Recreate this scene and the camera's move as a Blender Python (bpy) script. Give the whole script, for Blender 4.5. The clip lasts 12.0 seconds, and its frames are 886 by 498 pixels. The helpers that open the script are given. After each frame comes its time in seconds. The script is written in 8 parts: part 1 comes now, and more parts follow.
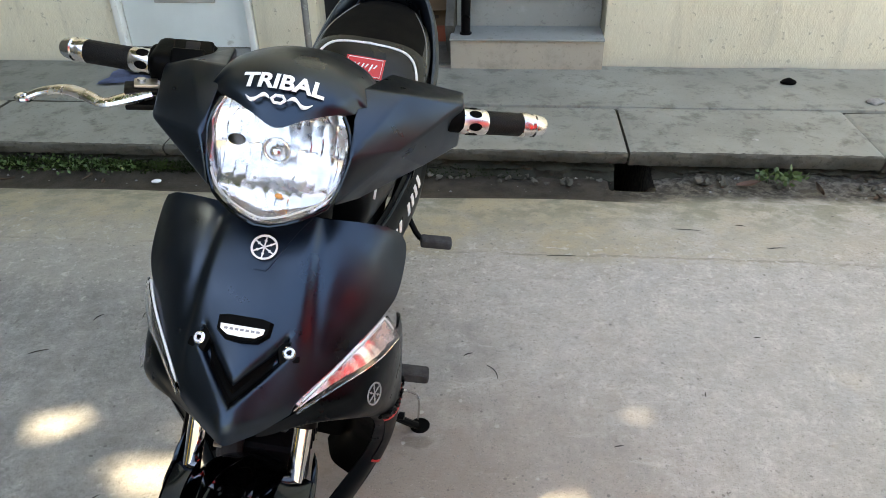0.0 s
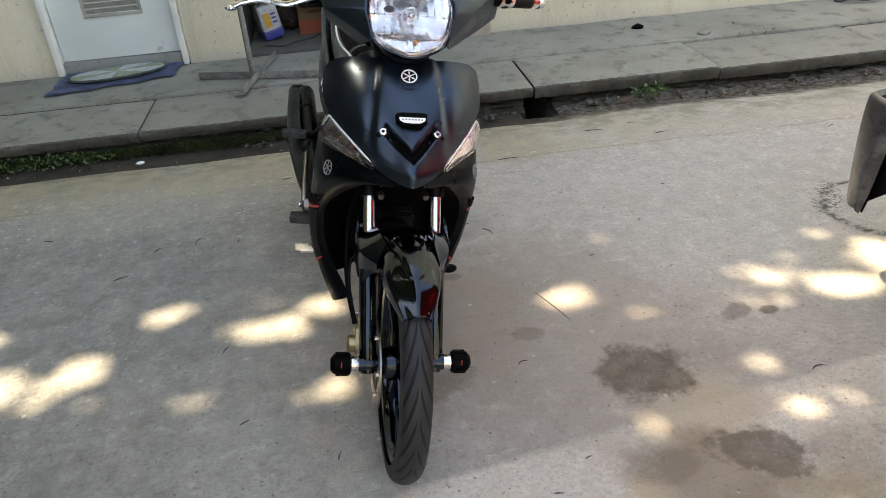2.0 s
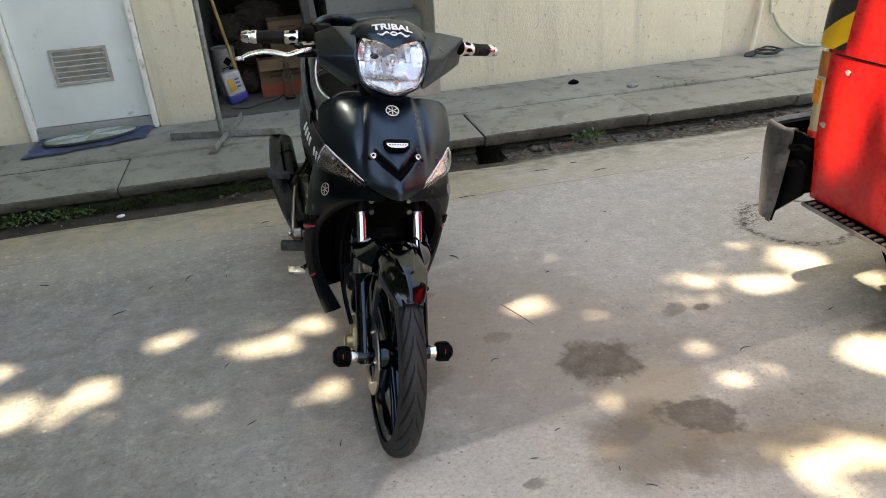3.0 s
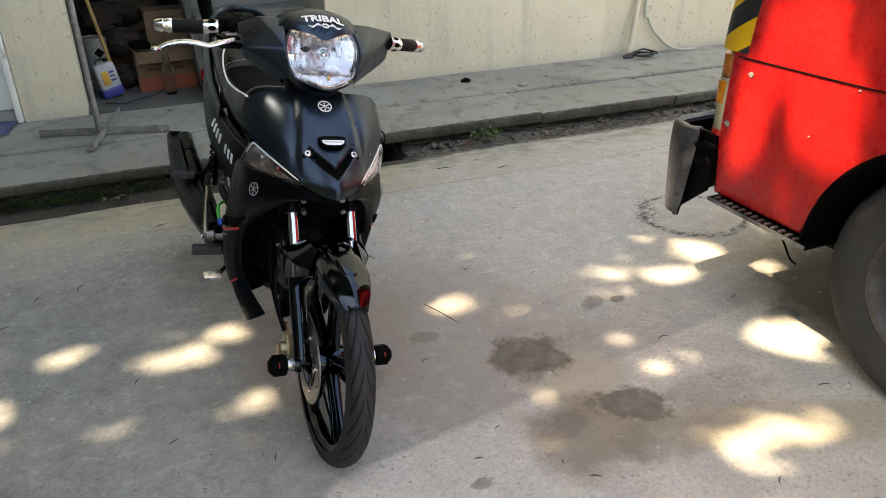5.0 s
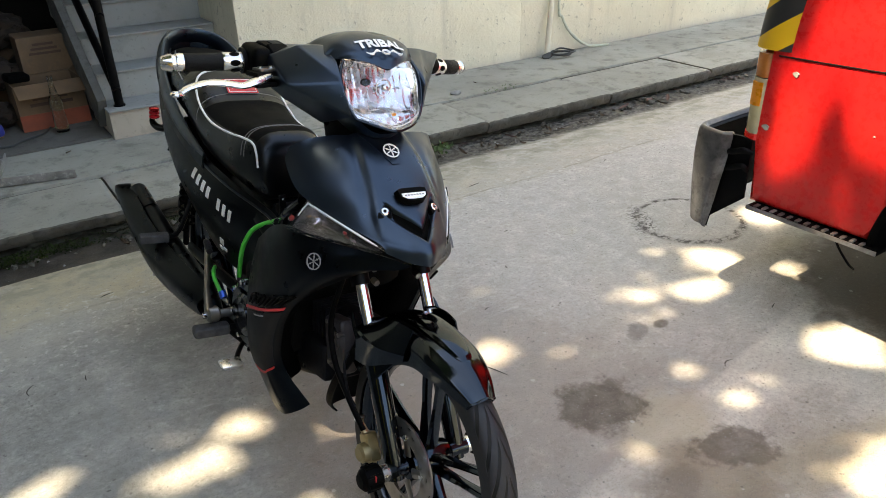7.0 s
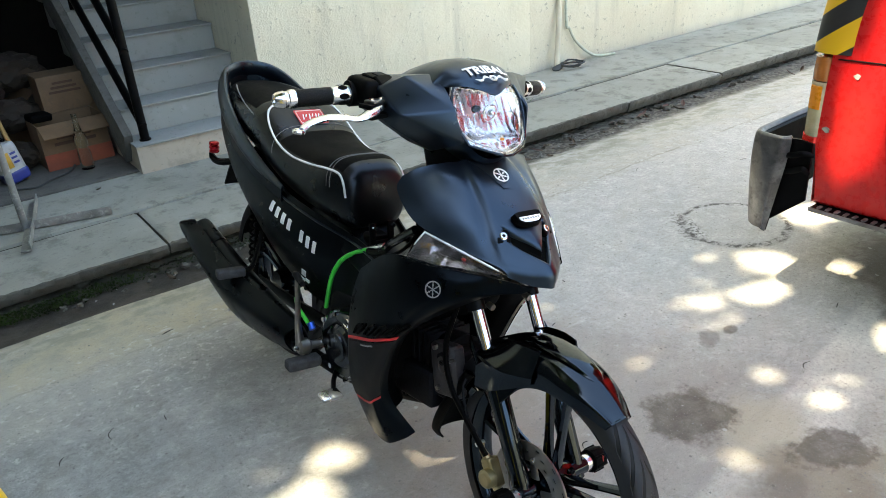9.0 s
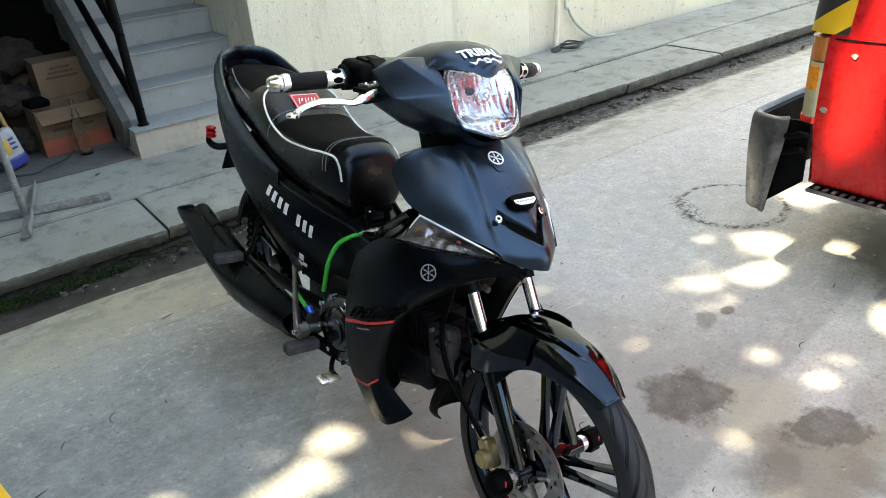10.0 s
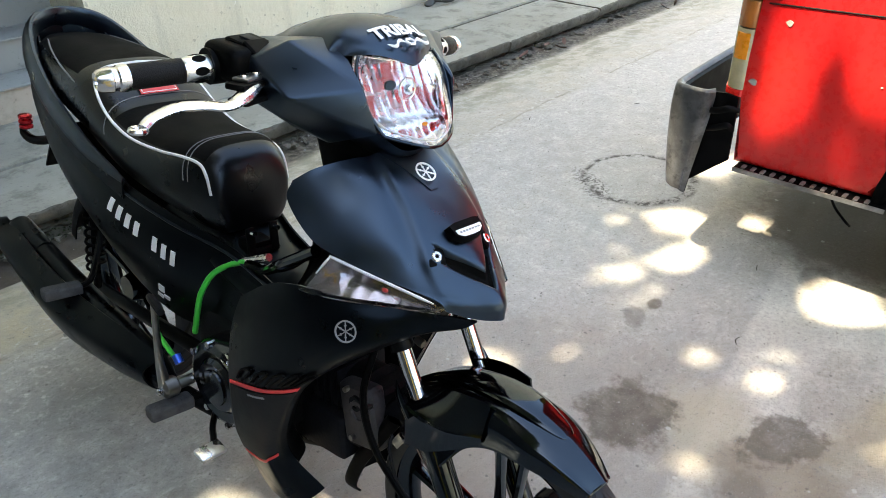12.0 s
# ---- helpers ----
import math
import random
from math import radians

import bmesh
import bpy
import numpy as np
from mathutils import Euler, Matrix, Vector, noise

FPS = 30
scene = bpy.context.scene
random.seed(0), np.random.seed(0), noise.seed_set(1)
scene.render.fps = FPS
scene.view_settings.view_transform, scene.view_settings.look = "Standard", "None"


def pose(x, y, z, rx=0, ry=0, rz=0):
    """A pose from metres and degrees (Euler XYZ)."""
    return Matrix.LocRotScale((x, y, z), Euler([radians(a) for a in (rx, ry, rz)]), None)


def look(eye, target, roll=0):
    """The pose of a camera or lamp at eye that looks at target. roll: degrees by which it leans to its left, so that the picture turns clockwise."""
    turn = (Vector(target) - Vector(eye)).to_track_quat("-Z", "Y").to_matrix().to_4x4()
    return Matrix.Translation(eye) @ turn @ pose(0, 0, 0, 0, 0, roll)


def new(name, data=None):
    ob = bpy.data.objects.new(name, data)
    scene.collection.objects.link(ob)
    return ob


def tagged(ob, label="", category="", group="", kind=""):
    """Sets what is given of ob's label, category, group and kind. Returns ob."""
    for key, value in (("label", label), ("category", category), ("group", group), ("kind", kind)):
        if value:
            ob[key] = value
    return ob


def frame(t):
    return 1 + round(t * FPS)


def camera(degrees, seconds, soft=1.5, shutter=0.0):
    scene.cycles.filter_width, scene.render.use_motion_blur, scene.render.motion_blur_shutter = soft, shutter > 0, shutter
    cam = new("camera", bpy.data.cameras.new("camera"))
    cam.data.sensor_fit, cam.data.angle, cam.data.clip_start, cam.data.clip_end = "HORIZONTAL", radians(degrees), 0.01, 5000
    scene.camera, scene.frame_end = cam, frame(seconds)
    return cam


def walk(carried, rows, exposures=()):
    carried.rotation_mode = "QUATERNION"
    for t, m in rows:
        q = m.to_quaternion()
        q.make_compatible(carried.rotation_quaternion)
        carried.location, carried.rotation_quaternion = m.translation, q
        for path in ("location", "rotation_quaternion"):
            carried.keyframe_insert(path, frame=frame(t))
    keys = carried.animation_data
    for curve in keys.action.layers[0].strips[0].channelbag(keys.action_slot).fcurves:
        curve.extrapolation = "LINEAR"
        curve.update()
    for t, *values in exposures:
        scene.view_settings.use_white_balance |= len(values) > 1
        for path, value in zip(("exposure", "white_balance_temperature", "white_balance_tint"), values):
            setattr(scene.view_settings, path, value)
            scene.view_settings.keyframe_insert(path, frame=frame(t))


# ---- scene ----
cam = camera(62.1, 12.0, soft=0.8)
PATH = [
    (0, (0.002, -0.001, 1.394), (-0.163, 1.679, 0.321), -1.2),
    (0.5, (-0.074, -0.25, 1.394), (-0.133, 1.427, 0.306), -2.2),
    (1, (-0.225, -0.406, 1.398), (-0.247, 1.295, 0.347), -5.0),
    (1.5, (-0.424, -0.58, 1.398), (-0.317, 1.094, 0.31), -6.1),
    (2, (-0.459, -0.787, 1.39), (-0.265, 0.908, 0.346), -4.0),
    (2.5, (-0.483, -0.973, 1.386), (-0.321, 0.736, 0.359), -4.6),
    (3, (-0.605, -1.113, 1.414), (-0.249, 0.638, 0.516), -4.1),
    (3.2, (-0.669, -1.165, 1.423), (-0.241, 0.572, 0.527), -5.2),
    (4.8, (-0.748, -1.06, 1.402), (-0.11, 0.61, 0.505), -2.0),
    (5, (-0.76, -1.019, 1.404), (-0.078, 0.623, 0.489), -0.5),
    (5.5, (-0.862, -0.858, 1.393), (-0.03, 0.691, 0.439), -1.9),
    (6, (-0.992, -0.704, 1.393), (0.028, 0.713, 0.416), -2.4),
    (6.5, (-1.019, -0.568, 1.388), (-0.032, 0.895, 0.448), -1.5),
    (6.7, (-1.026, -0.52, 1.383), (-0.041, 0.958, 0.464), -1.3),
    (8.3, (-1.255, -0.311, 1.4), (-0.243, 1.149, 0.482), -2.9),
    (8.5, (-1.262, -0.302, 1.409), (-0.25, 1.166, 0.503), -3.4),
    (9, (-1.269, -0.3, 1.416), (-0.243, 1.172, 0.534), -4.1),
    (9.5, (-1.267, -0.308, 1.423), (-0.255, 1.162, 0.521), -5.0),
    (10, (-1.262, -0.312, 1.418), (-0.253, 1.148, 0.495), -4.6),
    (10.5, (-1.255, -0.316, 1.416), (-0.198, 1.094, 0.47), -3.8),
    (11, (-1.194, -0.25, 1.403), (-0.076, 1.083, 0.417), -3.3),
    (11.5, (-1.126, -0.131, 1.39), (-0.012, 1.193, 0.387), -2.5),
    (12, (-1.078, 0.07, 1.376), (0.152, 1.243, 0.322), -1.7),
]
walk(cam, [(t, look(eye, target, roll)) for t, eye, target, roll in PATH], exposures=[(0.0, 2.93, 9000, 10), (1.0, 2.82, 9200, 10), (3.0, 2.6, 9500, 11), (5.5, 2.56, 9400, 11), (6.5, 2.65, 9300, 11), (8.5, 2.95, 8000, 3), (10.5, 3.14, 8150, 5), (12.0, 3.08, 8200, 6)])


# ---- world, sun ----
SUN_DIR = Vector((-0.52, 0.23, 1.0)).normalized()
world = bpy.data.worlds.new("sky")
scene.world = world
world.use_nodes = True
wn, wl = world.node_tree.nodes, world.node_tree.links
sky = wn.new("ShaderNodeTexSky")
sky.sky_type = "NISHITA"
sky.sun_disc = False
sky.sun_elevation = radians(60.4)
sky.sun_rotation = radians(294)
sky.air_density, sky.dust_density, sky.ozone_density = 1.0, 1.5, 1.0
background = wn["Background"]
background.inputs["Strength"].default_value = 0.15
wl.new(sky.outputs[0], background.inputs["Color"])

sun_data = bpy.data.lights.new("sun", "SUN")
sun_data.energy, sun_data.angle, sun_data.color = 2.7, radians(0.55), (1.0, 0.94, 0.83)
sun = new("sun", sun_data)
sun.matrix_world = look(SUN_DIR * 30, (0, 0, 0))


# ---- materials ----
def material(name):
    m = bpy.data.materials.new(name)
    m.use_nodes = True
    return m, m.node_tree.nodes, m.node_tree.links, m.node_tree.nodes["Principled BSDF"]


def link_in(links, value, socket):
    if isinstance(value, (int, float)):
        socket.default_value = value
    elif isinstance(value, tuple):
        socket.default_value = (*value, 1.0) if len(value) == 3 and socket.type == "RGBA" else value
    else:
        links.new(value, socket)


def math_node(nodes, links, op, a, b=0.0, c=0.0, clamp=False):
    n = nodes.new("ShaderNodeMath")
    n.operation, n.use_clamp = op, clamp
    for v, s in zip((a, b, c), n.inputs):
        link_in(links, v, s)
    return n.outputs[0]


def mix_colour(nodes, links, fac, a, b, blend="MIX"):
    n = nodes.new("ShaderNodeMix")
    n.data_type, n.blend_type = "RGBA", blend
    link_in(links, fac, n.inputs[0])
    link_in(links, a, n.inputs[6])
    link_in(links, b, n.inputs[7])
    return n.outputs[2]


def noise_node(nodes, links, vector, scale, detail=4.0, rough=0.55, distortion=0.0):
    n = nodes.new("ShaderNodeTexNoise")
    n.inputs["Scale"].default_value, n.inputs["Detail"].default_value = scale, detail
    n.inputs["Roughness"].default_value, n.inputs["Distortion"].default_value = rough, distortion
    if vector is not None:
        links.new(vector, n.inputs["Vector"])
    return n.outputs["Fac"]


def ramp(nodes, links, value, lo, hi, a=0.0, b=1.0):
    n = nodes.new("ShaderNodeMapRange")
    n.interpolation_type = "SMOOTHSTEP"
    for v, s in zip((value, lo, hi, a, b), n.inputs):
        link_in(links, v, s)
    return n.outputs[0]


def place_node(nodes):
    return nodes.new("ShaderNodeNewGeometry").outputs["Position"]


def object_place(nodes):
    return nodes.new("ShaderNodeTexCoord").outputs["Object"]


def bump_into(nodes, links, bsdf, height, strength=0.3, distance=0.01):
    n = nodes.new("ShaderNodeBump")
    n.inputs["Strength"].default_value, n.inputs["Distance"].default_value = strength, distance
    links.new(height, n.inputs["Height"])
    links.new(n.outputs[0], bsdf.inputs["Normal"])


def surface(name, colour, rough=0.5, metal=0.0, vary=0.15, scale=8.0, fine=120.0, bump=0.1, dirt=None, dirt_amount=0.0, coat=0.0, specular=0.5, tint=None):
    """A plain stuff with blotches, fine grain, uneven gloss, and dirt if asked for."""
    m, n, l, b = material(name)
    p = object_place(n)
    big, small = noise_node(n, l, p, scale, 5), noise_node(n, l, p, fine, 3)
    dark = tuple(c * (1 - vary) for c in colour)
    light = tuple(min(1.0, c * (1 + vary)) for c in colour)
    col = mix_colour(n, l, ramp(n, l, big, 0.3, 0.7), dark, light)
    col = mix_colour(n, l, ramp(n, l, small, 0.35, 0.75, 0.0, vary * 0.8), col, tuple(c * 0.6 for c in colour))
    if dirt:
        spots = noise_node(n, l, p, scale * 2.3, 8, 0.7)
        col = mix_colour(n, l, ramp(n, l, spots, 0.62 - 0.25 * dirt_amount, 0.72, 0.0, 0.85), col, dirt)
    l.new(col, b.inputs["Base Color"])
    l.new(ramp(n, l, big, 0.25, 0.75, max(0.02, rough - 0.08), min(1.0, rough + 0.08)), b.inputs["Roughness"])
    b.inputs["Metallic"].default_value = metal
    b.inputs["Coat Weight"].default_value = coat
    b.inputs["Specular IOR Level"].default_value = specular
    if tint:
        b.inputs["Specular Tint"].default_value = (*tint, 1.0)
    if bump:
        bump_into(n, l, b, small, bump, 0.002)
    return m


def spot_mask(n, l, p, wobble, x, y, rx, ry, turn=0.0, soft=0.25, ragged=0.5):
    """A ragged oval stain on the ground, 0 to 1."""
    mp = n.new("ShaderNodeMapping")
    mp.vector_type = "TEXTURE"
    mp.inputs["Location"].default_value = (x, y, 0)
    mp.inputs["Rotation"].default_value = (0, 0, radians(turn))
    mp.inputs["Scale"].default_value = (rx, ry, 1000.0)
    l.new(p, mp.inputs["Vector"])
    ln = n.new("ShaderNodeVectorMath")
    ln.operation = "LENGTH"
    l.new(mp.outputs[0], ln.inputs[0])
    d = math_node(n, l, "ADD", ln.outputs["Value"], math_node(n, l, "MULTIPLY", math_node(n, l, "SUBTRACT", wobble, 0.5), ragged * 2))
    return ramp(n, l, d, 1.0 + soft, 1.0 - soft, 0.0, 1.0)


def ground_material():
    m, n, l, b = material("worn_concrete_road")
    p = place_node(n)
    broad, mid = noise_node(n, l, p, 0.9, 6, 0.6), noise_node(n, l, p, 5.0, 8, 0.65, 0.4)
    fine, grit = noise_node(n, l, p, 55.0, 6, 0.7), noise_node(n, l, p, 260.0, 3, 0.6)
    wob = noise_node(n, l, p, 9.0, 6, 0.65)
    wob_fine = noise_node(n, l, p, 30.0, 5, 0.7)
    col = mix_colour(n, l, ramp(n, l, broad, 0.3, 0.7), (0.29, 0.285, 0.27), (0.375, 0.36, 0.33))
    col = mix_colour(n, l, ramp(n, l, mid, 0.40, 0.72, 0.0, 0.6), col, (0.45, 0.435, 0.40))
    col = mix_colour(n, l, ramp(n, l, mid, 0.47, 0.28, 0.0, 0.6), col, (0.23, 0.222, 0.208))
    blotch, speck = noise_node(n, l, p, 13.0, 8, 0.78, 0.3), noise_node(n, l, p, 70.0, 5, 0.7, 0.3)
    col = mix_colour(n, l, ramp(n, l, blotch, 0.51, 0.66, 0.0, 0.64), col, (0.235, 0.225, 0.20))
    col = mix_colour(n, l, ramp(n, l, blotch, 0.47, 0.33, 0.0, 0.62), col, (0.54, 0.525, 0.485))
    col = mix_colour(n, l, ramp(n, l, speck, 0.56, 0.64, 0.0, 0.42), col, (0.19, 0.18, 0.165))
    col = mix_colour(n, l, ramp(n, l, speck, 0.42, 0.34, 0.0, 0.36), col, (0.58, 0.575, 0.535))
    # pale scours, drawn out along the road
    sc = n.new("ShaderNodeMapping")
    sc.inputs["Scale"].default_value = (2.2, 7.0, 1.0)
    l.new(p, sc.inputs["Vector"])
    scour = noise_node(n, l, sc.outputs[0], 3.0, 9, 0.78, 0.6)
    col = mix_colour(n, l, ramp(n, l, scour, 0.56, 0.66, 0.0, 0.55), col, (0.56, 0.555, 0.52))
    sep = n.new("ShaderNodeSeparateXYZ")
    l.new(p, sep.inputs[0])
    # uneven light put into the colour: darker away from the truck, warmer and paler beside it
    extra = math_node(n, l, "ADD", sep.outputs["X"], math_node(n, l, "ADD", math_node(n, l, "MULTIPLY", sep.outputs["Y"], 0.35), math_node(n, l, "MULTIPLY", math_node(n, l, "SUBTRACT", broad, 0.5), 1.5)))
    col = mix_colour(n, l, ramp(n, l, extra, 0.35, -1.1, 0.0, 0.72), col, mix_colour(n, l, ramp(n, l, speck, 0.40, 0.70), mix_colour(n, l, ramp(n, l, blotch, 0.36, 0.62), (0.325, 0.325, 0.31), (0.18, 0.185, 0.175)), mix_colour(n, l, ramp(n, l, mid, 0.35, 0.65), (0.13, 0.133, 0.126), (0.22, 0.22, 0.21))))
    col = mix_colour(n, l, ramp(n, l, extra, 0.2, 1.3, 0.0, 0.58), col, mix_colour(n, l, ramp(n, l, speck, 0.36, 0.64), mix_colour(n, l, ramp(n, l, blotch, 0.38, 0.62), (0.62, 0.595, 0.55), (0.46, 0.435, 0.40)), (0.44, 0.415, 0.38)))
    # ochre strip of earthy cement beside the gutter
    edge = math_node(n, l, "ADD", sep.outputs["Y"], math_node(n, l, "MULTIPLY", math_node(n, l, "SUBTRACT", wob, 0.5), 0.32))
    patchy = noise_node(n, l, p, 2.6, 6, 0.65, 0.6)
    strip = math_node(n, l, "MULTIPLY", ramp(n, l, edge, 2.12, 2.20), ramp(n, l, patchy, 0.30, 0.58, 0.25, 0.95))
    col = mix_colour(n, l, math_node(n, l, "MULTIPLY", strip, ramp(n, l, sep.outputs["X"], 1.3, 0.3, 0.35, 0.9)), col, mix_colour(n, l, ramp(n, l, wob, 0.35, 0.65), (0.42, 0.355, 0.23), (0.35, 0.325, 0.25)))
    # worn joint where the strip begins
    joint = math_node(n, l, "MULTIPLY", ramp(n, l, math_node(n, l, "ABSOLUTE", math_node(n, l, "SUBTRACT", math_node(n, l, "ADD", sep.outputs["Y"], math_node(n, l, "MULTIPLY", wob, 0.05)), 2.205)), 0.010, 0.004), ramp(n, l, scour, 0.42, 0.58, 0.0, 0.5))
    col = mix_colour(n, l, joint, col, (0.16, 0.14, 0.11))
    green = math_node(n, l, "MULTIPLY", ramp(n, l, edge, 2.30, 2.65), ramp(n, l, wob, 0.42, 0.60, 0.0, 0.7))
    col = mix_colour(n, l, green, col, (0.22, 0.215, 0.145))
    # pale scoured flecks along the strip's edge
    band = math_node(n, l, "MULTIPLY", ramp(n, l, edge, 1.6, 2.0), ramp(n, l, edge, 2.45, 2.15))
    flecks = math_node(n, l, "MULTIPLY", band, ramp(n, l, wob_fine, 0.56, 0.66))
    col = mix_colour(n, l, math_node(n, l, "MULTIPLY", flecks, 0.75), col, (0.58, 0.565, 0.52))
    # pale patch that ends in a wavering edge before the bike
    bend = math_node(n, l, "MULTIPLY", math_node(n, l, "SUBTRACT", wob, 0.5), 0.05)
    far = math_node(n, l, "ADD", math_node(n, l, "SUBTRACT", sep.outputs["Y"], math_node(n, l, "MULTIPLY", sep.outputs["X"], 0.16)), bend)
    near = math_node(n, l, "ADD", math_node(n, l, "SUBTRACT", sep.outputs["X"], math_node(n, l, "MULTIPLY", sep.outputs["Y"], 0.75)), bend)
    patch = math_node(n, l, "MULTIPLY", ramp(n, l, far, 0.495, 0.465), ramp(n, l, near, -0.80, -0.76))
    col = mix_colour(n, l, math_node(n, l, "MULTIPLY", patch, 0.62), col, mix_colour(n, l, ramp(n, l, speck, 0.36, 0.76), mix_colour(n, l, ramp(n, l, mid, 0.36, 0.62), (0.62, 0.595, 0.53), (0.76, 0.73, 0.65)), (0.48, 0.455, 0.40)))
    # reddish earth worn in round the bike and ochre smears
    for x, y, rx, ry, turn, tint, amount in (
        (0.05, 0.95, 0.42, 0.55, 20, (0.29, 0.245, 0.21), 0.5),
        (-0.30, 1.05, 0.30, 0.35, 0, (0.28, 0.22, 0.18), 0.5),
        (0.34, 0.51, 0.16, 0.12, 30, (0.44, 0.39, 0.29), 0.7), (0.24, 0.30, 0.19, 0.15, 20, (0.22, 0.175, 0.13), 0.75),
        (0.75, 0.12, 0.45, 0.10, -20, (0.40, 0.34, 0.23), 0.6),
        (-1.4, 2.1, 0.6, 0.2, 5, (0.42, 0.40, 0.34), 0.4),
    ):
        col = mix_colour(n, l, math_node(n, l, "MULTIPLY", spot_mask(n, l, p, wob, x, y, rx, ry, turn, 0.4, 0.6), amount), col, tint)
    # oil and water stains
    wob_oil = math_node(n, l, "ADD", math_node(n, l, "MULTIPLY", wob, 0.6), math_node(n, l, "MULTIPLY", wob_fine, 0.4))
    for x, y, rx, ry, turn, amount, rag in (
        (0.25, 0.69, 0.125, 0.11, 10, 0.9, 1.3), (0.42, 0.36, 0.11, 0.07, -25, 0.8, 1.5), (0.17, 0.36, 0.08, 0.06, 0, 0.4, 0.7),
        (0.62, 0.89, 0.06, 0.03, 30, 0.5, 1.6), (0.72, 0.875, 0.03, 0.022, 0, 0.75, 0.9), (-0.13, 0.245, 0.03, 0.02, 0, 0.6, 1.4),
        (0.55, 0.25, 0.3, 0.12, 15, 0.35, 0.8), (-0.02, 0.92, 0.05, 0.03, 0, 0.4, 1.6), (-0.20, 1.28, 0.04, 0.02, 0, 0.45, 1.6), (-0.92, 0.28, 0.05, 0.04, 20, 0.5, 1.6),
        (-0.35, 0.78, 0.12, 0.10, 0, 0.5, 0.8), (1.18, 0.55, 0.08, 0.05, 10, 0.5, 0.5),
    ):
        col = mix_colour(n, l, math_node(n, l, "MULTIPLY", spot_mask(n, l, p, wob_oil, x, y, rx, ry, turn, 0.24, rag), math_node(n, l, "MULTIPLY", ramp(n, l, blotch, 0.35, 0.6, 0.72, 1.0), amount)), col, (0.105, 0.085, 0.066))
    # dark ring left by a drum
    outer = spot_mask(n, l, p, wob_oil, 1.46, 1.36, 0.245, 0.235, 0, 0.05, 0.16)
    inner = spot_mask(n, l, p, wob_oil, 1.465, 1.365, 0.215, 0.208, 0, 0.05, 0.18)
    ring = math_node(n, l, "MULTIPLY", math_node(n, l, "SUBTRACT", outer, inner, clamp=True), ramp(n, l, wob_fine, 0.42, 0.58, 0.12, 0.95))
    splash = math_node(n, l, "MULTIPLY", spot_mask(n, l, p, wob_oil, 1.290, 1.480, 0.135, 0.050, 56, 0.5, 0.9), ramp(n, l, speck, 0.51, 0.56, 0.0, 0.9))
    ring = math_node(n, l, "MAXIMUM", ring, splash)
    col = mix_colour(n, l, ring, col, (0.048, 0.040, 0.033))
    # brown patch under the truck, painting its shade onto the road
    col = mix_colour(n, l, math_node(n, l, "MULTIPLY", spot_mask(n, l, p, wob, 1.68, 0.48, 0.46, 0.44, 0, 0.2, 0.3), 0.8), col, (0.10, 0.078, 0.056))
    # grit and pits
    col = mix_colour(n, l, ramp(n, l, grit, 0.60, 0.66, 0.0, 0.55), col, (0.12, 0.115, 0.105))
    col = mix_colour(n, l, ramp(n, l, grit, 0.37, 0.30, 0.0, 0.5), col, (0.55, 0.54, 0.5))
    col = mix_colour(n, l, ramp(n, l, fine, 0.57, 0.68, 0.0, 0.5), col, (0.15, 0.145, 0.135))
    for scale, size, share, tint in ((46.0, 0.22, 0.90, (0.10, 0.092, 0.082)), (15.0, 0.085, 0.88, (0.06, 0.054, 0.047)), (30.0, 0.24, 0.93, (0.52, 0.51, 0.47))):
        cell = n.new("ShaderNodeTexVoronoi")
        cell.inputs["Scale"].default_value = scale
        cell.inputs["Randomness"].default_value = 1.0
        l.new(p, cell.inputs["Vector"])
        pick = n.new("ShaderNodeSeparateColor")
        l.new(cell.outputs["Color"], pick.inputs[0])
        ragged = math_node(n, l, "ADD", cell.outputs["Distance"], math_node(n, l, "MULTIPLY", math_node(n, l, "SUBTRACT", speck, 0.5), 0.35))
        pit = math_node(n, l, "MULTIPLY", ramp(n, l, ragged, size, size * 0.6), ramp(n, l, pick.outputs[0], share, share + 0.05))
        col = mix_colour(n, l, math_node(n, l, "MULTIPLY", pit, 0.6), col, tint)
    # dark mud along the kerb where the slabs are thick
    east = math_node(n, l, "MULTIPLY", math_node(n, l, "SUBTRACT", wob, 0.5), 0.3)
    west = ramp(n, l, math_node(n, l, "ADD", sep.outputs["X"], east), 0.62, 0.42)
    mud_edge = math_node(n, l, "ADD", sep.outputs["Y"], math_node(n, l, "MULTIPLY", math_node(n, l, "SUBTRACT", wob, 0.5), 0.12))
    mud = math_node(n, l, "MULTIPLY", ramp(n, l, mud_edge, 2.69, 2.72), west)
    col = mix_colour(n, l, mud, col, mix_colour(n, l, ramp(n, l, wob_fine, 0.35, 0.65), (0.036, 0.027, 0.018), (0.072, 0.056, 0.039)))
    # gutter silt, its darkening also painting the shade below the slabs
    silt_shade = math_node(n, l, "MULTIPLY", ramp(n, l, mud_edge, 2.72, 2.84), ramp(n, l, wob_fine, 0.38, 0.6, 0.7, 1.0))
    col = mix_colour(n, l, silt_shade, col, mix_colour(n, l, ramp(n, l, wob, 0.35, 0.65), (0.026, 0.021, 0.015), (0.060, 0.049, 0.036)))
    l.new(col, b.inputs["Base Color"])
    l.new(ramp(n, l, mid, 0.3, 0.7, 0.72, 0.95), b.inputs["Roughness"])
    h = math_node(n, l, "ADD", math_node(n, l, "MULTIPLY", fine, 0.7), math_node(n, l, "MULTIPLY", grit, 0.35))
    bump_into(n, l, b, h, 0.65, 0.010)
    return m


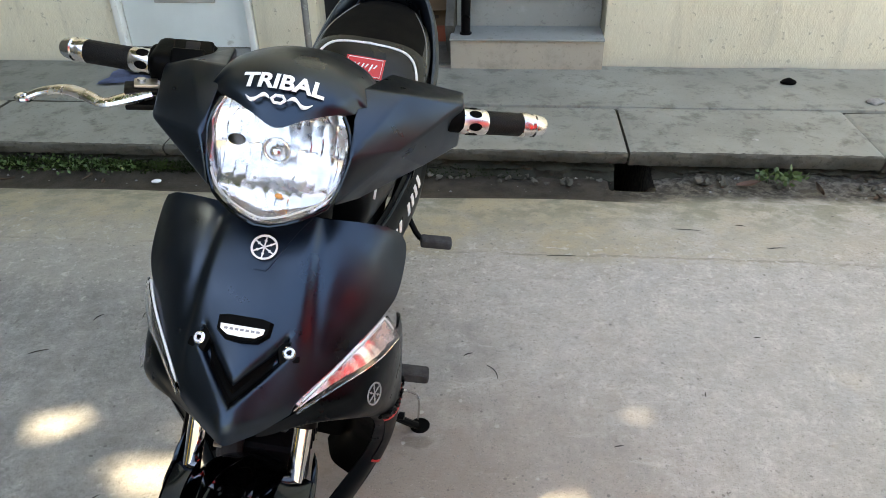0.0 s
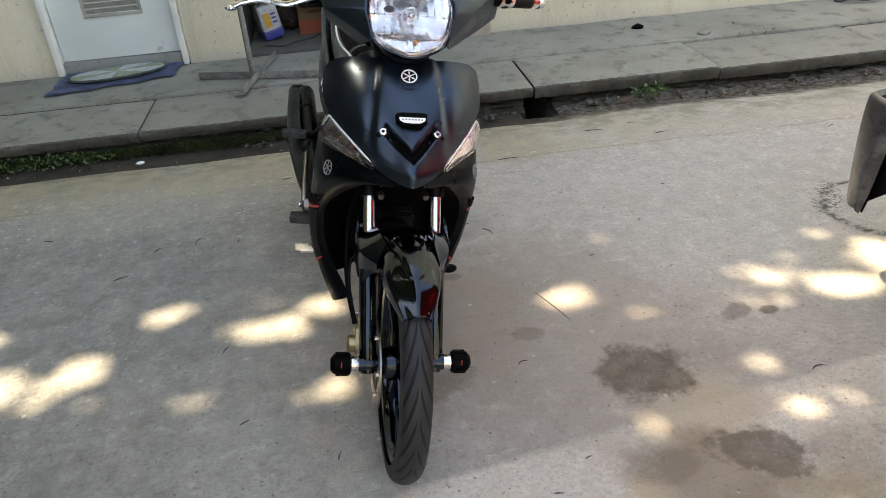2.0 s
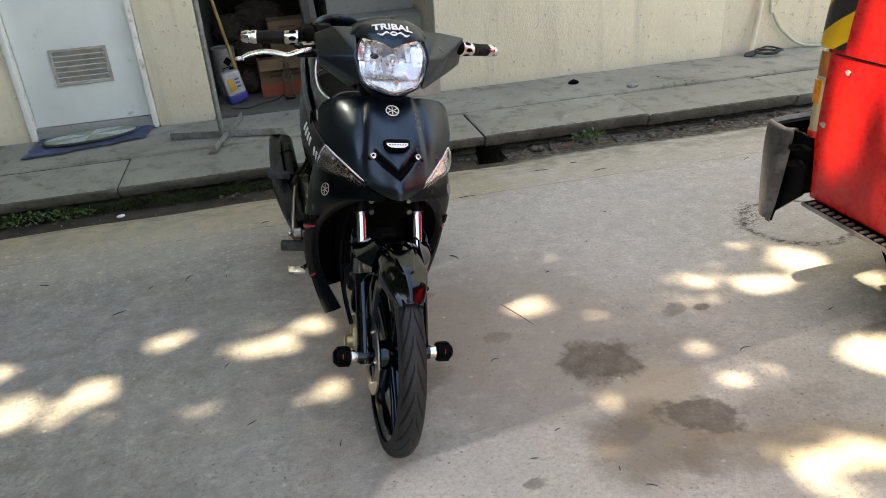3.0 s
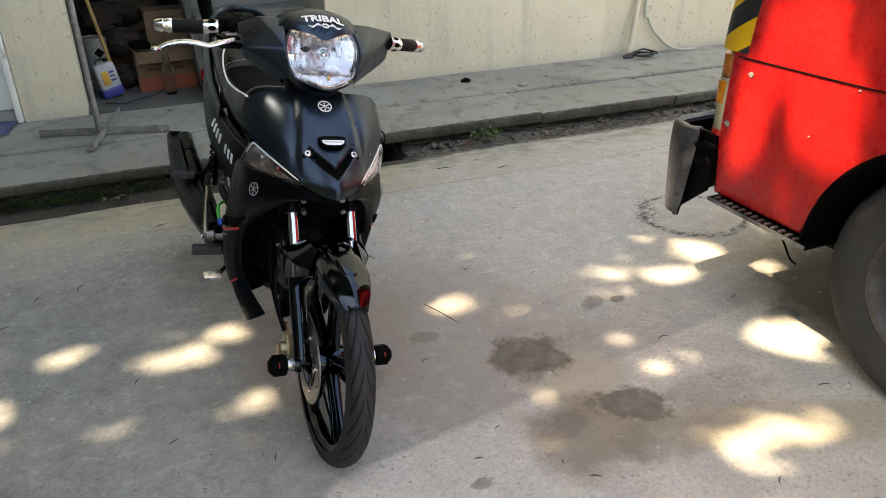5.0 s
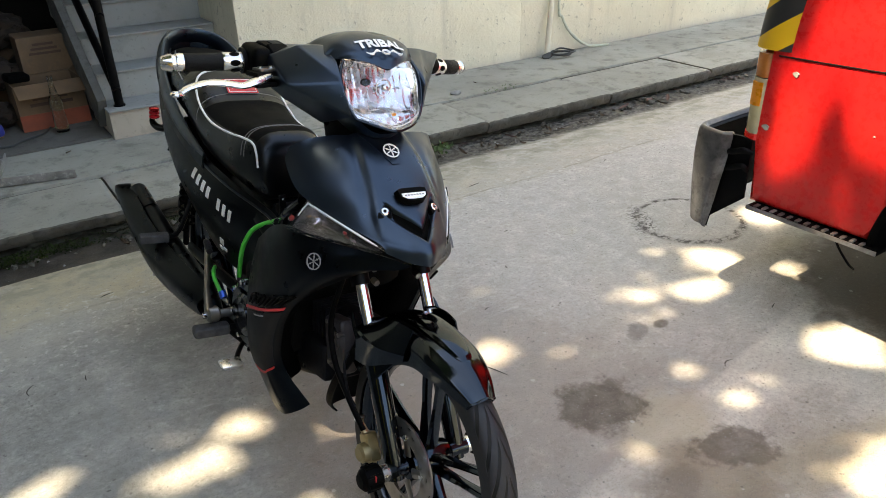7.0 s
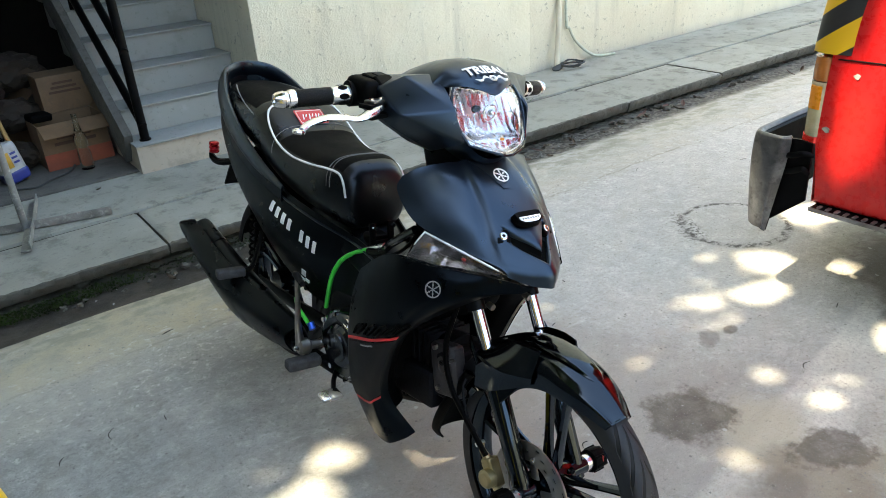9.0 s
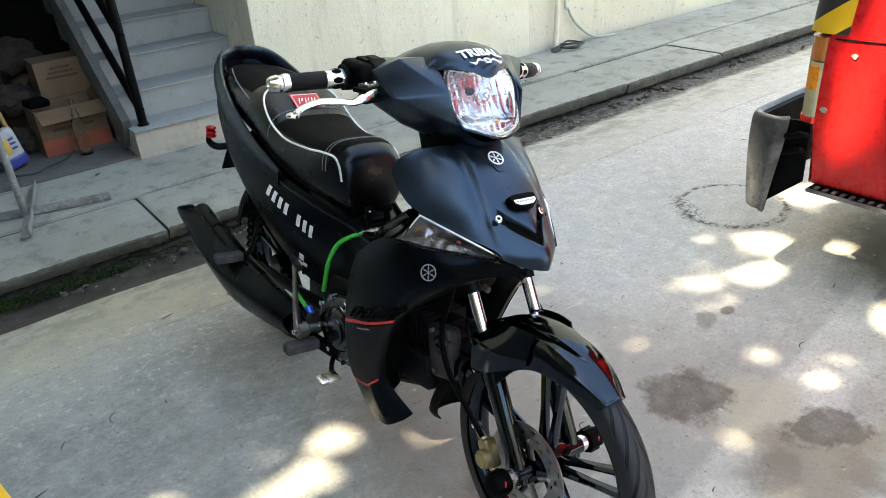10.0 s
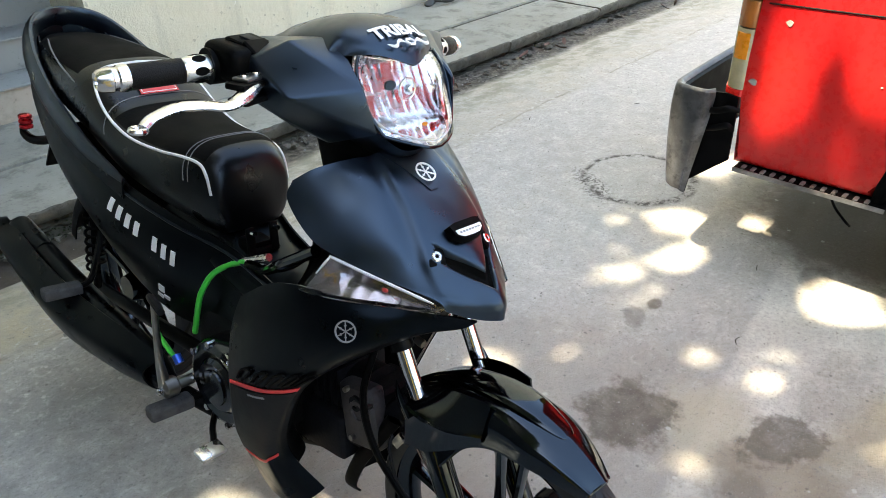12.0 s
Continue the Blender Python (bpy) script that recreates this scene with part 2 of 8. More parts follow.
def cement_material(name, light, dark, stain, scale=3.0, bump=0.5, grit_scale=160.0):
    m, n, l, b = material(name)
    p = place_node(n)
    broad, mid = noise_node(n, l, p, scale * 0.5, 6, 0.6), noise_node(n, l, p, scale * 2.6, 9, 0.72, 0.15)
    fine, grit = noise_node(n, l, p, scale * 16, 6, 0.7), noise_node(n, l, p, grit_scale, 4, 0.6)
    col = mix_colour(n, l, ramp(n, l, broad, 0.3, 0.7), dark, light)
    col = mix_colour(n, l, ramp(n, l, mid, 0.49, 0.66, 0.0, 0.68), col, stain)
    col = mix_colour(n, l, ramp(n, l, mid, 0.42, 0.25, 0.0, 0.5), col, tuple(min(1, c * 1.25) for c in light))
    col = mix_colour(n, l, ramp(n, l, fine, 0.56, 0.68, 0.0, 0.5), col, tuple(c * 0.6 for c in stain))
    obj = n.new("ShaderNodeObjectInfo").outputs["Random"]
    col = mix_colour(n, l, math_node(n, l, "MULTIPLY", obj, 0.36), col, tuple(c * 0.8 for c in dark))
    l.new(col, b.inputs["Base Color"])
    b.inputs["Roughness"].default_value = 0.9
    h = math_node(n, l, "ADD", math_node(n, l, "MULTIPLY", fine, 0.6), math_node(n, l, "MULTIPLY", grit, 0.5))
    bump_into(n, l, b, h, bump, 0.006)
    return m


def stucco_material():
    m, n, l, b = material("cream_stucco_wall")
    p = place_node(n)
    st = n.new("ShaderNodeMapping")
    st.inputs["Scale"].default_value = (3.0, 3.0, 0.35)
    l.new(p, st.inputs["Vector"])
    streak, broad = noise_node(n, l, st.outputs[0], 2.0, 6, 0.65), noise_node(n, l, p, 1.1, 6, 0.6)
    pit, fine = noise_node(n, l, p, 26.0, 4, 0.6), noise_node(n, l, p, 110.0, 4, 0.6)
    col = mix_colour(n, l, ramp(n, l, broad, 0.3, 0.7), (0.60, 0.545, 0.41), (0.70, 0.645, 0.50))
    col = mix_colour(n, l, ramp(n, l, streak, 0.50, 0.74, 0.0, 0.6), col, (0.42, 0.385, 0.30))
    col = mix_colour(n, l, ramp(n, l, pit, 0.62, 0.68, 0.0, 0.6), col, (0.30, 0.28, 0.22))
    col = mix_colour(n, l, ramp(n, l, pit, 0.33, 0.27, 0.0, 0.5), col, (0.78, 0.75, 0.66))
    sep = n.new("ShaderNodeSeparateXYZ")
    l.new(p, sep.inputs[0])
    low = ramp(n, l, math_node(n, l, "ADD", sep.outputs["Z"], math_node(n, l, "MULTIPLY", pit, 0.10)), 0.16, 0.05)
    col = mix_colour(n, l, math_node(n, l, "MULTIPLY", low, 0.45), col, (0.44, 0.42, 0.37))
    l.new(col, b.inputs["Base Color"])
    b.inputs["Roughness"].default_value = 0.92
    bump_into(n, l, b, math_node(n, l, "ADD", pit, math_node(n, l, "MULTIPLY", fine, 0.5)), 0.55, 0.012)
    return m


def tyre_material(name, grey):
    """Rubber with slanting wavy grooves laid out on the tyre's own coordinates."""
    m, n, l, b = material(name)
    uv = n.new("ShaderNodeTexCoord").outputs["UV"]
    sep = n.new("ShaderNodeSeparateXYZ")
    l.new(uv, sep.inputs[0])
    u, v = sep.outputs["X"], sep.outputs["Y"]
    side = math_node(n, l, "ABSOLUTE", math_node(n, l, "SUBTRACT", v, 0.5))
    phase = math_node(n, l, "ADD", math_node(n, l, "MULTIPLY", u, 2 * math.pi * 26), math_node(n, l, "MULTIPLY", math_node(n, l, "POWER", side, 0.7), 26.0))
    wave = math_node(n, l, "SINE", phase)
    zone = math_node(n, l, "MULTIPLY", ramp(n, l, side, 0.36, 0.33), ramp(n, l, side, 0.02, 0.035))
    groove = math_node(n, l, "MULTIPLY", ramp(n, l, wave, 0.45, 0.72), zone)
    p = object_place(n)
    dust = noise_node(n, l, p, 18.0, 6, 0.7)
    col = mix_colour(n, l, ramp(n, l, dust, 0.35, 0.7), tuple(g * 0.7 for g in grey), grey)
    col = mix_colour(n, l, groove, col, (0.0015, 0.0015, 0.0015))
    l.new(col, b.inputs["Base Color"])
    b.inputs["Roughness"].default_value = 0.6
    b.inputs["Specular IOR Level"].default_value = 0.3
    h = math_node(n, l, "SUBTRACT", math_node(n, l, "MULTIPLY", dust, 0.12), groove)
    bump_into(n, l, b, h, 0.8, 0.004)
    return m


def glass_material(name, colour=(1, 1, 1), rough=0.02):
    m, n, l, b = material(name)
    b.inputs["Base Color"].default_value = (*colour, 1)
    b.inputs["Transmission Weight"].default_value = 1.0
    b.inputs["Roughness"].default_value = rough
    b.inputs["IOR"].default_value = 1.3
    return m


def truck_paint():
    m, n, l, b = material("faded_red_truck_paint")
    p = place_node(n)
    broad, spots = noise_node(n, l, p, 2.0, 5), noise_node(n, l, p, 38.0, 5, 0.7)
    col = mix_colour(n, l, ramp(n, l, broad, 0.3, 0.7), (0.62, 0.013, 0.016), (0.74, 0.024, 0.019))
    col = mix_colour(n, l, ramp(n, l, spots, 0.74, 0.78, 0.0, 0.6), col, (0.35, 0.20, 0.16))
    l.new(col, b.inputs["Base Color"])
    l.new(ramp(n, l, spots, 0.3, 0.7, 0.22, 0.38), b.inputs["Roughness"])
    bump_into(n, l, b, broad, 0.05, 0.02)
    return m


def hazard_material():
    m, n, l, b = material("yellow_and_black_hazard_paint")
    p = place_node(n)
    sep = n.new("ShaderNodeSeparateXYZ")
    l.new(p, sep.inputs[0])
    rise = math_node(n, l, "ADD", sep.outputs["Z"], math_node(n, l, "MULTIPLY", sep.outputs["Y"], 0.7))
    s = math_node(n, l, "FRACT", math_node(n, l, "SUBTRACT", math_node(n, l, "MULTIPLY", rise, 6.25), 0.37))
    band = ramp(n, l, math_node(n, l, "ABSOLUTE", math_node(n, l, "SUBTRACT", s, 0.5)), 0.23, 0.25)
    wear = noise_node(n, l, p, 30.0, 5, 0.7)
    col = mix_colour(n, l, band, (0.02, 0.02, 0.02), (0.75, 0.43, 0.02))
    col = mix_colour(n, l, ramp(n, l, wear, 0.66, 0.74, 0.0, 0.5), col, (0.25, 0.2, 0.14))
    l.new(col, b.inputs["Base Color"])
    b.inputs["Roughness"].default_value = 0.45
    return m


M_GROUND = ground_material()
M_SLAB = cement_material("grey_cement_slab", (0.32, 0.315, 0.27), (0.225, 0.22, 0.187), (0.095, 0.09, 0.071), 3.0)
# Near-black tones add the shade under the slabs to the mossy cement.
M_KERB = cement_material("broken_mossy_shaded_kerb", (0.070, 0.064, 0.046), (0.024, 0.024, 0.015), (0.010, 0.014, 0.005), 8.0, 1.0)
M_RUBBLE = cement_material("broken_cement_rubble", (0.15, 0.14, 0.115), (0.075, 0.07, 0.055), (0.03, 0.028, 0.02), 9.0, 1.0)
M_WALL = stucco_material()
M_STAIR = cement_material("dusty_grey_tile_stair", (0.275, 0.28, 0.265), (0.23, 0.235, 0.22), (0.19, 0.19, 0.175), 2.0, 0.12)
M_STEP_FRONT = cement_material("pinkish_tile_riser", (0.40, 0.35, 0.28), (0.33, 0.285, 0.235), (0.25, 0.22, 0.18), 3.0, 0.2)
M_STRINGER = cement_material("dark_cement_stringer", (0.115, 0.11, 0.098), (0.075, 0.073, 0.064), (0.035, 0.033, 0.028), 7.0, 0.5)
# Near-black colour puts the store room's gloom into its walls and ceiling.
M_ROOM = cement_material("shade_dark_unpainted_wall", (0.016, 0.014, 0.012), (0.010, 0.009, 0.008), (0.007, 0.006, 0.005))
M_DOOR = surface("white_door_paint", (0.64, 0.69, 0.67), 0.4, vary=0.06, scale=3.0, bump=0.05, dirt=(0.38, 0.38, 0.34), dirt_amount=0.15)
M_FRAME = surface("chipped_white_frame", (0.68, 0.68, 0.64), 0.5, vary=0.08, scale=6.0, dirt=(0.30, 0.26, 0.2), dirt_amount=0.3)
M_VENT = surface("grey_vent_slats", (0.33, 0.32, 0.29), 0.5, vary=0.2, scale=10.0)
M_MATTE = surface("matte_black_paint", (0.0008, 0.0011, 0.0020), 0.34, vary=0.12, scale=20.0, fine=300.0, bump=0.012, specular=0.82, tint=(0.50, 0.72, 1.0))
M_SATIN = surface("satin_black_moulding", (0.0010, 0.0011, 0.0013), 0.33, vary=0.15, scale=22.0, fine=260.0, bump=0.02, specular=0.15, tint=(0.50, 0.74, 1.0))
M_GLOSS = surface("gloss_black_paint", (0.0008, 0.0008, 0.0010), 0.09, vary=0.1, scale=10.0, bump=0.0, specular=0.55, tint=(0.62, 0.80, 1.0))
M_PLASTIC = surface("rough_black_plastic", (0.0016, 0.0016, 0.0016), 0.5, vary=0.25, scale=25.0, fine=220.0, bump=0.15, specular=0.04)
M_INSERT = surface("dusty_charcoal_plastic", (0.0075, 0.0075, 0.0085), 0.6, vary=0.2, scale=14.0, bump=0.15, specular=0.2)
# Grey alloy taken near black for the shade under the leg shields.
M_ENGINE = surface("dusty_shaded_engine_alloy", (0.009, 0.009, 0.0105), 0.55, 0.2, vary=0.3, scale=20.0, dirt=(0.004, 0.0035, 0.003), dirt_amount=0.5, bump=0.3, specular=0.08)
M_HEAD = surface("dusty_cylinder_head", (0.058, 0.053, 0.055), 0.55, 0.3, vary=0.25, scale=22.0, dirt=(0.025, 0.02, 0.017), dirt_amount=0.4, bump=0.3, specular=0.25)
M_DARK = surface("black_painted_steel", (0.0018, 0.0018, 0.002), 0.42, 0.0, vary=0.3, scale=18.0, bump=0.12, specular=0.08)
M_CHROME = surface("chrome", (0.62, 0.62, 0.64), 0.12, 1.0, vary=0.06, scale=15.0, bump=0.0)
M_STEEL = surface("brushed_steel_disc", (0.30, 0.29, 0.28), 0.36, 1.0, vary=0.2, scale=30.0, bump=0.1)
M_ALLOY = surface("polished_alloy", (0.72, 0.72, 0.73), 0.25, 1.0, vary=0.08, scale=20.0, bump=0.05)
M_GOLD = surface("gold_anodised_alloy", (0.36, 0.29, 0.16), 0.38, 0.85, vary=0.2, scale=30.0, bump=0.05)
M_RED_ALLOY = surface("red_anodised_alloy", (0.55, 0.02, 0.03), 0.28, 0.7, vary=0.1, scale=30.0, bump=0.0)
M_GRIP = surface("knurled_black_rubber", (0.0032, 0.003, 0.003), 0.55, vary=0.3, scale=60.0, fine=420.0, bump=1.0, specular=0.2)
M_SEAT = surface("black_leatherette", (0.0010, 0.0010, 0.0011), 0.30, vary=0.2, scale=12.0, fine=330.0, bump=0.12, specular=0.36, tint=(0.75, 0.87, 1.0))
M_SEAT_TOP = surface("ribbed_black_cloth", (0.0020, 0.0019, 0.0020), 0.7, vary=0.2, scale=10.0, fine=260.0, bump=0.4, specular=0.06)
M_PIPING = surface("white_piping", (0.72, 0.72, 0.70), 0.5, vary=0.08, scale=40.0, bump=0.1)
M_PEG = surface("dusty_worn_rubber", (0.050, 0.050, 0.052), 0.7, vary=0.35, scale=40.0, fine=300.0, bump=0.8, specular=0.15)
M_THREAD = surface("grey_thread", (0.16, 0.16, 0.16), 0.7, vary=0.1, scale=60.0)
M_WHITE = surface("white_decal", (0.80, 0.80, 0.80), 0.4, vary=0.04, scale=30.0, bump=0.0)
M_LOGO_GREY = surface("grey_decal", (0.22, 0.22, 0.23), 0.4, vary=0.05, scale=30.0, bump=0.0)
M_RED = surface("red_decal", (0.55, 0.03, 0.035), 0.45, vary=0.08, scale=30.0, bump=0.0)
M_GREEN = surface("green_silicone_hose", (0.02, 0.50, 0.05), 0.35, vary=0.1, scale=30.0, bump=0.0)
M_BLUE = surface("blue_anodised_fitting", (0.02, 0.10, 0.50), 0.3, 0.6, vary=0.1, scale=30.0, bump=0.0)
M_ORANGE = surface("amber_plastic", (0.80, 0.27, 0.02), 0.3, vary=0.1, scale=40.0, bump=0.0)
M_TYRE = tyre_material("black_tyre_rubber", (0.022, 0.0235, 0.027))
M_REFLECT = surface("lamp_reflector", (0.66, 0.65, 0.67), 0.25, 1.0, vary=0.15, scale=40.0, bump=0.0)
M_MOSS = surface("green_kerb_moss", (0.022, 0.034, 0.009), 0.95, vary=0.5, scale=9.0, fine=70.0, bump=1.0, specular=0.1)
# Floor colour is kept low to stand in for the unlit room.
M_FLOOR = cement_material("shade_dark_cement_floor", (0.14, 0.135, 0.12), (0.085, 0.08, 0.07), (0.045, 0.042, 0.037))
# Dark finish keeps the added wall from bouncing light onto the bike.
M_SIDE = cement_material("added_dark_wall", (0.085, 0.082, 0.07), (0.055, 0.053, 0.045), (0.03, 0.032, 0.024), 1.6, 0.5)
# Pink tint puts the red truck's reflection into the left signal.
M_SIGNAL = surface("truck_tinted_signal_reflector", (0.85, 0.66, 0.66), 0.25, 0.8, vary=0.15, scale=60.0, bump=0.0)
# Edge tone holds both wear and the shade on the slab fronts.
M_EDGE = cement_material("worn_shaded_slab_edge", (0.125, 0.117, 0.094), (0.065, 0.06, 0.047), (0.022, 0.021, 0.015), 11.0, 1.0)
M_SIGNAL_CLEAR = surface("clear_signal_reflector", (0.30, 0.28, 0.30), 0.2, 0.9, vary=0.2, scale=60.0, bump=0.0)
M_LENS = glass_material("clear_lamp_lens")
M_BOTTLE = glass_material("clear_bottle_glass", (0.90, 0.95, 0.92), 0.05)
M_TRUCK = truck_paint()
M_HAZARD = hazard_material()
M_TRUCK_TYRE = surface("dusty_truck_tyre", (0.055, 0.053, 0.051), 0.85, vary=0.25, scale=9.0, fine=90.0, bump=0.4, dirt=(0.075, 0.068, 0.058), dirt_amount=0.3)
M_TRUCK_RIM = surface("dirty_grey_wheel_steel", (0.15, 0.147, 0.14), 0.55, 0.5, vary=0.3, scale=8.0, bump=0.2, dirt=(0.10, 0.07, 0.045), dirt_amount=0.5)
M_BUMPER = surface("scraped_grey_bumper", (0.115, 0.115, 0.118), 0.36, 0.35, vary=0.5, scale=9.0, bump=0.3, dirt=(0.018, 0.018, 0.018), dirt_amount=0.6)
M_STEPPLATE = surface("worn_alloy_step", (0.30, 0.30, 0.295), 0.4, 0.8, vary=0.45, scale=14.0, bump=0.2)
M_LAMP_CREAM = surface("yellowed_lamp_plastic", (0.46, 0.405, 0.25), 0.2, vary=0.12, scale=20.0, bump=0.0, coat=0.3)
M_LAMP_AMBER = surface("brown_amber_lamp_plastic", (0.40, 0.13, 0.03), 0.2, vary=0.15, scale=20.0, bump=0.0, coat=0.3)
M_CHIP = surface("bare_filler_chip", (0.34, 0.33, 0.29), 0.7, vary=0.25, scale=40.0)
# Cardboard brown is lowered to carry the store room's shade.
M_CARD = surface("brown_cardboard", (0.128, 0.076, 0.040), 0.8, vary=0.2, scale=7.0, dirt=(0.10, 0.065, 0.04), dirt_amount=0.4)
M_CARD_RED = surface("orange_red_print", (0.22, 0.05, 0.024), 0.75, vary=0.2, scale=9.0)
M_CARD_DARK = surface("dark_brown_print", (0.06, 0.028, 0.015), 0.75, vary=0.2, scale=9.0)
M_TIN_WHITE = surface("white_tin_print", (0.36, 0.37, 0.37), 0.35, vary=0.15, scale=12.0, dirt=(0.12, 0.11, 0.10), dirt_amount=0.4)
M_TIN_BLUE = surface("blue_tin_print", (0.02, 0.035, 0.20), 0.35, vary=0.15, scale=12.0)
M_TIN_YELLOW = surface("yellow_tin_print", (0.48, 0.26, 0.03), 0.4, vary=0.15, scale=12.0)
M_WOOD = surface("worn_pole_wood", (0.30, 0.18, 0.065), 0.6, vary=0.2, scale=14.0)
M_GALV = surface("spattered_galvanised_steel", (0.20, 0.195, 0.18), 0.6, 0.4, vary=0.3, scale=12.0, bump=0.3, dirt=(0.42, 0.42, 0.38), dirt_amount=0.45)
M_RAG = surface("faded_blue_cloth", (0.14, 0.18, 0.31), 0.9, vary=0.3, scale=9.0, fine=150.0, bump=0.6, dirt=(0.16, 0.17, 0.18), dirt_amount=0.3)
M_MAT_RIM = surface("dark_green_mat_edge", (0.05, 0.065, 0.055), 0.9, vary=0.2, scale=20.0, bump=0.4)
M_MAT_A = surface("sage_green_mat", (0.24, 0.28, 0.20), 0.9, vary=0.2, scale=20.0, bump=0.4)
M_MAT_B = surface("pale_grey_mat", (0.42, 0.45, 0.44), 0.9, vary=0.2, scale=20.0, bump=0.4)
M_HOSE = surface("weathered_black_hose", (0.03, 0.032, 0.03), 0.6, vary=0.2, scale=20.0)
M_CABLE = surface("pale_green_cable", (0.40, 0.42, 0.33), 0.6, vary=0.15, scale=20.0)
M_PIPE = surface("cream_painted_pipe", (0.58, 0.53, 0.41), 0.6, vary=0.15, scale=5.0)
M_YELLOW = surface("yellow_plastic", (0.78, 0.48, 0.01), 0.35, vary=0.06, scale=5.0, bump=0.0)
M_LEAF = surface("green_leaf", (0.06, 0.11, 0.03), 0.55, vary=0.3, scale=3.0)
M_DRY = surface("dry_brown_leaf", (0.11, 0.075, 0.05), 0.8, vary=0.35, scale=14.0)
M_DRY_RED = surface("red_brown_leaf", (0.15, 0.08, 0.06), 0.7, vary=0.25, scale=14.0)
M_STONE = surface("grey_pebble", (0.24, 0.235, 0.22), 0.9, vary=0.35, scale=20.0)
M_BARK = surface("grey_brown_bark", (0.13, 0.10, 0.075), 0.9, vary=0.35, scale=6.0, fine=40.0, bump=1.0)
M_BLACK = surface("black_recess", (0.0015, 0.0015, 0.0015), 0.7, vary=0.1, scale=20.0, bump=0.0, specular=0.05)
M_TWIG = surface("dark_twig", (0.035, 0.03, 0.025), 0.8, vary=0.3, scale=20.0)
# Sack brown taken far down, standing in for the room's gloom.
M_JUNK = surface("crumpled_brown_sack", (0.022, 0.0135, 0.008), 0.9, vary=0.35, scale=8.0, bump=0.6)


# ---- mesh helpers ----
def finish(name, bm, mat, parent=None, label="", angle=35.0, flip=True):
    if flip:
        bmesh.ops.recalc_face_normals(bm, faces=bm.faces)
    lim = radians(angle)
    for f in bm.faces:
        f.smooth = True
    for e in bm.edges:
        if len(e.link_faces) == 2 and e.calc_face_angle(0.0) > lim:
            e.smooth = False
    me = bpy.data.meshes.new(name)
    bm.to_mesh(me)
    bm.free()
    for one in mat if isinstance(mat, (list, tuple)) else [mat]:
        me.materials.append(one)
    ob = new(name, me)
    if parent is not None:
        ob.parent = parent
    if label:
        ob["label"] = label
    return ob


def part(name, bm, mat, parent, label="", angle=35.0):
    return finish(name, bm, mat, parent, label, angle)


def empty(name, m=None):
    ob = new(name)
    ob.empty_display_size = 0.1
    if m is not None:
        ob.matrix_world = m
    return ob


def add_box(bm, size, m=None, bevel=0.0, segs=2, mat=0):
    r = bmesh.ops.create_cube(bm, size=1.0)
    vs = r["verts"]
    bmesh.ops.scale(bm, vec=size, verts=vs)
    fs = list({f for v in vs for f in v.link_faces})
    if bevel:
        es = list({e for v in vs for e in v.link_edges})
        out = bmesh.ops.bevel(bm, geom=es, offset=bevel, segments=segs, profile=0.6, affect="EDGES")
        fs = list({f for f in fs if f.is_valid} | set(out["faces"]))
        vs = list({v for f in fs for v in f.verts})
    for f in fs:
        f.material_index = mat
    if m is not None:
        bmesh.ops.transform(bm, matrix=m, verts=vs)
    return vs


def span_box(bm, lo, hi, bevel=0.0, segs=2, mat=0):
    size = [b - a for a, b in zip(lo, hi)]
    mid = [(a + b) / 2 for a, b in zip(lo, hi)]
    return add_box(bm, size, Matrix.Translation(mid), bevel, segs, mat)


def curve_points(pts, steps):
    """Smooth points through the given ones (Catmull-Rom)."""
    p = np.array(pts, float)
    p = np.vstack([2 * p[0] - p[1], p, 2 * p[-1] - p[-2]])
    out = []
    for i in range(1, len(p) - 2):
        for k in range(steps):
            t = k / steps
            a, b, c, d = p[i - 1], p[i], p[i + 1], p[i + 2]
            out.append(0.5 * (2 * b + (c - a) * t + (2 * a - 5 * b + 4 * c - d) * t * t + (3 * b - a - 3 * c + d) * t ** 3))
    out.append(p[-2])
    return np.array(out)


def add_sweep(bm, pts, radii, n=10, flat=(1.0, 1.0), steps=1, up=(0, 0, 1), caps=True, mat=0):
    """A tube along points; flat squeezes it across and along up."""
    pts = np.array(pts, float)
    radii = np.full(len(pts), radii) if np.isscalar(radii) else np.array(radii, float)
    if steps > 1:
        radii = curve_points(np.stack([radii, radii, radii], 1), steps)[:, 0]
        pts = curve_points(pts, steps)
    rings = []
    upv = Vector(up)
    for i, p in enumerate(pts):
        d = Vector(pts[min(i + 1, len(pts) - 1)] - pts[max(i - 1, 0)]).normalized()
        side = d.cross(upv)
        if side.length < 0.05:
            side = d.cross(Vector((1, 0.1, 0)))
        side.normalize()
        top = side.cross(d).normalized()
        upv = top
        ring = []
        for k in range(n):
            a = 2 * math.pi * k / n
            q = Vector(p) + (side * math.cos(a) * flat[0] + top * math.sin(a) * flat[1]) * float(radii[i])
            ring.append(bm.verts.new(q))
        rings.append(ring)
    for a, b in zip(rings, rings[1:]):
        for k in range(n):
            f = bm.faces.new((a[k], a[(k + 1) % n], b[(k + 1) % n], b[k]))
            f.material_index = mat
    if caps:
        for ring in (rings[0], rings[-1]):
            bm.faces.new(ring).material_index = mat
    return rings


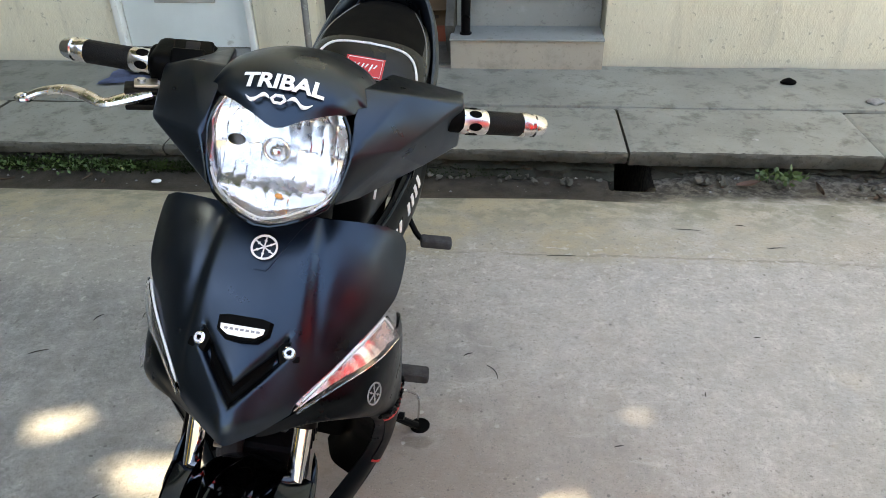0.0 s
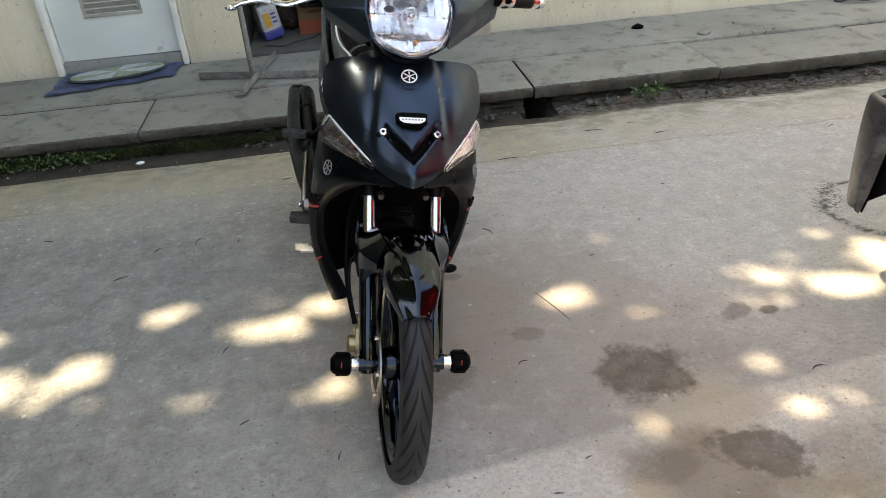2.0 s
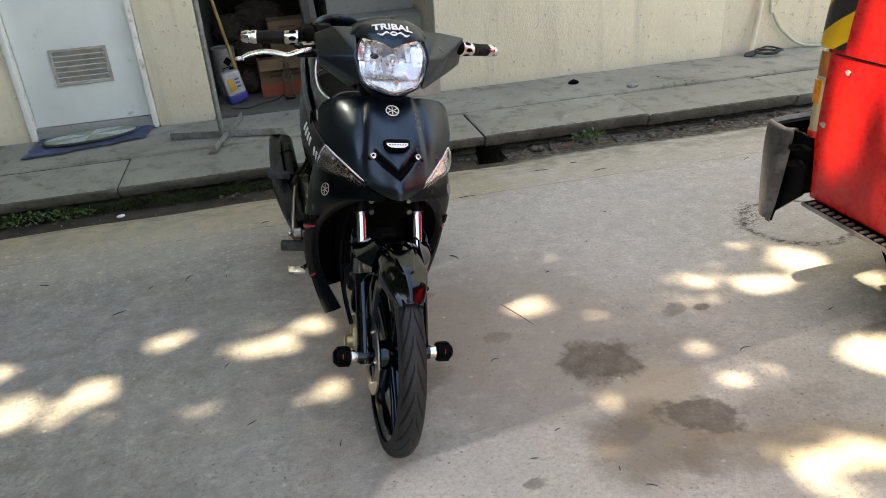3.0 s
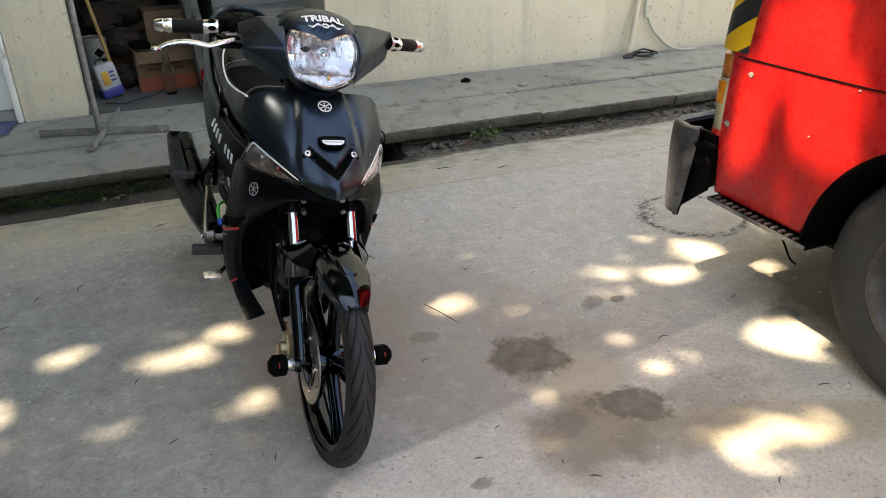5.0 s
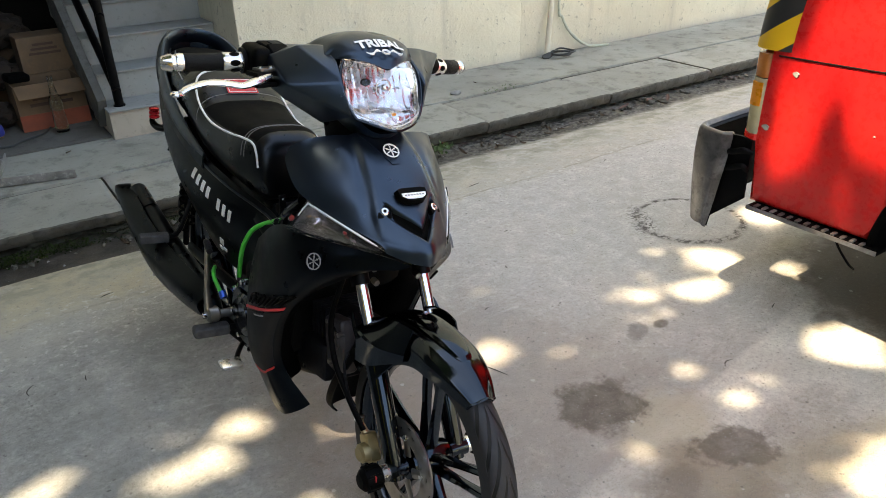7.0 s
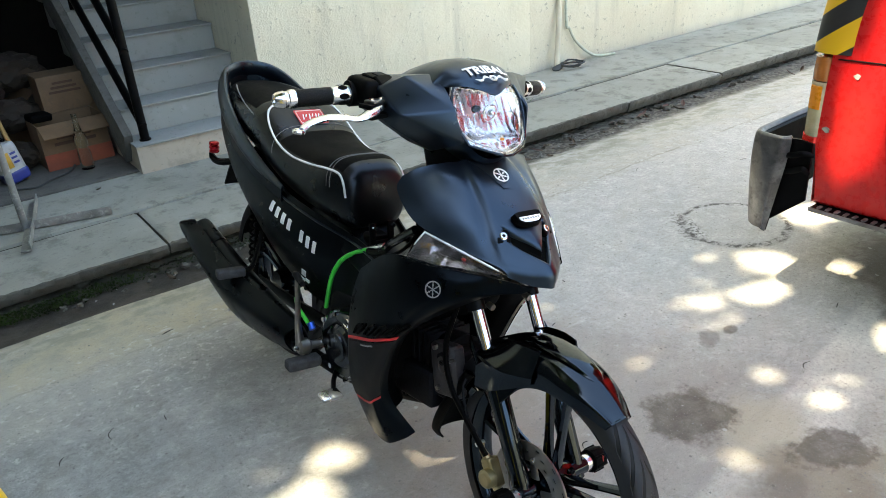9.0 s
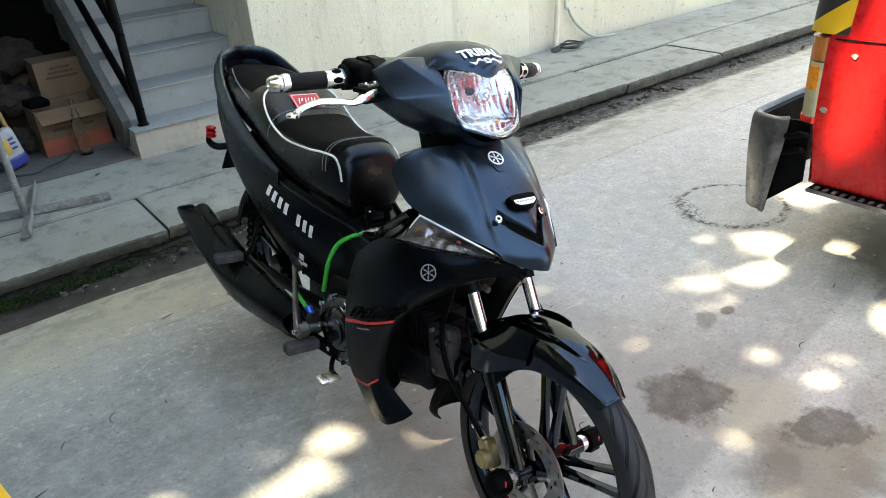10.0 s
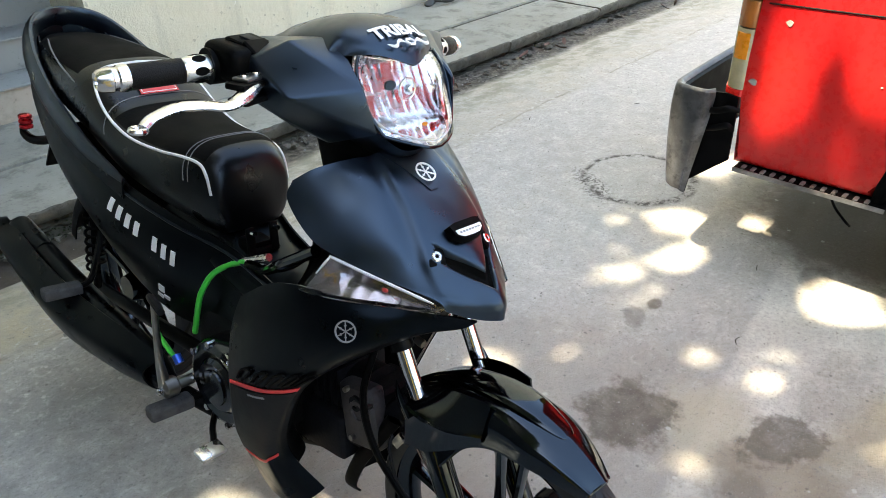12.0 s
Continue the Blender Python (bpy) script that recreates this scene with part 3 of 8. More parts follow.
def add_lathe(bm, profile, n=32, m=None, closed=False, mat=0, uv=False, caps=True):
    """Turns (along, radius) points round the local z axis."""
    layer = bm.loops.layers.uv.verify() if uv else None
    rings = []
    for h, r in profile:
        rings.append([bm.verts.new((r * math.cos(2 * math.pi * k / n), r * math.sin(2 * math.pi * k / n), h)) for k in range(n)])
    pairs = list(zip(range(len(rings)), range(1, len(rings))))
    if closed:
        pairs.append((len(rings) - 1, 0))
    total = max(1, len(rings) - 1)
    for i, j in pairs:
        for k in range(n):
            k2 = (k + 1) % n
            try:
                f = bm.faces.new((rings[i][k], rings[i][k2], rings[j][k2], rings[j][k]))
            except ValueError:
                continue
            f.material_index = mat
            if layer:
                for lp, (uu, vv) in zip(f.loops, ((k / n, i / total), ((k + 1) / n, i / total), ((k + 1) / n, j / total), (k / n, j / total))):
                    lp[layer].uv = (uu, vv)
    if caps and not closed:
        for ring, (h, r) in ((rings[0], profile[0]), (rings[-1], profile[-1])):
            if r > 1e-4:
                bm.faces.new(ring).material_index = mat
    vs = [v for ring in rings for v in ring]
    if m is not None:
        bmesh.ops.transform(bm, matrix=m, verts=vs)
    return vs


def along(a, b):
    """A pose at a whose z axis points to b."""
    d = Vector(b) - Vector(a)
    return Matrix.Translation(a) @ d.to_track_quat("Z", "Y").to_matrix().to_4x4()


def add_rod(bm, a, b, r, n=12, r2=None, mat=0):
    length = (Vector(b) - Vector(a)).length
    return add_lathe(bm, [(0, r), (length, r if r2 is None else r2)], n, along(a, b), mat=mat)


class Skin:
    """A smooth sheet through a small net of points; rows run down, columns across."""

    def __init__(self, net, su=6, sv=6, mirror=False):
        net = np.array(net, float)
        if mirror:
            other = net[:, :0:-1].copy()
            other[:, :, 1] *= -1
            net = np.concatenate([other, net], 1)
        cols = np.stack([curve_points(row, sv) for row in net])
        self.grid = np.stack([curve_points(cols[:, j], su) for j in range(cols.shape[1])], 1)

    def at(self, u, v, lift=0.0):
        g = self.grid
        a, b = u * (g.shape[0] - 1), v * (g.shape[1] - 1)
        i, j = min(int(a), g.shape[0] - 2), min(int(b), g.shape[1] - 2)
        s, t = a - i, b - j
        p = (g[i, j] * (1 - s) + g[i + 1, j] * s) * (1 - t) + (g[i, j + 1] * (1 - s) + g[i + 1, j + 1] * s) * t
        if lift:
            nrm = np.cross(g[i + 1, j] - g[i, j], g[i, j + 1] - g[i, j])
            p = p + nrm / (np.linalg.norm(nrm) + 1e-9) * lift
        return p

    def mesh(self, thick=0.004, inward=(0, 0, 0), u0=0.0, u1=1.0, v0=0.0, v1=1.0, nu=None, nv=None, lift=0.0, mat=0):
        """The sheet, or a stretch of it, with thickness."""
        nu = nu or self.grid.shape[0]
        nv = nv or self.grid.shape[1]
        bm = bmesh.new()
        us, vs = np.linspace(u0, u1, nu), np.linspace(v0, v1, nv)
        lay = []
        for off in (lift, lift - thick):
            lay.append([[bm.verts.new(self.at(u, v, off)) for v in vs] for u in us])
        for k, net in enumerate(lay):
            for i in range(nu - 1):
                for j in range(nv - 1):
                    q = (net[i][j], net[i][j + 1], net[i + 1][j + 1], net[i + 1][j])
                    bm.faces.new(q if k else q[::-1]).material_index = mat
        rim = [(i, 0) for i in range(nu)] + [(nu - 1, j) for j in range(1, nv)] + [(i, nv - 1) for i in range(nu - 2, -1, -1)] + [(0, j) for j in range(nv - 2, 0, -1)]
        for (i, j), (a, b) in zip(rim, rim[1:] + rim[:1]):
            bm.faces.new((lay[0][i][j], lay[0][a][b], lay[1][a][b], lay[1][i][j])).material_index = mat
        return bm


def flip_y(bm):
    bmesh.ops.scale(bm, vec=(1, -1, 1), verts=bm.verts)
    bmesh.ops.reverse_faces(bm, faces=bm.faces)
    return bm


def rough_up(bm, amount, scale, seed=0.0, keep=None):
    for v in bm.verts:
        if keep and keep(v.co):
            continue
        q = v.co * scale + Vector((seed, seed * 0.7, seed * 1.3))
        v.co += noise.noise_vector(q) * amount


# ---- ground, gutter, pavement ----
def build_ground():
    ys = [-300, -60, -12, -4, -2, -1, 0, 1, 1.6, 2.0, 2.3, 2.5, 2.62, 2.69, 2.74, 2.80, 2.88, 2.95, 3.03, 3.2, 12, 60, 300]
    base = {2.3: -0.012, 2.5: -0.035, 2.62: -0.055, 2.69: -0.07, 2.74: -0.10, 2.80: -0.118, 2.88: -0.122, 2.95: -0.118, 3.03: -0.118}
    xs = [-300, -60, -14, -8, *np.arange(-5, 0.4, 0.1), *np.arange(0.40, 0.80, 0.05), *np.arange(0.8, 9.01, 0.1), 14, 60, 300]
    bm = bmesh.new()
    rows = []
    for y in ys:
        row = []
        for x in xs:
            z = base.get(y, -0.118 if y > 3 else 0.0)
            fill = min(1.0, max(0.0, (x - 0.60) / 0.25))
            if z < -0.03 and y < 3.1:
                z += (-0.058 - z) * 0.35 * fill
            if 0.49 < x < 0.64 and 2.9 < y < 3.3:
                z = -0.55
            wob = noise.noise(Vector((x * 2.1, y * 2.0, 0.3)))
            if -5 < x < 9 and 2.2 < y < 3.1:
                z += 0.012 * wob
                yy = y + 0.025 * noise.noise(Vector((x * 1.7, 7.0, y)))
            else:
                yy = y
                z += 0.002 * wob if abs(x) < 10 and abs(y) < 5 else 0.0
            row.append(bm.verts.new((x, yy, z)))
        rows.append(row)
    for a, b in zip(rows, rows[1:]):
        for i in range(len(xs) - 1):
            bm.faces.new((a[i], a[i + 1], b[i + 1], b[i]))
    tagged(finish("ground", bm, M_GROUND), "worn grey concrete road with oil stains and a dirty gutter", "road", kind="structure")


KERB_Y = 2.965
JOINTS = [-4.74, -3.68, -2.62, -1.57, -0.53, 0.53, 1.60, 2.65, 3.70, 4.76, 5.82, 6.90, 8.00]


def build_pavement():
    root = empty("pavement")
    tagged(root, "raised pavement of cracked grey cement slabs", "pavement", kind="structure")
    # inner strip against the wall
    for i, (x0, x1) in enumerate(((-4.7, 3.9), (3.904, 8.4))):
        bm = bmesh.new()
        span_box(bm, (x0, 3.508, -0.16), (x1, 4.115, 0.022), 0.006)
        bmesh.ops.subdivide_edges(bm, edges=[e for e in bm.edges if e.calc_length() > 0.4], cuts=24, use_grid_fill=True)
        rough_up(bm, 0.005, 3.0, i)
        part("slab", bm, M_SLAB, root)
    for i, (x0, x1) in enumerate(zip(JOINTS, JOINTS[1:])):
        thin = x0 > 0.5
        foot = -0.058 if thin else -0.046
        tilt = (0.0, 0.004, -0.003, 0.0, 0.006, 0.010, 0.0, -0.004, 0.004, 0.0, 0.0, 0.0)[i % 12]
        a, b = x0 + 0.005, x1 - 0.005
        bm = bmesh.new()
        rows = []
        for x in np.linspace(a, b, 72):
            chip = 0.010 * max(0.0, noise.noise(Vector((x * 9, 2.0, i)))) + 0.010 * max(0.0, noise.noise(Vector((x * 31, 5.0, i))))
            wave = 0.006 * noise.noise(Vector((x * 4, 1.0, i)))
            end = 0.006 * max(0.0, 1 - min(x - a, b - x) / 0.012)
            ring = []
            for y, z, edge in ((3.488, foot, 0), (KERB_Y + 0.024, foot, 1), (KERB_Y + 0.010, foot * 0.55, 1), (KERB_Y + 0.004, -0.004, 1), (KERB_Y + 0.006, 0.009, 1), (KERB_Y + 0.013 + chip * 0.5, 0.0145 - chip * 0.35, 1), (KERB_Y + 0.03 + chip, 0.016, 0), (3.10, 0.016, 0), (3.25, 0.016, 0), (3.40, 0.016, 0), (3.476, 0.015, 0), (3.488, 0.006, 0)):
                yy, zz = y, z + tilt
                if edge:
                    yy += wave + 0.009 * noise.noise(Vector((x * 45, z * 90, i + 4))) + chip * 0.4
                    zz += 0.004 * noise.noise(Vector((x * 38, z * 60, i + 9)))
                else:
                    zz += 0.003 * noise.noise(Vector((x * 4, y * 4, i + 5)))
                ring.append(bm.verts.new((x, yy, zz - (end if z > 0 else 0.0))))
            rows.append(ring)
        n = len(rows[0])
        for p, q in zip(rows, rows[1:]):
            for k in range(n):
                f = bm.faces.new((p[k], p[(k + 1) % n], q[(k + 1) % n], q[k]))
                # front faces take the darker edge tone, which includes their shade
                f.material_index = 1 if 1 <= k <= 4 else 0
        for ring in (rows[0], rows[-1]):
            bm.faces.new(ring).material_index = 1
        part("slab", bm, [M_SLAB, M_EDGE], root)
    # dark strips laid in the joints to stand in for shadow gaps
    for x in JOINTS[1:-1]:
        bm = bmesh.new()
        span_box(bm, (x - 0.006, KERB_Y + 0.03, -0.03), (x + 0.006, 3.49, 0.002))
        part("joint_soil", bm, M_KERB, root, "dark strip that reads as the shadow in the joint")
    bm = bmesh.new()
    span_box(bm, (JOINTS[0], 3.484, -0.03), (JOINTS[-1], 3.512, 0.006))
    part("joint_soil", bm, M_KERB, root, "dark strip that reads as the shadow in the joint")
    # broken footing under the slabs, with a drain hole between two of them
    bm = bmesh.new()
    for x0, x1 in ((-4.7, 0.48), (0.65, 8.0)):
        count = int((x1 - x0) / 0.016)
        low = []
        for k in range(count + 1):
            x = x0 + (x1 - x0) * k / count
            s = noise.noise(Vector((x * 7, 1.0, 2.0)))
            rows = []
            for z, off in ((-0.02, 0.035), (-0.046, 0.030), (-0.058, 0.006), (-0.070, 0.030), (-0.082, 0.0), (-0.096, 0.010), (-0.112, -0.022), (-0.16, -0.03)):
                w = noise.noise(Vector((x * 11, z * 30, 5.0))) + 0.8 * noise.noise(Vector((x * 29, z * 60, 2.0)))
                rows.append(bm.verts.new((x, KERB_Y + 0.04 + off + 0.034 * w + 0.015 * s + (0.015 if x > 0.6 else 0.0), z + 0.008 * noise.noise(Vector((x * 24, z * 50, 8.0))))))
            rows.append(bm.verts.new((x, 3.4, -0.15)))
            low.append(rows)
        for a, b in zip(low, low[1:]):
            for k in range(8):
                bm.faces.new((a[k], b[k], b[k + 1], a[k + 1]))
    part("kerb_footing", bm, M_KERB, root, "broken mossy cement footing, darkened for the shade under the slabs", 40)


# ---- building ----
WALL_Y = 4.12


def build_building():
    # outer wall in pieces round the door, the store and the stair openings
    def wall(name, boxes, label):
        bm = bmesh.new()
        for lo, hi in boxes:
            span_box(bm, lo, hi, 0.012, 2)
        tagged(finish(name, bm, M_WALL), label, "wall", kind="structure")

    wall("wall_west", [((-8, WALL_Y, -0.15), (-2.275, WALL_Y + 0.2, 3.0))], "cream stucco house wall, stained near its foot")
    wall("wall_pier", [((-1.455, WALL_Y, -0.15), (-1.085, WALL_Y + 0.2, 3.0))], "cream stucco pier between the door and the store room")
    wall("wall_east", [((0.515, WALL_Y, -0.15), (2.80, WALL_Y + 0.2, 3.0)), ((2.80, WALL_Y + 0.012, -0.15), (14, WALL_Y + 0.2, 3.0))], "cream stucco house wall with pitted plaster")
    # Upper wall is unseen; its height is set by the shade it casts.
    wall("wall_upper", [((-8, WALL_Y, 3.0), (14, WALL_Y + 0.2, 10.0)), ((-2.275, WALL_Y, 2.12), (-1.455, WALL_Y + 0.2, 3.0)), ((-1.085, WALL_Y, 2.2), (0.515, WALL_Y + 0.2, 3.0))], "unseen cream stucco upper house wall, high enough to shade the road")
    bm = bmesh.new()
    span_box(bm, (0.517, WALL_Y + 0.2, -0.15), (0.75, 8.2, 3.0))
    tagged(finish("wall_stair", bm, M_WALL), "cream stucco wall beside the stairs", "wall", kind="structure")
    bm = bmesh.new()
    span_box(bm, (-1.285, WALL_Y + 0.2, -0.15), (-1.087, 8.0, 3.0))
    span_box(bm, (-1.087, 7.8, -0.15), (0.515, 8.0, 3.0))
    tagged(finish("wall_store", bm, M_ROOM), "bare store room wall, coloured near-black for the gloom", "wall", kind="structure")
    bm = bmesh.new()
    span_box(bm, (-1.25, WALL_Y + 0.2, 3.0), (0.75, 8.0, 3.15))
    tagged(finish("ceiling", bm, M_ROOM), "ceiling over stairs and store room, coloured near-black for the gloom", "ceiling", kind="structure")
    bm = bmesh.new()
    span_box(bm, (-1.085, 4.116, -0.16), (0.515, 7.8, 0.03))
    tagged(finish("floor", bm, M_FLOOR), "grey cement floor of the store room, darkened for the gloom", "floor", kind="structure")
    bm = bmesh.new()
    span_box(bm, (-8, 8.2, -0.15), (14, 8.4, 10))
    span_box(bm, (-8.2, WALL_Y, -0.15), (-8, 8.4, 10))
    span_box(bm, (14, WALL_Y, -0.15), (14.2, 8.4, 10))
    span_box(bm, (-8.2, WALL_Y, 10), (14.2, 8.4, 10.2))
    tagged(finish("wall_north", bm, M_WALL), "cream stucco back walls and roof slab", "wall", kind="structure")


def build_door():
    root = empty("door_1", Matrix.Translation((-1.865, WALL_Y + 0.03, 0.085)))
    tagged(root, "closed white door with a slatted vent low down", "door", kind="structure")
    w = 0.365
    bm = bmesh.new()
    span_box(bm, (-w, 0.0, 0.015), (w, 0.045, 2.0), 0.003)
    leaf = part("door_leaf", bm, M_DOOR, root)
    for side in (-1, 1):
        bm = bmesh.new()
        span_box(bm, (min(side * (w + 0.005), side * (w + 0.042)), -0.055, -0.06), (max(side * (w + 0.005), side * (w + 0.042)), 0.15, 2.05), 0.006)
        rough_up(bm, 0.003, 9.0, side)
        part("door_frame", bm, M_FRAME, root, "chipped white wooden frame")
    bm = bmesh.new()
    span_box(bm, (-w - 0.005, -0.045, 2.005), (w + 0.005, 0.15, 2.05), 0.004)
    part("door_head", bm, M_FRAME, root)
    bm = bmesh.new()
    span_box(bm, (-w - 0.004, -0.03, -0.08), (w + 0.004, 0.15, 0.012), 0.004)
    part("door_sill", bm, M_STAIR, root, "grey cement sill")
    vent = bmesh.new()
    x0, x1, z0, z1 = -0.165, 0.19, 0.27, 0.505
    for lo, hi in (((x0, -0.012, z0), (x1, 0.004, z0 + 0.02)), ((x0, -0.012, z1 - 0.02), (x1, 0.004, z1)), ((x0, -0.012, z0 + 0.02), (x0 + 0.02, 0.004, z1 - 0.02)), ((x1 - 0.02, -0.012, z0 + 0.02), (x1, 0.004, z1 - 0.02))):
        span_box(vent, lo, hi, 0.002)
    frame_ob = part("vent_frame", vent, M_VENT, root, "grey slatted vent frame")
    for k in range(6):
        bm = bmesh.new()
        add_box(bm, (x1 - x0 - 0.044, 0.004, 0.036), pose((x0 + x1) / 2, -0.010, z0 + 0.04 + k * 0.034, 35), 0.0)
        part("slat", bm, M_VENT, frame_ob)


def build_stairs():
    root = empty("stairs", Matrix.Translation((0, 0, 0)))
    tagged(root, "dusty grey tiled stairs rising into the house", "stairs", kind="structure")
    x0, x1, y, z = -0.33, 0.510, 4.035, 0.03
    rise, go = 0.165, 0.255
    for k in range(12):
        bm = bmesh.new()
        ya, za = y + k * go, z + k * rise
        span_box(bm, (x0 if k == 0 else x0 + 0.02, ya + 0.012, -0.1 if k == 0 else za - 0.17), (x1 if k else 0.512, ya + go + 0.3, za + rise - 0.014), 0.0)
        part("riser", bm, M_STEP_FRONT if k == 0 else M_STAIR, root)
        bm = bmesh.new()
        span_box(bm, (x0 - 0.005 if k == 0 else x0 + 0.015, ya - 0.006, za + rise - 0.012), (x1 if k else 0.514, ya + go + 0.005, za + rise), 0.005)
        part("tread", bm, M_STAIR, root)
    bm = bmesh.new()
    a, b = Vector((x0 - 0.012, y + 0.14, z + 0.12)), Vector((x0 - 0.012, y + 0.14 + 11 * go, z + 0.12 + 11 * rise))
    d = (b - a).normalized()
    add_box(bm, (0.05, (b - a).length, 0.22), Matrix.Translation((a + b) / 2) @ d.to_track_quat("Y", "Z").to_matrix().to_4x4(), 0.006)
    part("stringer", bm, M_STRINGER, root, "dark grey cement side of the stairs")
    rail = empty("handrail", Matrix.Translation((-0.25, 4.13, 0.195)))
    tagged(rail, "black steel stair handrail with round posts", "handrail", kind="structure")
    for k, yy in enumerate((0.0, 1.02, 2.04)):
        bm = bmesh.new()
        zz = yy * rise / go - (0.0 if k == 0 else 0.03)
        add_lathe(bm, [(zz, 0.034), (zz + 0.008, 0.034), (zz + 0.012, 0.026), (zz + 1.0, 0.026)], 18, Matrix.Translation((0, yy, 0)))
        part("post", bm, M_DARK, rail)
    for h in (0.97, 0.52, 0.10):
        bm = bmesh.new()
        add_sweep(bm, [(0, -0.02, h - 0.01), (0, 2.2, h + 2.2 * rise / go - 0.01)], 0.024, 12)
        part("rail", bm, M_DARK, rail)


# ---- red truck ----
def build_truck():
    """The cab faces +y, its left side stands in the plane x = 1.055."""
    X, YF, YR = 1.055, 0.85, -0.95
    root = empty("truck", Matrix.Translation((X, 0, 0)))
    tagged(root, "parked red light truck cab with scuffed paint and a dented bumper", "truck")
    bm = bmesh.new()
    W, top, wy, wz, wr = 1.65, 2.0, 0.02, 0.358, 0.425
    # side sheet with the wheel arch cut out of its lower edge
    outline = [(YF, 0.376), (YF + 0.012, 0.60), (YF, 0.88), (YF - 0.05, 1.15), (YF - 0.30, top), (YR, top), (YR, 0.45), (wy - wr, 0.45)]
    for k in range(15):
        a = math.pi - math.radians(14) - (math.pi - math.radians(17)) * k / 14
        outline.append((wy + wr * math.cos(a), wz + wr * math.sin(a)))
    vs = {}
    for dx in (0.0, W):
        vs[dx] = [bm.verts.new((dx, yy, zz)) for yy, zz in outline]
    n = len(outline)
    for i in range(n):
        j = (i + 1) % n
        bm.faces.new((vs[0.0][i], vs[0.0][j], vs[W][j], vs[W][i]))
    caps = [bm.faces.new(vs[0.0]), bm.faces.new(vs[W][::-1])]
    bmesh.ops.bevel(bm, geom=[e for f in caps for e in f.edges], offset=0.018, segments=3, profile=0.5, affect="EDGES")
    body = part("cab_body", bm, M_TRUCK, root, "red cab shell", 40)
    # pressed waist line and door seam: thin dark grooves with a raised lip
    bm = bmesh.new()
    add_sweep(bm, [(-0.002, YF - 0.02, 0.86), (-0.002, 0.2, 0.875), (-0.002, YR + 0.02, 0.885)], 0.0024, 6)
    part("body_seam", bm, M_DARK, root, "dark body seam")
    # black arch flare
    bm = bmesh.new()
    lay = []
    for k in range(25):
        a = math.radians(184) - math.radians(182) * k / 24
        c, s = math.cos(a), math.sin(a)
        lay.append([bm.verts.new((dx, wy + (wr + dr) * c, wz + (wr + dr) * s)) for dx, dr in ((-0.006, 0.002), (-0.012, -0.008), (-0.010, -0.022), (0.01, -0.03), (0.25, -0.03), (0.25, -0.022), (0.0, -0.02))])
    for a, b in zip(lay, lay[1:]):
        for k in range(7):
            bm.faces.new((a[k], a[(k + 1) % 7], b[(k + 1) % 7], b[k]))
    part("wheel_arch", bm, M_PLASTIC, root, "black wheel arch flare")
    # underbody so that light does not pass through
    bm = bmesh.new()
    span_box(bm, (0.16, YR + 0.05, 0.30), (W - 0.16, YF + 0.02, 0.56), 0.01)
    part("underbody", bm, M_DARK, root, "dirty black underbody")
    # step plate
    bm = bmesh.new()
    y0, y1 = 0.43, 0.832
    span_box(bm, (-0.030, y0 - 0.03, 0.358), (0.13, y1, 0.374), 0.004)
    step = part("step_plate", bm, M_DARK, root, "black ribbed step with worn edges")
    bm = bmesh.new()
    span_box(bm, (-0.034, y0 - 0.03, 0.361), (-0.0305, y1, 0.375), 0.001)
    part("step_edge", bm, M_STEPPLATE, step, "scuffed grey step edge")
    for k in range(13):
        bm = bmesh.new()
        add_box(bm, (0.026, 0.012, 0.006), Matrix.Translation((-0.014, y0 + 0.02 + k * 0.0295, 0.376)), 0.002)
        part("rib", bm, M_STEPPLATE, step)
    bm = bmesh.new()
    add_sweep(bm, [(0.03, 0.56, 0.35), (0.05, 0.54, 0.30), (0.04, 0.50, 0.27), (0.06, 0.49, 0.25)], 0.004, 6, steps=4)
    part("wire", bm, M_DARK, root)
    # bumper: a bent steel strip round the corner, hollow behind, with a black stay plate
    net = []
    for z, near, out in ((0.586, 0.936, -0.018), (0.594, 0.930, -0.004), (0.575, 0.929, 0.004), (0.50, 0.938, 0.008), (0.40, 0.954, 0.004), (0.31, 0.968, -0.004), (0.258, 0.972, -0.010)):
        low, fold = z < 0.27, 0.022 * (z == 0.586)
        net.append([(-0.026 + fold - 0.012 * low, near, z - 0.016 * low), (-0.046 + fold, near + 0.014, z - 0.008 * low), (-0.052 + fold, 0.5 * near + 0.5, z), (-0.046 + fold, 1.022 + out, z), (-0.022, 1.050 + out, z + 0.01 * low), (0.08, 1.064 + out, z + 0.03 * low), (0.6, 1.08 + out, z + 0.04 * low), (1.6, 1.08 + out, z + 0.04 * low)])
    bumper = part("bumper", Skin(net, 5, 6).mesh(0.006), M_BUMPER, root, "scraped and dented grey steel bumper", 50)
    # black sheet behind the strip stands in for the hollow's shade
    back = [[(x + 0.010, y - (0.0 if k < 2 else 0.010), z - 0.006 * (i < 2)) for k, (x, y, z) in enumerate(row)] for i, row in enumerate(net)]
    part("bumper_inner_shade", Skin(back, 5, 6).mesh(0.002), M_DARK, bumper, "black sheet for the shade inside the bumper", 50)
    bm = bmesh.new()
    flap = [(0.960, 0.585), (0.90, 0.592), (0.857, 0.585), (0.855, 0.385), (0.978, 0.276)]
    faces = [[bm.verts.new((dx, y, z)) for y, z in flap] for dx in (-0.020, -0.012)]
    bm.faces.new(faces[0])
    bm.faces.new(faces[1][::-1])
    for k in range(5):
        bm.faces.new((faces[0][k], faces[0][(k + 1) % 5], faces[1][(k + 1) % 5], faces[1][k]))
    part("stay_plate", bm, M_DARK, bumper, "black plate between the bumper and the cab")
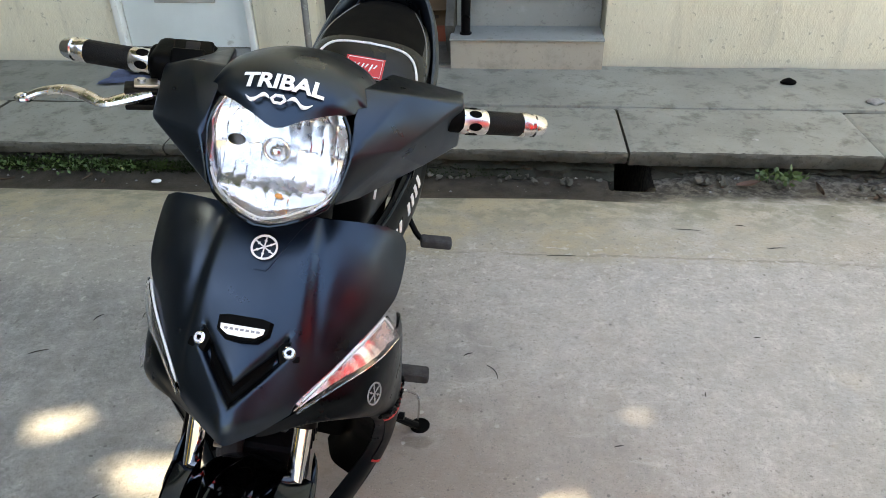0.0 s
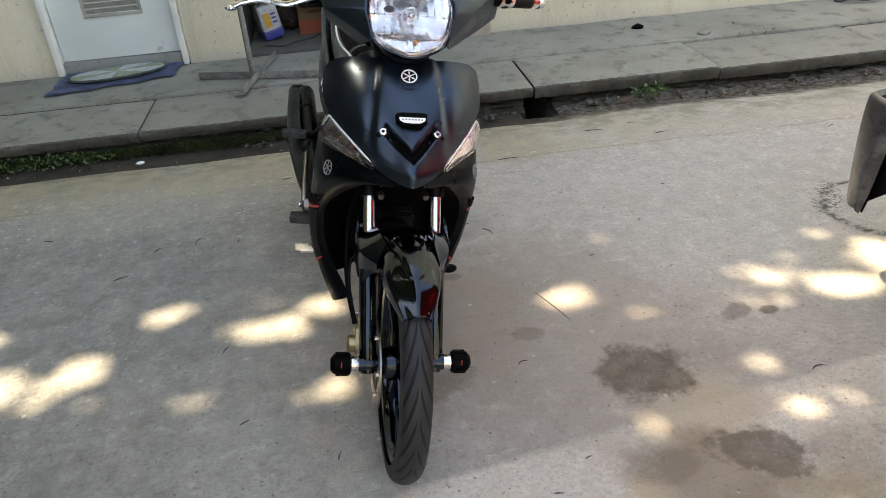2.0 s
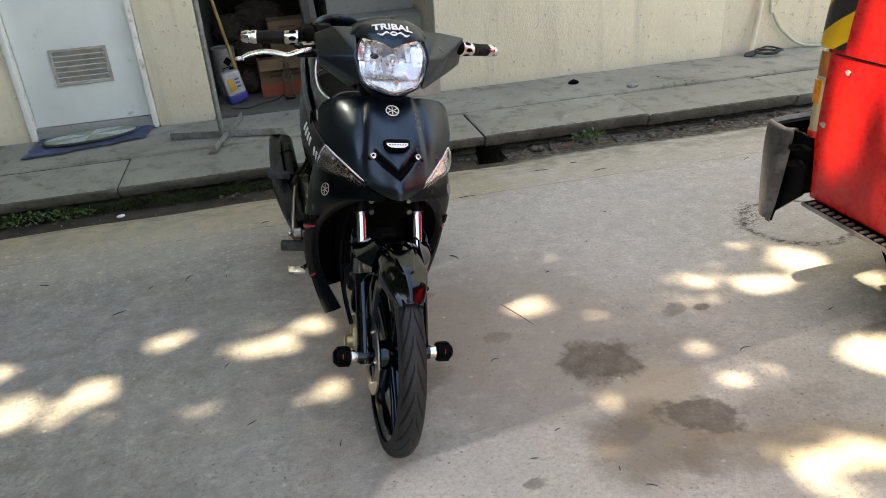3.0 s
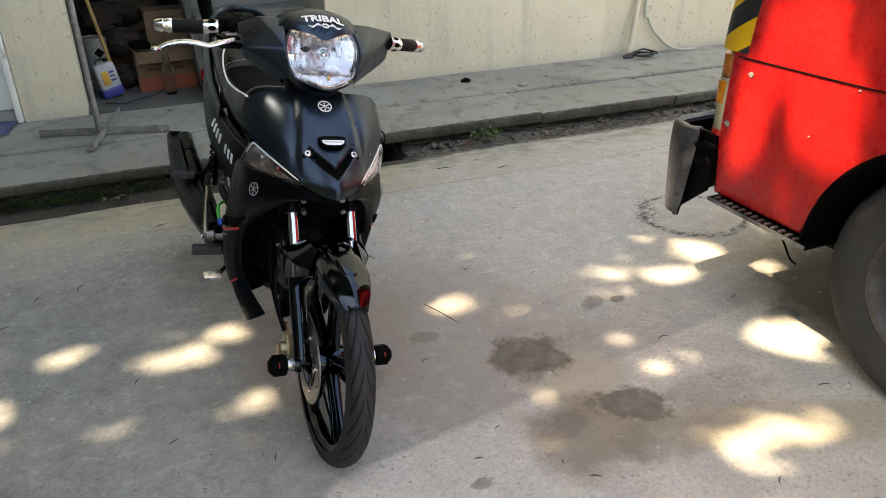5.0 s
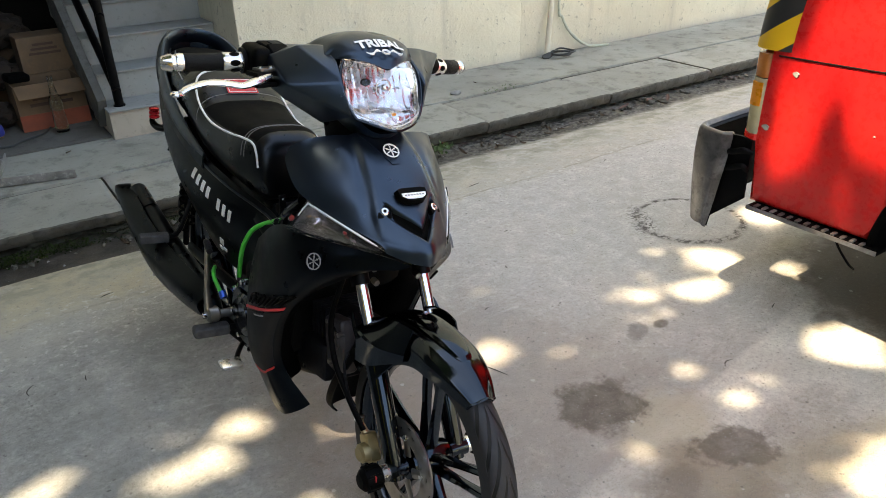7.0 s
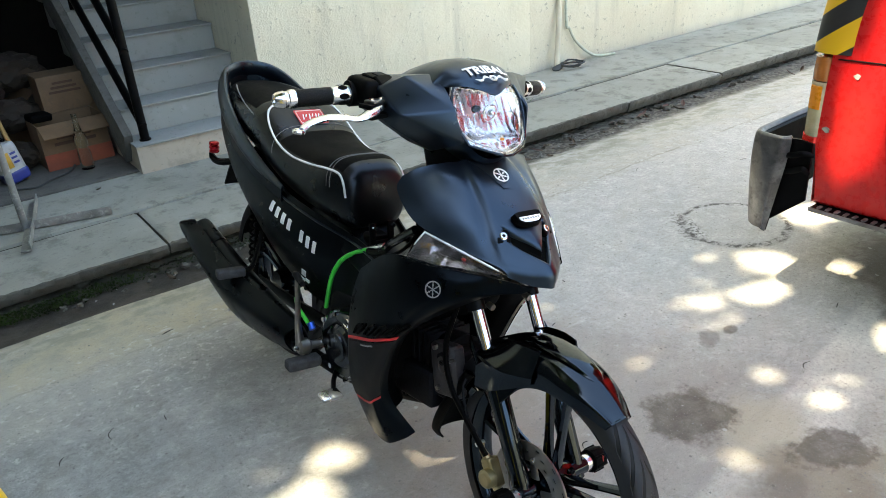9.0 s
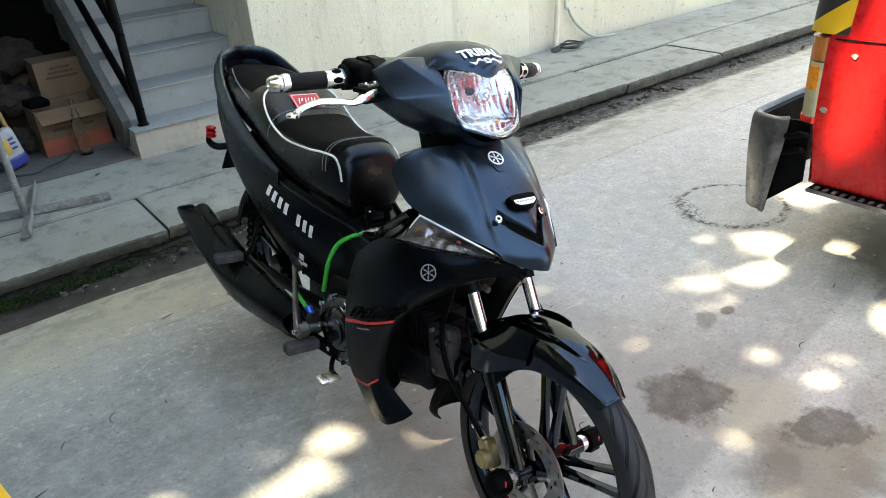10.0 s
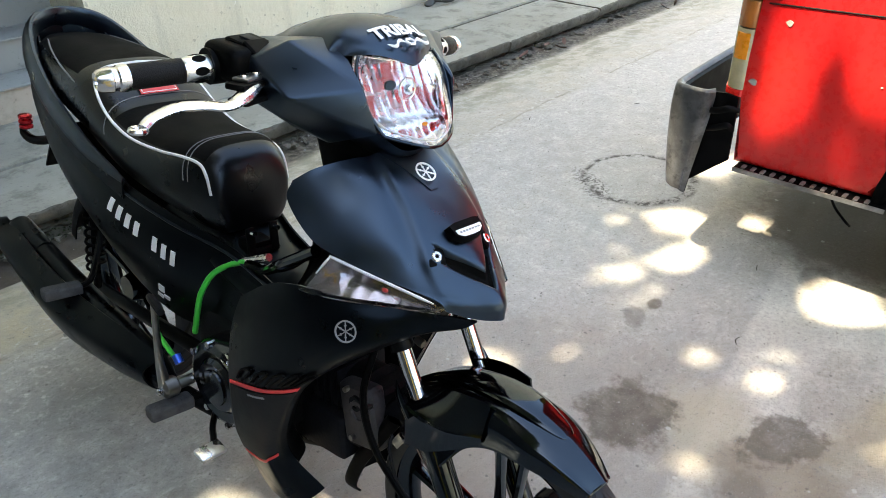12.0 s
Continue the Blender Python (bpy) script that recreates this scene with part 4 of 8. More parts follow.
    for pts in ([(-0.026, 0.945, 0.530), (-0.040, 0.91, 0.540), (-0.034, 0.875, 0.552), (-0.014, 0.850, 0.545)], [(-0.024, 0.940, 0.470), (-0.034, 0.905, 0.485), (-0.036, 0.870, 0.500), (-0.020, 0.856, 0.480)]):
        bm = bmesh.new()
        add_sweep(bm, pts, [0.009, 0.010, 0.010, 0.007], 8, flat=(0.4, 1.0), steps=4)
        part("bumper_bracket", bm, M_DARK, bumper, "bent dark bracket")
    bm = bmesh.new()
    span_box(bm, (0.40, 0.945, 0.560), (1.6, 1.060, 0.578), 0.004)
    part("bumper_top", bm, M_DARK, bumper)
    # corner lamp
    net = [[(0.035, YF - 0.012, z), (-0.004, YF + 0.012, z), (0.004, YF + 0.05, z), (0.05, YF + 0.075, z), (0.14, YF + 0.08, z)] for z in (0.86, 0.80, 0.70, 0.605)]
    skin = Skin([row[::-1] for row in net], 5, 4)
    lamp_ob = part("corner_lamp", skin.mesh(0.02, u0=0.40, u1=1.0), M_LAMP_CREAM, root, "yellowed corner lamp with amber bulb")
    part("amber_lens", skin.mesh(0.02, u0=0.0, u1=0.385), M_LAMP_AMBER, lamp_ob, "brown amber lens")
    part("indicator_bulb", skin.mesh(0.030, u0=0.44, u1=0.68, v0=0.50, v1=0.74, nu=6, nv=6, lift=0.005), M_ORANGE, lamp_ob, "bright amber indicator")
    bm = bmesh.new()
    span_box(bm, (0.03, YF - 0.02, 0.59), (0.18, YF + 0.02, 0.87), 0.004)
    part("lamp_housing", bm, M_DARK, lamp_ob)
    net = [[(x - 0.002, y + 0.002, z) for x, y, _ in net[-1]][::-1] for z in (0.603, 0.598, 0.583)]
    part("lamp_surround", Skin(net, 5, 3).mesh(0.02), M_TRUCK, lamp_ob, "red painted lip under the lamp")
    # hazard stripe panel on the front corner above the lamp
    net = [[(0.012, YF - 0.06 - d, z), (-0.003, YF - 0.01 - d, z), (0.004, YF + 0.04 - d, z), (0.05, YF + 0.07 - d, z), (0.25, YF + 0.075 - d, z), (1.4, YF + 0.075 - d, z)] for z, d in ((1.25, 0.06), (1.10, 0.03), (0.98, 0.01), (0.875, 0.0))]
    part("hazard_panel", Skin(net, 4, 4).mesh(0.01), M_HAZARD, root, "yellow and black hazard stripes")
    # red front panel
    bm = bmesh.new()
    span_box(bm, (0.16, YF - 0.01, 0.575), (W - 0.02, YF + 0.06, 0.872), 0.01)
    part("front_panel", bm, M_TRUCK, root)
    # paint chips
    for yy, zz, r in ((0.832, 0.635, 0.012), (0.765, 0.815, 0.010), (0.37, 0.86, 0.004), (0.50, 0.69, 0.003)):
        bm = bmesh.new()
        ring = [bm.verts.new((-0.0035, yy + r * (1 + 0.25 * math.sin(3 * a + yy * 9) + 0.12 * math.sin(7 * a)) * math.cos(a), zz + 0.7 * r * (1 + 0.25 * math.cos(2 * a + yy * 5)) * math.sin(a))) for a in np.linspace(0, 2 * math.pi, 14, endpoint=False)]
        low = [bm.verts.new((0.0005, v.co.y, v.co.z)) for v in ring]
        bm.faces.new(ring)
        for k in range(14):
            bm.faces.new((ring[k], ring[(k + 1) % 14], low[(k + 1) % 14], low[k]))
        part("paint_chip", bm, M_CHIP, root, "bare filler showing through the paint")
    # wheels
    for xw in (0.135, W - 0.135):
        turn = pose(xw, wy, wz, 0, -90 if xw < 1 else 90, 0)
        bm = bmesh.new()
        R, wd = 0.358, 0.095
        prof = [(-wd * 0.75, 0.215), (-wd * 0.95, 0.25), (-wd, 0.30), (-wd * 0.92, 0.338), (-wd * 0.75, 0.353), (-wd * 0.4, R), (0, R), (wd * 0.4, R), (wd * 0.75, 0.353), (wd * 0.92, 0.338), (wd, 0.30), (wd * 0.95, 0.25), (wd * 0.75, 0.215)]
        add_lathe(bm, prof, 64, turn, closed=True)
        tyre = part("wheel", bm, M_TRUCK_TYRE, root, "dusty worn truck tyre on a steel rim", 50)
        tyre.name = "wheel"
        bm = bmesh.new()
        for k in range(60):
            a = 2 * math.pi * k / 60
            for s in (-1, 1):
                add_box(bm, (0.045, 0.012, 0.016), turn @ pose(0, 0, 0, 0, 0, math.degrees(a)) @ pose(0.341, 0, s * 0.066, 0, s * 52, 0), 0.0)
        tagged(part("tread", bm, M_TRUCK_TYRE, tyre), kind="stuff")
        bm = bmesh.new()
        prof = [(-0.07, 0.217), (0.07, 0.217), (0.082, 0.222), (0.082, 0.205), (0.055, 0.198), (0.02, 0.190), (0.012, 0.17), (0.028, 0.15), (0.045, 0.125), (0.04, 0.075), (0.055, 0.066), (0.075, 0.06), (0.085, 0.045), (0.09, 0.0001)]
        add_lathe(bm, prof, 48, turn)
        rim = part("rim", bm, M_TRUCK_RIM, tyre, "dirty grey pressed steel rim")
        for k in range(6):
            a = 2 * math.pi * k / 6 + 0.3
            bm = bmesh.new()
            add_lathe(bm, [(0.038, 0.019), (0.048, 0.019), (0.050, 0.015), (0.062, 0.014), (0.064, 0.009), (0.072, 0.008)], 6, turn @ Matrix.Translation((0.10 * math.cos(a), 0.10 * math.sin(a), 0.0)))
            part("wheel_nut", bm, M_TRUCK_RIM, tyre)
        for k in range(6):
            a = 2 * math.pi * (k + 0.5) / 6 + 0.3
            bm = bmesh.new()
            add_lathe(bm, [(0.016, 0.0001), (0.030, 0.021), (0.033, 0.021)], 16, turn @ pose(0.155 * math.cos(a), 0.155 * math.sin(a), 0, 0, 0, math.degrees(a)) @ Matrix.Diagonal((0.6, 1.2, 1, 1)))
            part("rim_slot", bm, M_BLACK, tyre, "dark vent slot")


# ---- tree whose crown shades the road ----
# where the sun falls through the crown: centre and radii on the road
WEST_GAPS = [(-1.13, 1.27, 0.067, 0.043), (-1.72, 1.25, 0.071, 0.048), (-1.59, 1.12, 0.031, 0.026), (-1.37, 1.04, 0.11, 0.06), (-1.6, 0.98, 0.079, 0.064), (-1.44, 0.93, 0.048, 0.031),
             (-1.2, 0.84, 0.064, 0.034), (-0.885, 1.115, 0.052, 0.048), (-0.755, 1.125, 0.067, 0.052), (-0.64, 1.2, 0.052, 0.049), (-0.61, 0.82, 0.064, 0.043), (-0.38, 1.05, 0.048, 0.04)]
EAST_GAPS = [(0.125, 1.08, 0.067, 0.055), (0.285, 0.985, 0.043, 0.026), (0.61, 1.02, 0.048, 0.036), (0.815, 1.065, 0.083, 0.052), (1.015, 0.94, 0.103, 0.055), (0.7, 0.9, 0.048, 0.028),
             (1.14, 1.275, 0.055, 0.036), (1.255, 1.055, 0.075, 0.080), (0.62, 0.648, 0.048, 0.036), (0.612, 0.495, 0.055, 0.042), (0.86, 0.52, 0.028, 0.026), (0.165, 0.505, 0.04, 0.04),
             (0.182, 0.496, 0.034, 0.028), (1.1, 0.45, 0.11, 0.095), (0.55, 0.22, 0.04, 0.036), (0.62, 0.09, 0.088, 0.088), (0.81, 0.07, 0.079, 0.048), (1.415, 0.830, 0.062, 0.058), (1.78, 1.2, 0.127, 0.088)]
GAPS = WEST_GAPS + EAST_GAPS
# gaps whose light falls on the flank of the truck: centre and radii along it and up it
FLANK = [(0.5, 0.77, 0.102, 0.133), (0.58, 0.94, 0.122, 0.102), (0.74, 0.71, 0.056, 0.112), (0.38, 0.76, 0.061, 0.102), (0.755, 0.56, 0.052, 0.046), (0.68, 0.85, 0.052, 0.082)]


def build_tree():
    tree = empty("tree")
    tree.location = (-6.2, 0.2, 0)
    tagged(tree, "broad-leaved shade tree beside the road", "tree")
    rng = random.Random(7)
    bm = bmesh.new()
    add_sweep(bm, [(0, 0, -0.1), (0.03, 0.02, 0.5), (0.1, 0.1, 2.0), (0.3, 0.2, 3.8), (0.6, 0.4, 5.6)], [0.30, 0.22, 0.19, 0.16, 0.12], 14, steps=4)
    rough_up(bm, 0.03, 4.0, 1)
    part("trunk", bm, M_BARK, tree, "grey-brown trunk", 60)
    sx, sy = SUN_DIR.x / SUN_DIR.z, SUN_DIR.y / SUN_DIR.z

    def sunlit(p):
        gx, gy = p.x - sx * p.z, p.y - sy * p.z
        for x, y, rx, ry in GAPS:
            if ((gx - x) / rx) ** 2 + ((gy - y) / ry) ** 2 < 1.0:
                return True
        zz = (1.055 - gx) / sx
        yy = gy + sy * zz
        return any(((yy - y) / ry) ** 2 + ((zz - z) / rz) ** 2 < 1.0 for y, z, ry, rz in FLANK)

    for k in range(9):
        for turn in np.linspace(0, 0.42, 12):
            a = -1.0 + 0.42 * k + turn
            z0 = 3.4 + 0.25 * k
            tip = Vector((0.4 + 3.6 * math.cos(a) * (0.7 + 0.05 * k), 0.4 + 2.6 * math.sin(a), 6.4 + 0.03 * k))
            low = Vector((0.25, 0.18, z0))
            mid = Vector((0.3 + tip.x * 0.45, 0.2 + tip.y * 0.45, z0 + (tip.z - z0) * 0.65))
            if not any(sunlit(tree.location + p.lerp(q, f) + Vector((0, off, 0))) for p, q in ((low, mid), (mid, tip)) for f in np.linspace(0, 1, 14) for off in (-0.06, 0.0, 0.06)):
                bm = bmesh.new()
                add_sweep(bm, [low, mid, tip], [0.09, 0.055, 0.015], 8, steps=4)
                part("limb", bm, M_BARK, tree)
                break
    # crown: many leaves, smaller ones round the gaps that let the sun through
    verts, faces = [], []
    for _ in range(24000):
        gx, gy = rng.uniform(-4.2, 3.4), rng.uniform(-2.7, 2.6)
        edge = noise.noise(Vector((gx * 0.7, gy * 0.7, 4.0))) * 0.9
        if ((gx + 0.4) / 3.8) ** 4 + ((gy + 0.05) / 2.65) ** 4 > 0.9 + 0.25 * edge:
            continue
        h = 6.3 + 1.5 * rng.random() + 0.5 * noise.noise(Vector((gx, gy, 1.0)))
        c = Vector((gx + sx * h, gy + sy * h, h))
        if sunlit(c):
            continue
        u = Vector((rng.uniform(-1, 1), rng.uniform(-1, 1), rng.uniform(-0.45, 0.45))).normalized()
        w = u.cross(Vector((rng.uniform(-0.5, 0.5), rng.uniform(-0.5, 0.5), 1))).normalized()
        L, W = rng.uniform(0.085, 0.13), rng.uniform(0.05, 0.07)
        lift = u.cross(w) * 0.012
        for size in (1.0, 0.6, 0.35, 0.2):
            shape = [c - u * L * size, c + (w * W - u * L * 0.2 + lift) * size, c + u * L * size, c + (lift - u * L * 0.2 - w * W) * size]
            if not any(sunlit(p) for p in shape):
                i = len(verts)
                verts += [p - tree.location for p in shape]
                faces.append((i, i + 1, i + 2, i + 3))
                break
    me = bpy.data.meshes.new("crown")
    me.from_pydata([tuple(v) for v in verts], [], faces)
    me.materials.append(M_LEAF)
    crown = new("crown", me)
    crown.parent = tree
    tagged(crown, "green leafy crown", kind="stuff")


# ---- motorcycle: x ahead, y to its left, z up, from the foot of the front tyre's tread ----
BIKE = Matrix.Translation((-0.463, 0.43, 0.0)) @ pose(0, 0, 0, 0, 0, -89.3) @ pose(0, 0, 0, -9.5)
AXLE_F, AXLE_R = (-0.142, 0.0, 0.257), (-1.375, 0.0, 0.268)


def disc_logo(parent, skin, u, v, r, mat, name="emblem", spokes=3):
    """A ring with crossing bars, drawn as plain shapes on a panel."""
    c = Vector(skin.at(u, v, 0.0062))
    a, b = Vector(skin.at(min(1, u + 0.03), v, 0.0062)) - c, Vector(skin.at(u, min(1, v + 0.02), 0.0062)) - c
    nrm = a.cross(b).normalized()
    if nrm.dot(Vector(skin.at(u, v, 0.02)) - c) < 0:
        nrm = -nrm
    m = Matrix.Translation(c) @ nrm.to_track_quat("Z", "Y").to_matrix().to_4x4()
    bm = bmesh.new()
    add_lathe(bm, [(0.0, r * 0.84), (0.0018, r * 0.86), (0.0018, r), (0.0, r)], 28, m, closed=True)
    for k in range(spokes):
        add_box(bm, (r * 1.8, r * 0.09, 0.0016), m @ pose(0, 0, 0.0008, 0, 0, 30 + 180 / spokes * k))
        for s in (-1, 1):
            add_box(bm, (r * 0.17, r * 0.17, 0.0015), m @ pose(0, 0, 0.0008, 0, 0, 30 + 180 / spokes * k) @ pose(s * r * 0.52, 0, 0, 0, 0, 45))
    return part(name, bm, mat, parent, "round emblem of plain bars")


def wheel(bike, centre, radius, width, name, with_disc):
    turn = pose(*centre, 90)
    bm = bmesh.new()
    rr = radius - 0.047
    prof = [(-0.022, rr - 0.014), (-0.029, rr + 0.004), (-0.025, rr + 0.006), (-0.018, rr - 0.008), (0.018, rr - 0.008), (0.025, rr + 0.006), (0.029, rr + 0.004), (0.022, rr - 0.014), (0.010, rr - 0.022), (-0.010, rr - 0.022)]
    add_lathe(bm, prof, 56, turn, closed=True)
    add_lathe(bm, [(-0.045, 0.018), (-0.045, 0.034), (-0.02, 0.042), (0.02, 0.042), (0.05, 0.034), (0.05, 0.018)], 24, turn)
    w = part(name, bm, M_GLOSS, bike, "gloss black cast wheel with paired spokes")
    for k in range(5):
        a = 2 * math.pi * k / 5 + 0.35
        for s in (-1, 1):
            bm = bmesh.new()
            b0, b1 = a + s * 0.34, a + s * 0.115
            p0 = Vector((0.036 * math.cos(b0), 0.036 * math.sin(b0), 0.0))
            p1 = Vector((rr * math.cos(b1), rr * math.sin(b1), 0.0))
            add_sweep(bm, [turn @ p0, turn @ ((p0 + p1) / 2), turn @ p1], [0.013, 0.010, 0.012], 8, flat=(0.72, 1.25), up=(0, 1, 0))
            part("spoke", bm, M_GLOSS, w)
    bm = bmesh.new()
    prof = []
    for k in range(17):
        t = math.pi * k / 16
        prof.append((-width * math.cos(t) * (1.0 if 0.15 < k / 16 < 0.85 else 0.92), rr + 0.002 + (radius - rr - 0.002) * math.sin(t) ** 0.75))
    add_lathe(bm, prof, 96, turn, uv=True, caps=False)
    bm.faces.ensure_lookup_table()
    part("tyre", bm, M_TYRE, w, "black tyre with wavy slanting grooves", 60)
    if with_disc:
        bm = bmesh.new()
        rings_r = [0.066, 0.071, 0.078, 0.083, 0.090, 0.095, 0.102, 0.108]
        nseg = 96
        lay = [[[bm.verts.new(turn @ Vector((r * math.cos(2 * math.pi * k / nseg), r * math.sin(2 * math.pi * k / nseg), zz))) for k in range(nseg)] for r in rings_r] for zz in (0.058, 0.062)]
        for i in range(len(rings_r) - 1):
            for k in range(nseg):
                if (i == 1 and k % 8 in (0, 1)) or (i == 3 and k % 8 in (3, 4)) or (i == 5 and k % 8 in (6, 7)):
                    continue
                k2 = (k + 1) % nseg
                for L in lay:
                    bm.faces.new((L[i][k], L[i][k2], L[i + 1][k2], L[i + 1][k]))
        for i in (0, len(rings_r) - 1):
            for k in range(nseg):
                k2 = (k + 1) % nseg
                bm.faces.new((lay[0][i][k], lay[0][i][k2], lay[1][i][k2], lay[1][i][k]))
        for k in range(5):
            a = 2 * math.pi * k / 5 + 0.1
            add_sweep(bm, [turn @ Vector((0.032 * math.cos(a), 0.032 * math.sin(a), 0.056)), turn @ Vector((0.072 * math.cos(a + 0.25), 0.072 * math.sin(a + 0.25), 0.060))], [0.012, 0.009], 8, flat=(1, 0.4), up=(0, 1, 0))
        disc = part("brake_disc", bm, M_STEEL, w, "drilled steel brake disc")
        for k in range(5):
            a = 2 * math.pi * k / 5 + 0.32
            bm = bmesh.new()
            add_lathe(bm, [(0.060, 0.006), (0.067, 0.006), (0.067, 0.003)], 8, turn @ Matrix.Translation((0.073 * math.cos(a), 0.073 * math.sin(a), 0)))
            part("disc_bolt", bm, M_ALLOY, w)
    return w


def front_end(bike):
    wheel(bike, AXLE_F, 0.278, 0.037, "front_wheel", True)
    top, mid, low = (-0.372, 0.655), (-0.283, 0.502), (-0.142, 0.257)
    for s in (-1, 1):
        y = s * 0.079
        bm = bmesh.new()
        add_sweep(bm, [(mid[0] - 0.006, y, mid[1] + 0.012), (mid[0], y, mid[1]), (-0.218, y, 0.387), (low[0] - 0.012, y, low[1] + 0.02), (low[0] + 0.01, y, low[1] - 0.02)], [0.0205, 0.0235, 0.0225, 0.021, 0.016], 14)
        add_rod(bm, (low[0], y - 0.022, low[1]), (low[0], y + 0.022, low[1]), 0.02, 14)
        leg = part("fork_leg", bm, M_GLOSS, bike, "black fork slider")
        bm = bmesh.new()
        add_rod(bm, (top[0], y, top[1]), (mid[0], y, mid[1]), 0.0138, 16)
        part("fork_tube", bm, M_CHROME, leg, "chromed fork tube")
        bm = bmesh.new()
        add_sweep(bm, [(-0.340, y, 0.598), (-0.375, y, 0.66)], 0.0205, 12)
        clamp = part("fork_clamp", bm, M_DARK, bike)
        for k, dz in ((0, 0.0), (1, 0.028)):
            bm = bmesh.new()
            add_rod(bm, (-0.335 - 0.012 * k, y - s * 0.026, 0.608 + dz), (-0.318 - 0.012 * k, y - s * 0.026, 0.606 + dz), 0.0075, 6)
            part("clamp_bolt", bm, M_STEEL, clamp, "dull steel bolt")
        # crash knob on the axle
        bm = bmesh.new()
        add_lathe(bm, [(0.0, 0.016), (0.006, 0.0185), (0.028, 0.0185), (0.030, 0.015)], 20, pose(low[0], s * 0.090, low[1], -s * 90))
        collar = part("axle_slider", bm, M_ALLOY, bike, "silver collar with a black crash knob")
        bm = bmesh.new()
        add_lathe(bm, [(0.028, 0.019), (0.032, 0.0262), (0.052, 0.0262), (0.068, 0.0235), (0.076, 0.015), (0.077, 0.001)], 20, pose(low[0], s * 0.090, low[1], -s * 90))
        part("knob", bm, M_PLASTIC, collar, "ribbed black plastic knob")
        bm = bmesh.new()
        for k in range(8):
            a = math.pi * k / 4
            add_box(bm, (0.006, 0.006, 0.030), pose(low[0], s * 0.090, low[1], -s * 90) @ pose(0.0252 * math.cos(a), 0.0252 * math.sin(a), 0.050, 0, 0, math.degrees(a)), 0.001)
        part("knob_rib", bm, M_PLASTIC, collar)
        bm = bmesh.new()
        add_box(bm, (0.006, 0.002, 0.016), pose(low[0] + 0.022, s * 0.142, low[1] + 0.012), 0.0005)
        part("knob_mark", bm, M_RED, collar)
        bm = bmesh.new()
        add_rod(bm, (low[0], s * 0.075, low[1]), (low[0], s * 0.095, low[1]), 0.011, 10)
        part("axle_nut", bm, M_DARK, collar)
    # steering stem and lower yoke
    bm = bmesh.new()
    add_box(bm, (0.06, 0.19, 0.035), pose(-0.375, 0, 0.645, 0, 28), 0.01)
    add_rod(bm, (-0.37, 0, 0.64), (-0.50, 0, 0.90), 0.03, 14)
    part("steering_stem", bm, M_DARK, bike)
    # brake caliper, hose and its stay
    bm = bmesh.new()
    tilt = pose(-0.226, -0.092, 0.262, 0, -32)
    add_box(bm, (0.034, 0.030, 0.066), tilt, 0.009, 3)
    add_lathe(bm, [(0.0, 0.022), (0.016, 0.021), (0.021, 0.015), (0.021, 0.002)], 20, tilt @ pose(0.002, -0.012, -0.008, 90))
    add_sweep(bm, [tilt @ Vector((0.0, -0.004, 0.028)), tilt @ Vector((-0.006, -0.008, 0.052)), tilt @ Vector((-0.004, -0.008, 0.066))], [0.010, 0.007, 0.0085], 10, steps=3)
    add_sweep(bm, [tilt @ Vector((0.002, -0.004, -0.028)), tilt @ Vector((0.010, -0.006, -0.048)), tilt @ Vector((0.014, -0.006, -0.058))], [0.010, 0.007, 0.008], 10, steps=3)
    cal = part("brake_caliper", bm, M_GOLD, bike, "gold brake caliper")
    for x, z in ((-0.264, 0.316), (-0.186, 0.216), (-0.236, 0.240)):
        bm = bmesh.new()
        add_rod(bm, (x, -0.092, z), (x, -0.114, z), 0.0055, 6)
        part("caliper_bolt", bm, M_ALLOY, cal)
    bm = bmesh.new()
    add_sweep(bm, [(-0.24, -0.105, 0.30), (-0.29, -0.12, 0.36), (-0.35, -0.125, 0.42), (-0.385, -0.12, 0.50), (-0.38, -0.10, 0.60), (-0.40, -0.06, 0.70)], 0.0065, 8, steps=6)
    part("brake_hose", bm, M_PLASTIC, bike, "black rubber brake hose")
    bm = bmesh.new()
    add_sweep(bm, [(-0.325, -0.105, 0.445), (-0.318, -0.118, 0.425), (-0.295, -0.118, 0.37), (-0.27, -0.112, 0.345)], 0.0032, 8, steps=4)
    part("hose_stay", bm, M_ENGINE, bike, "bare wire hose stay")


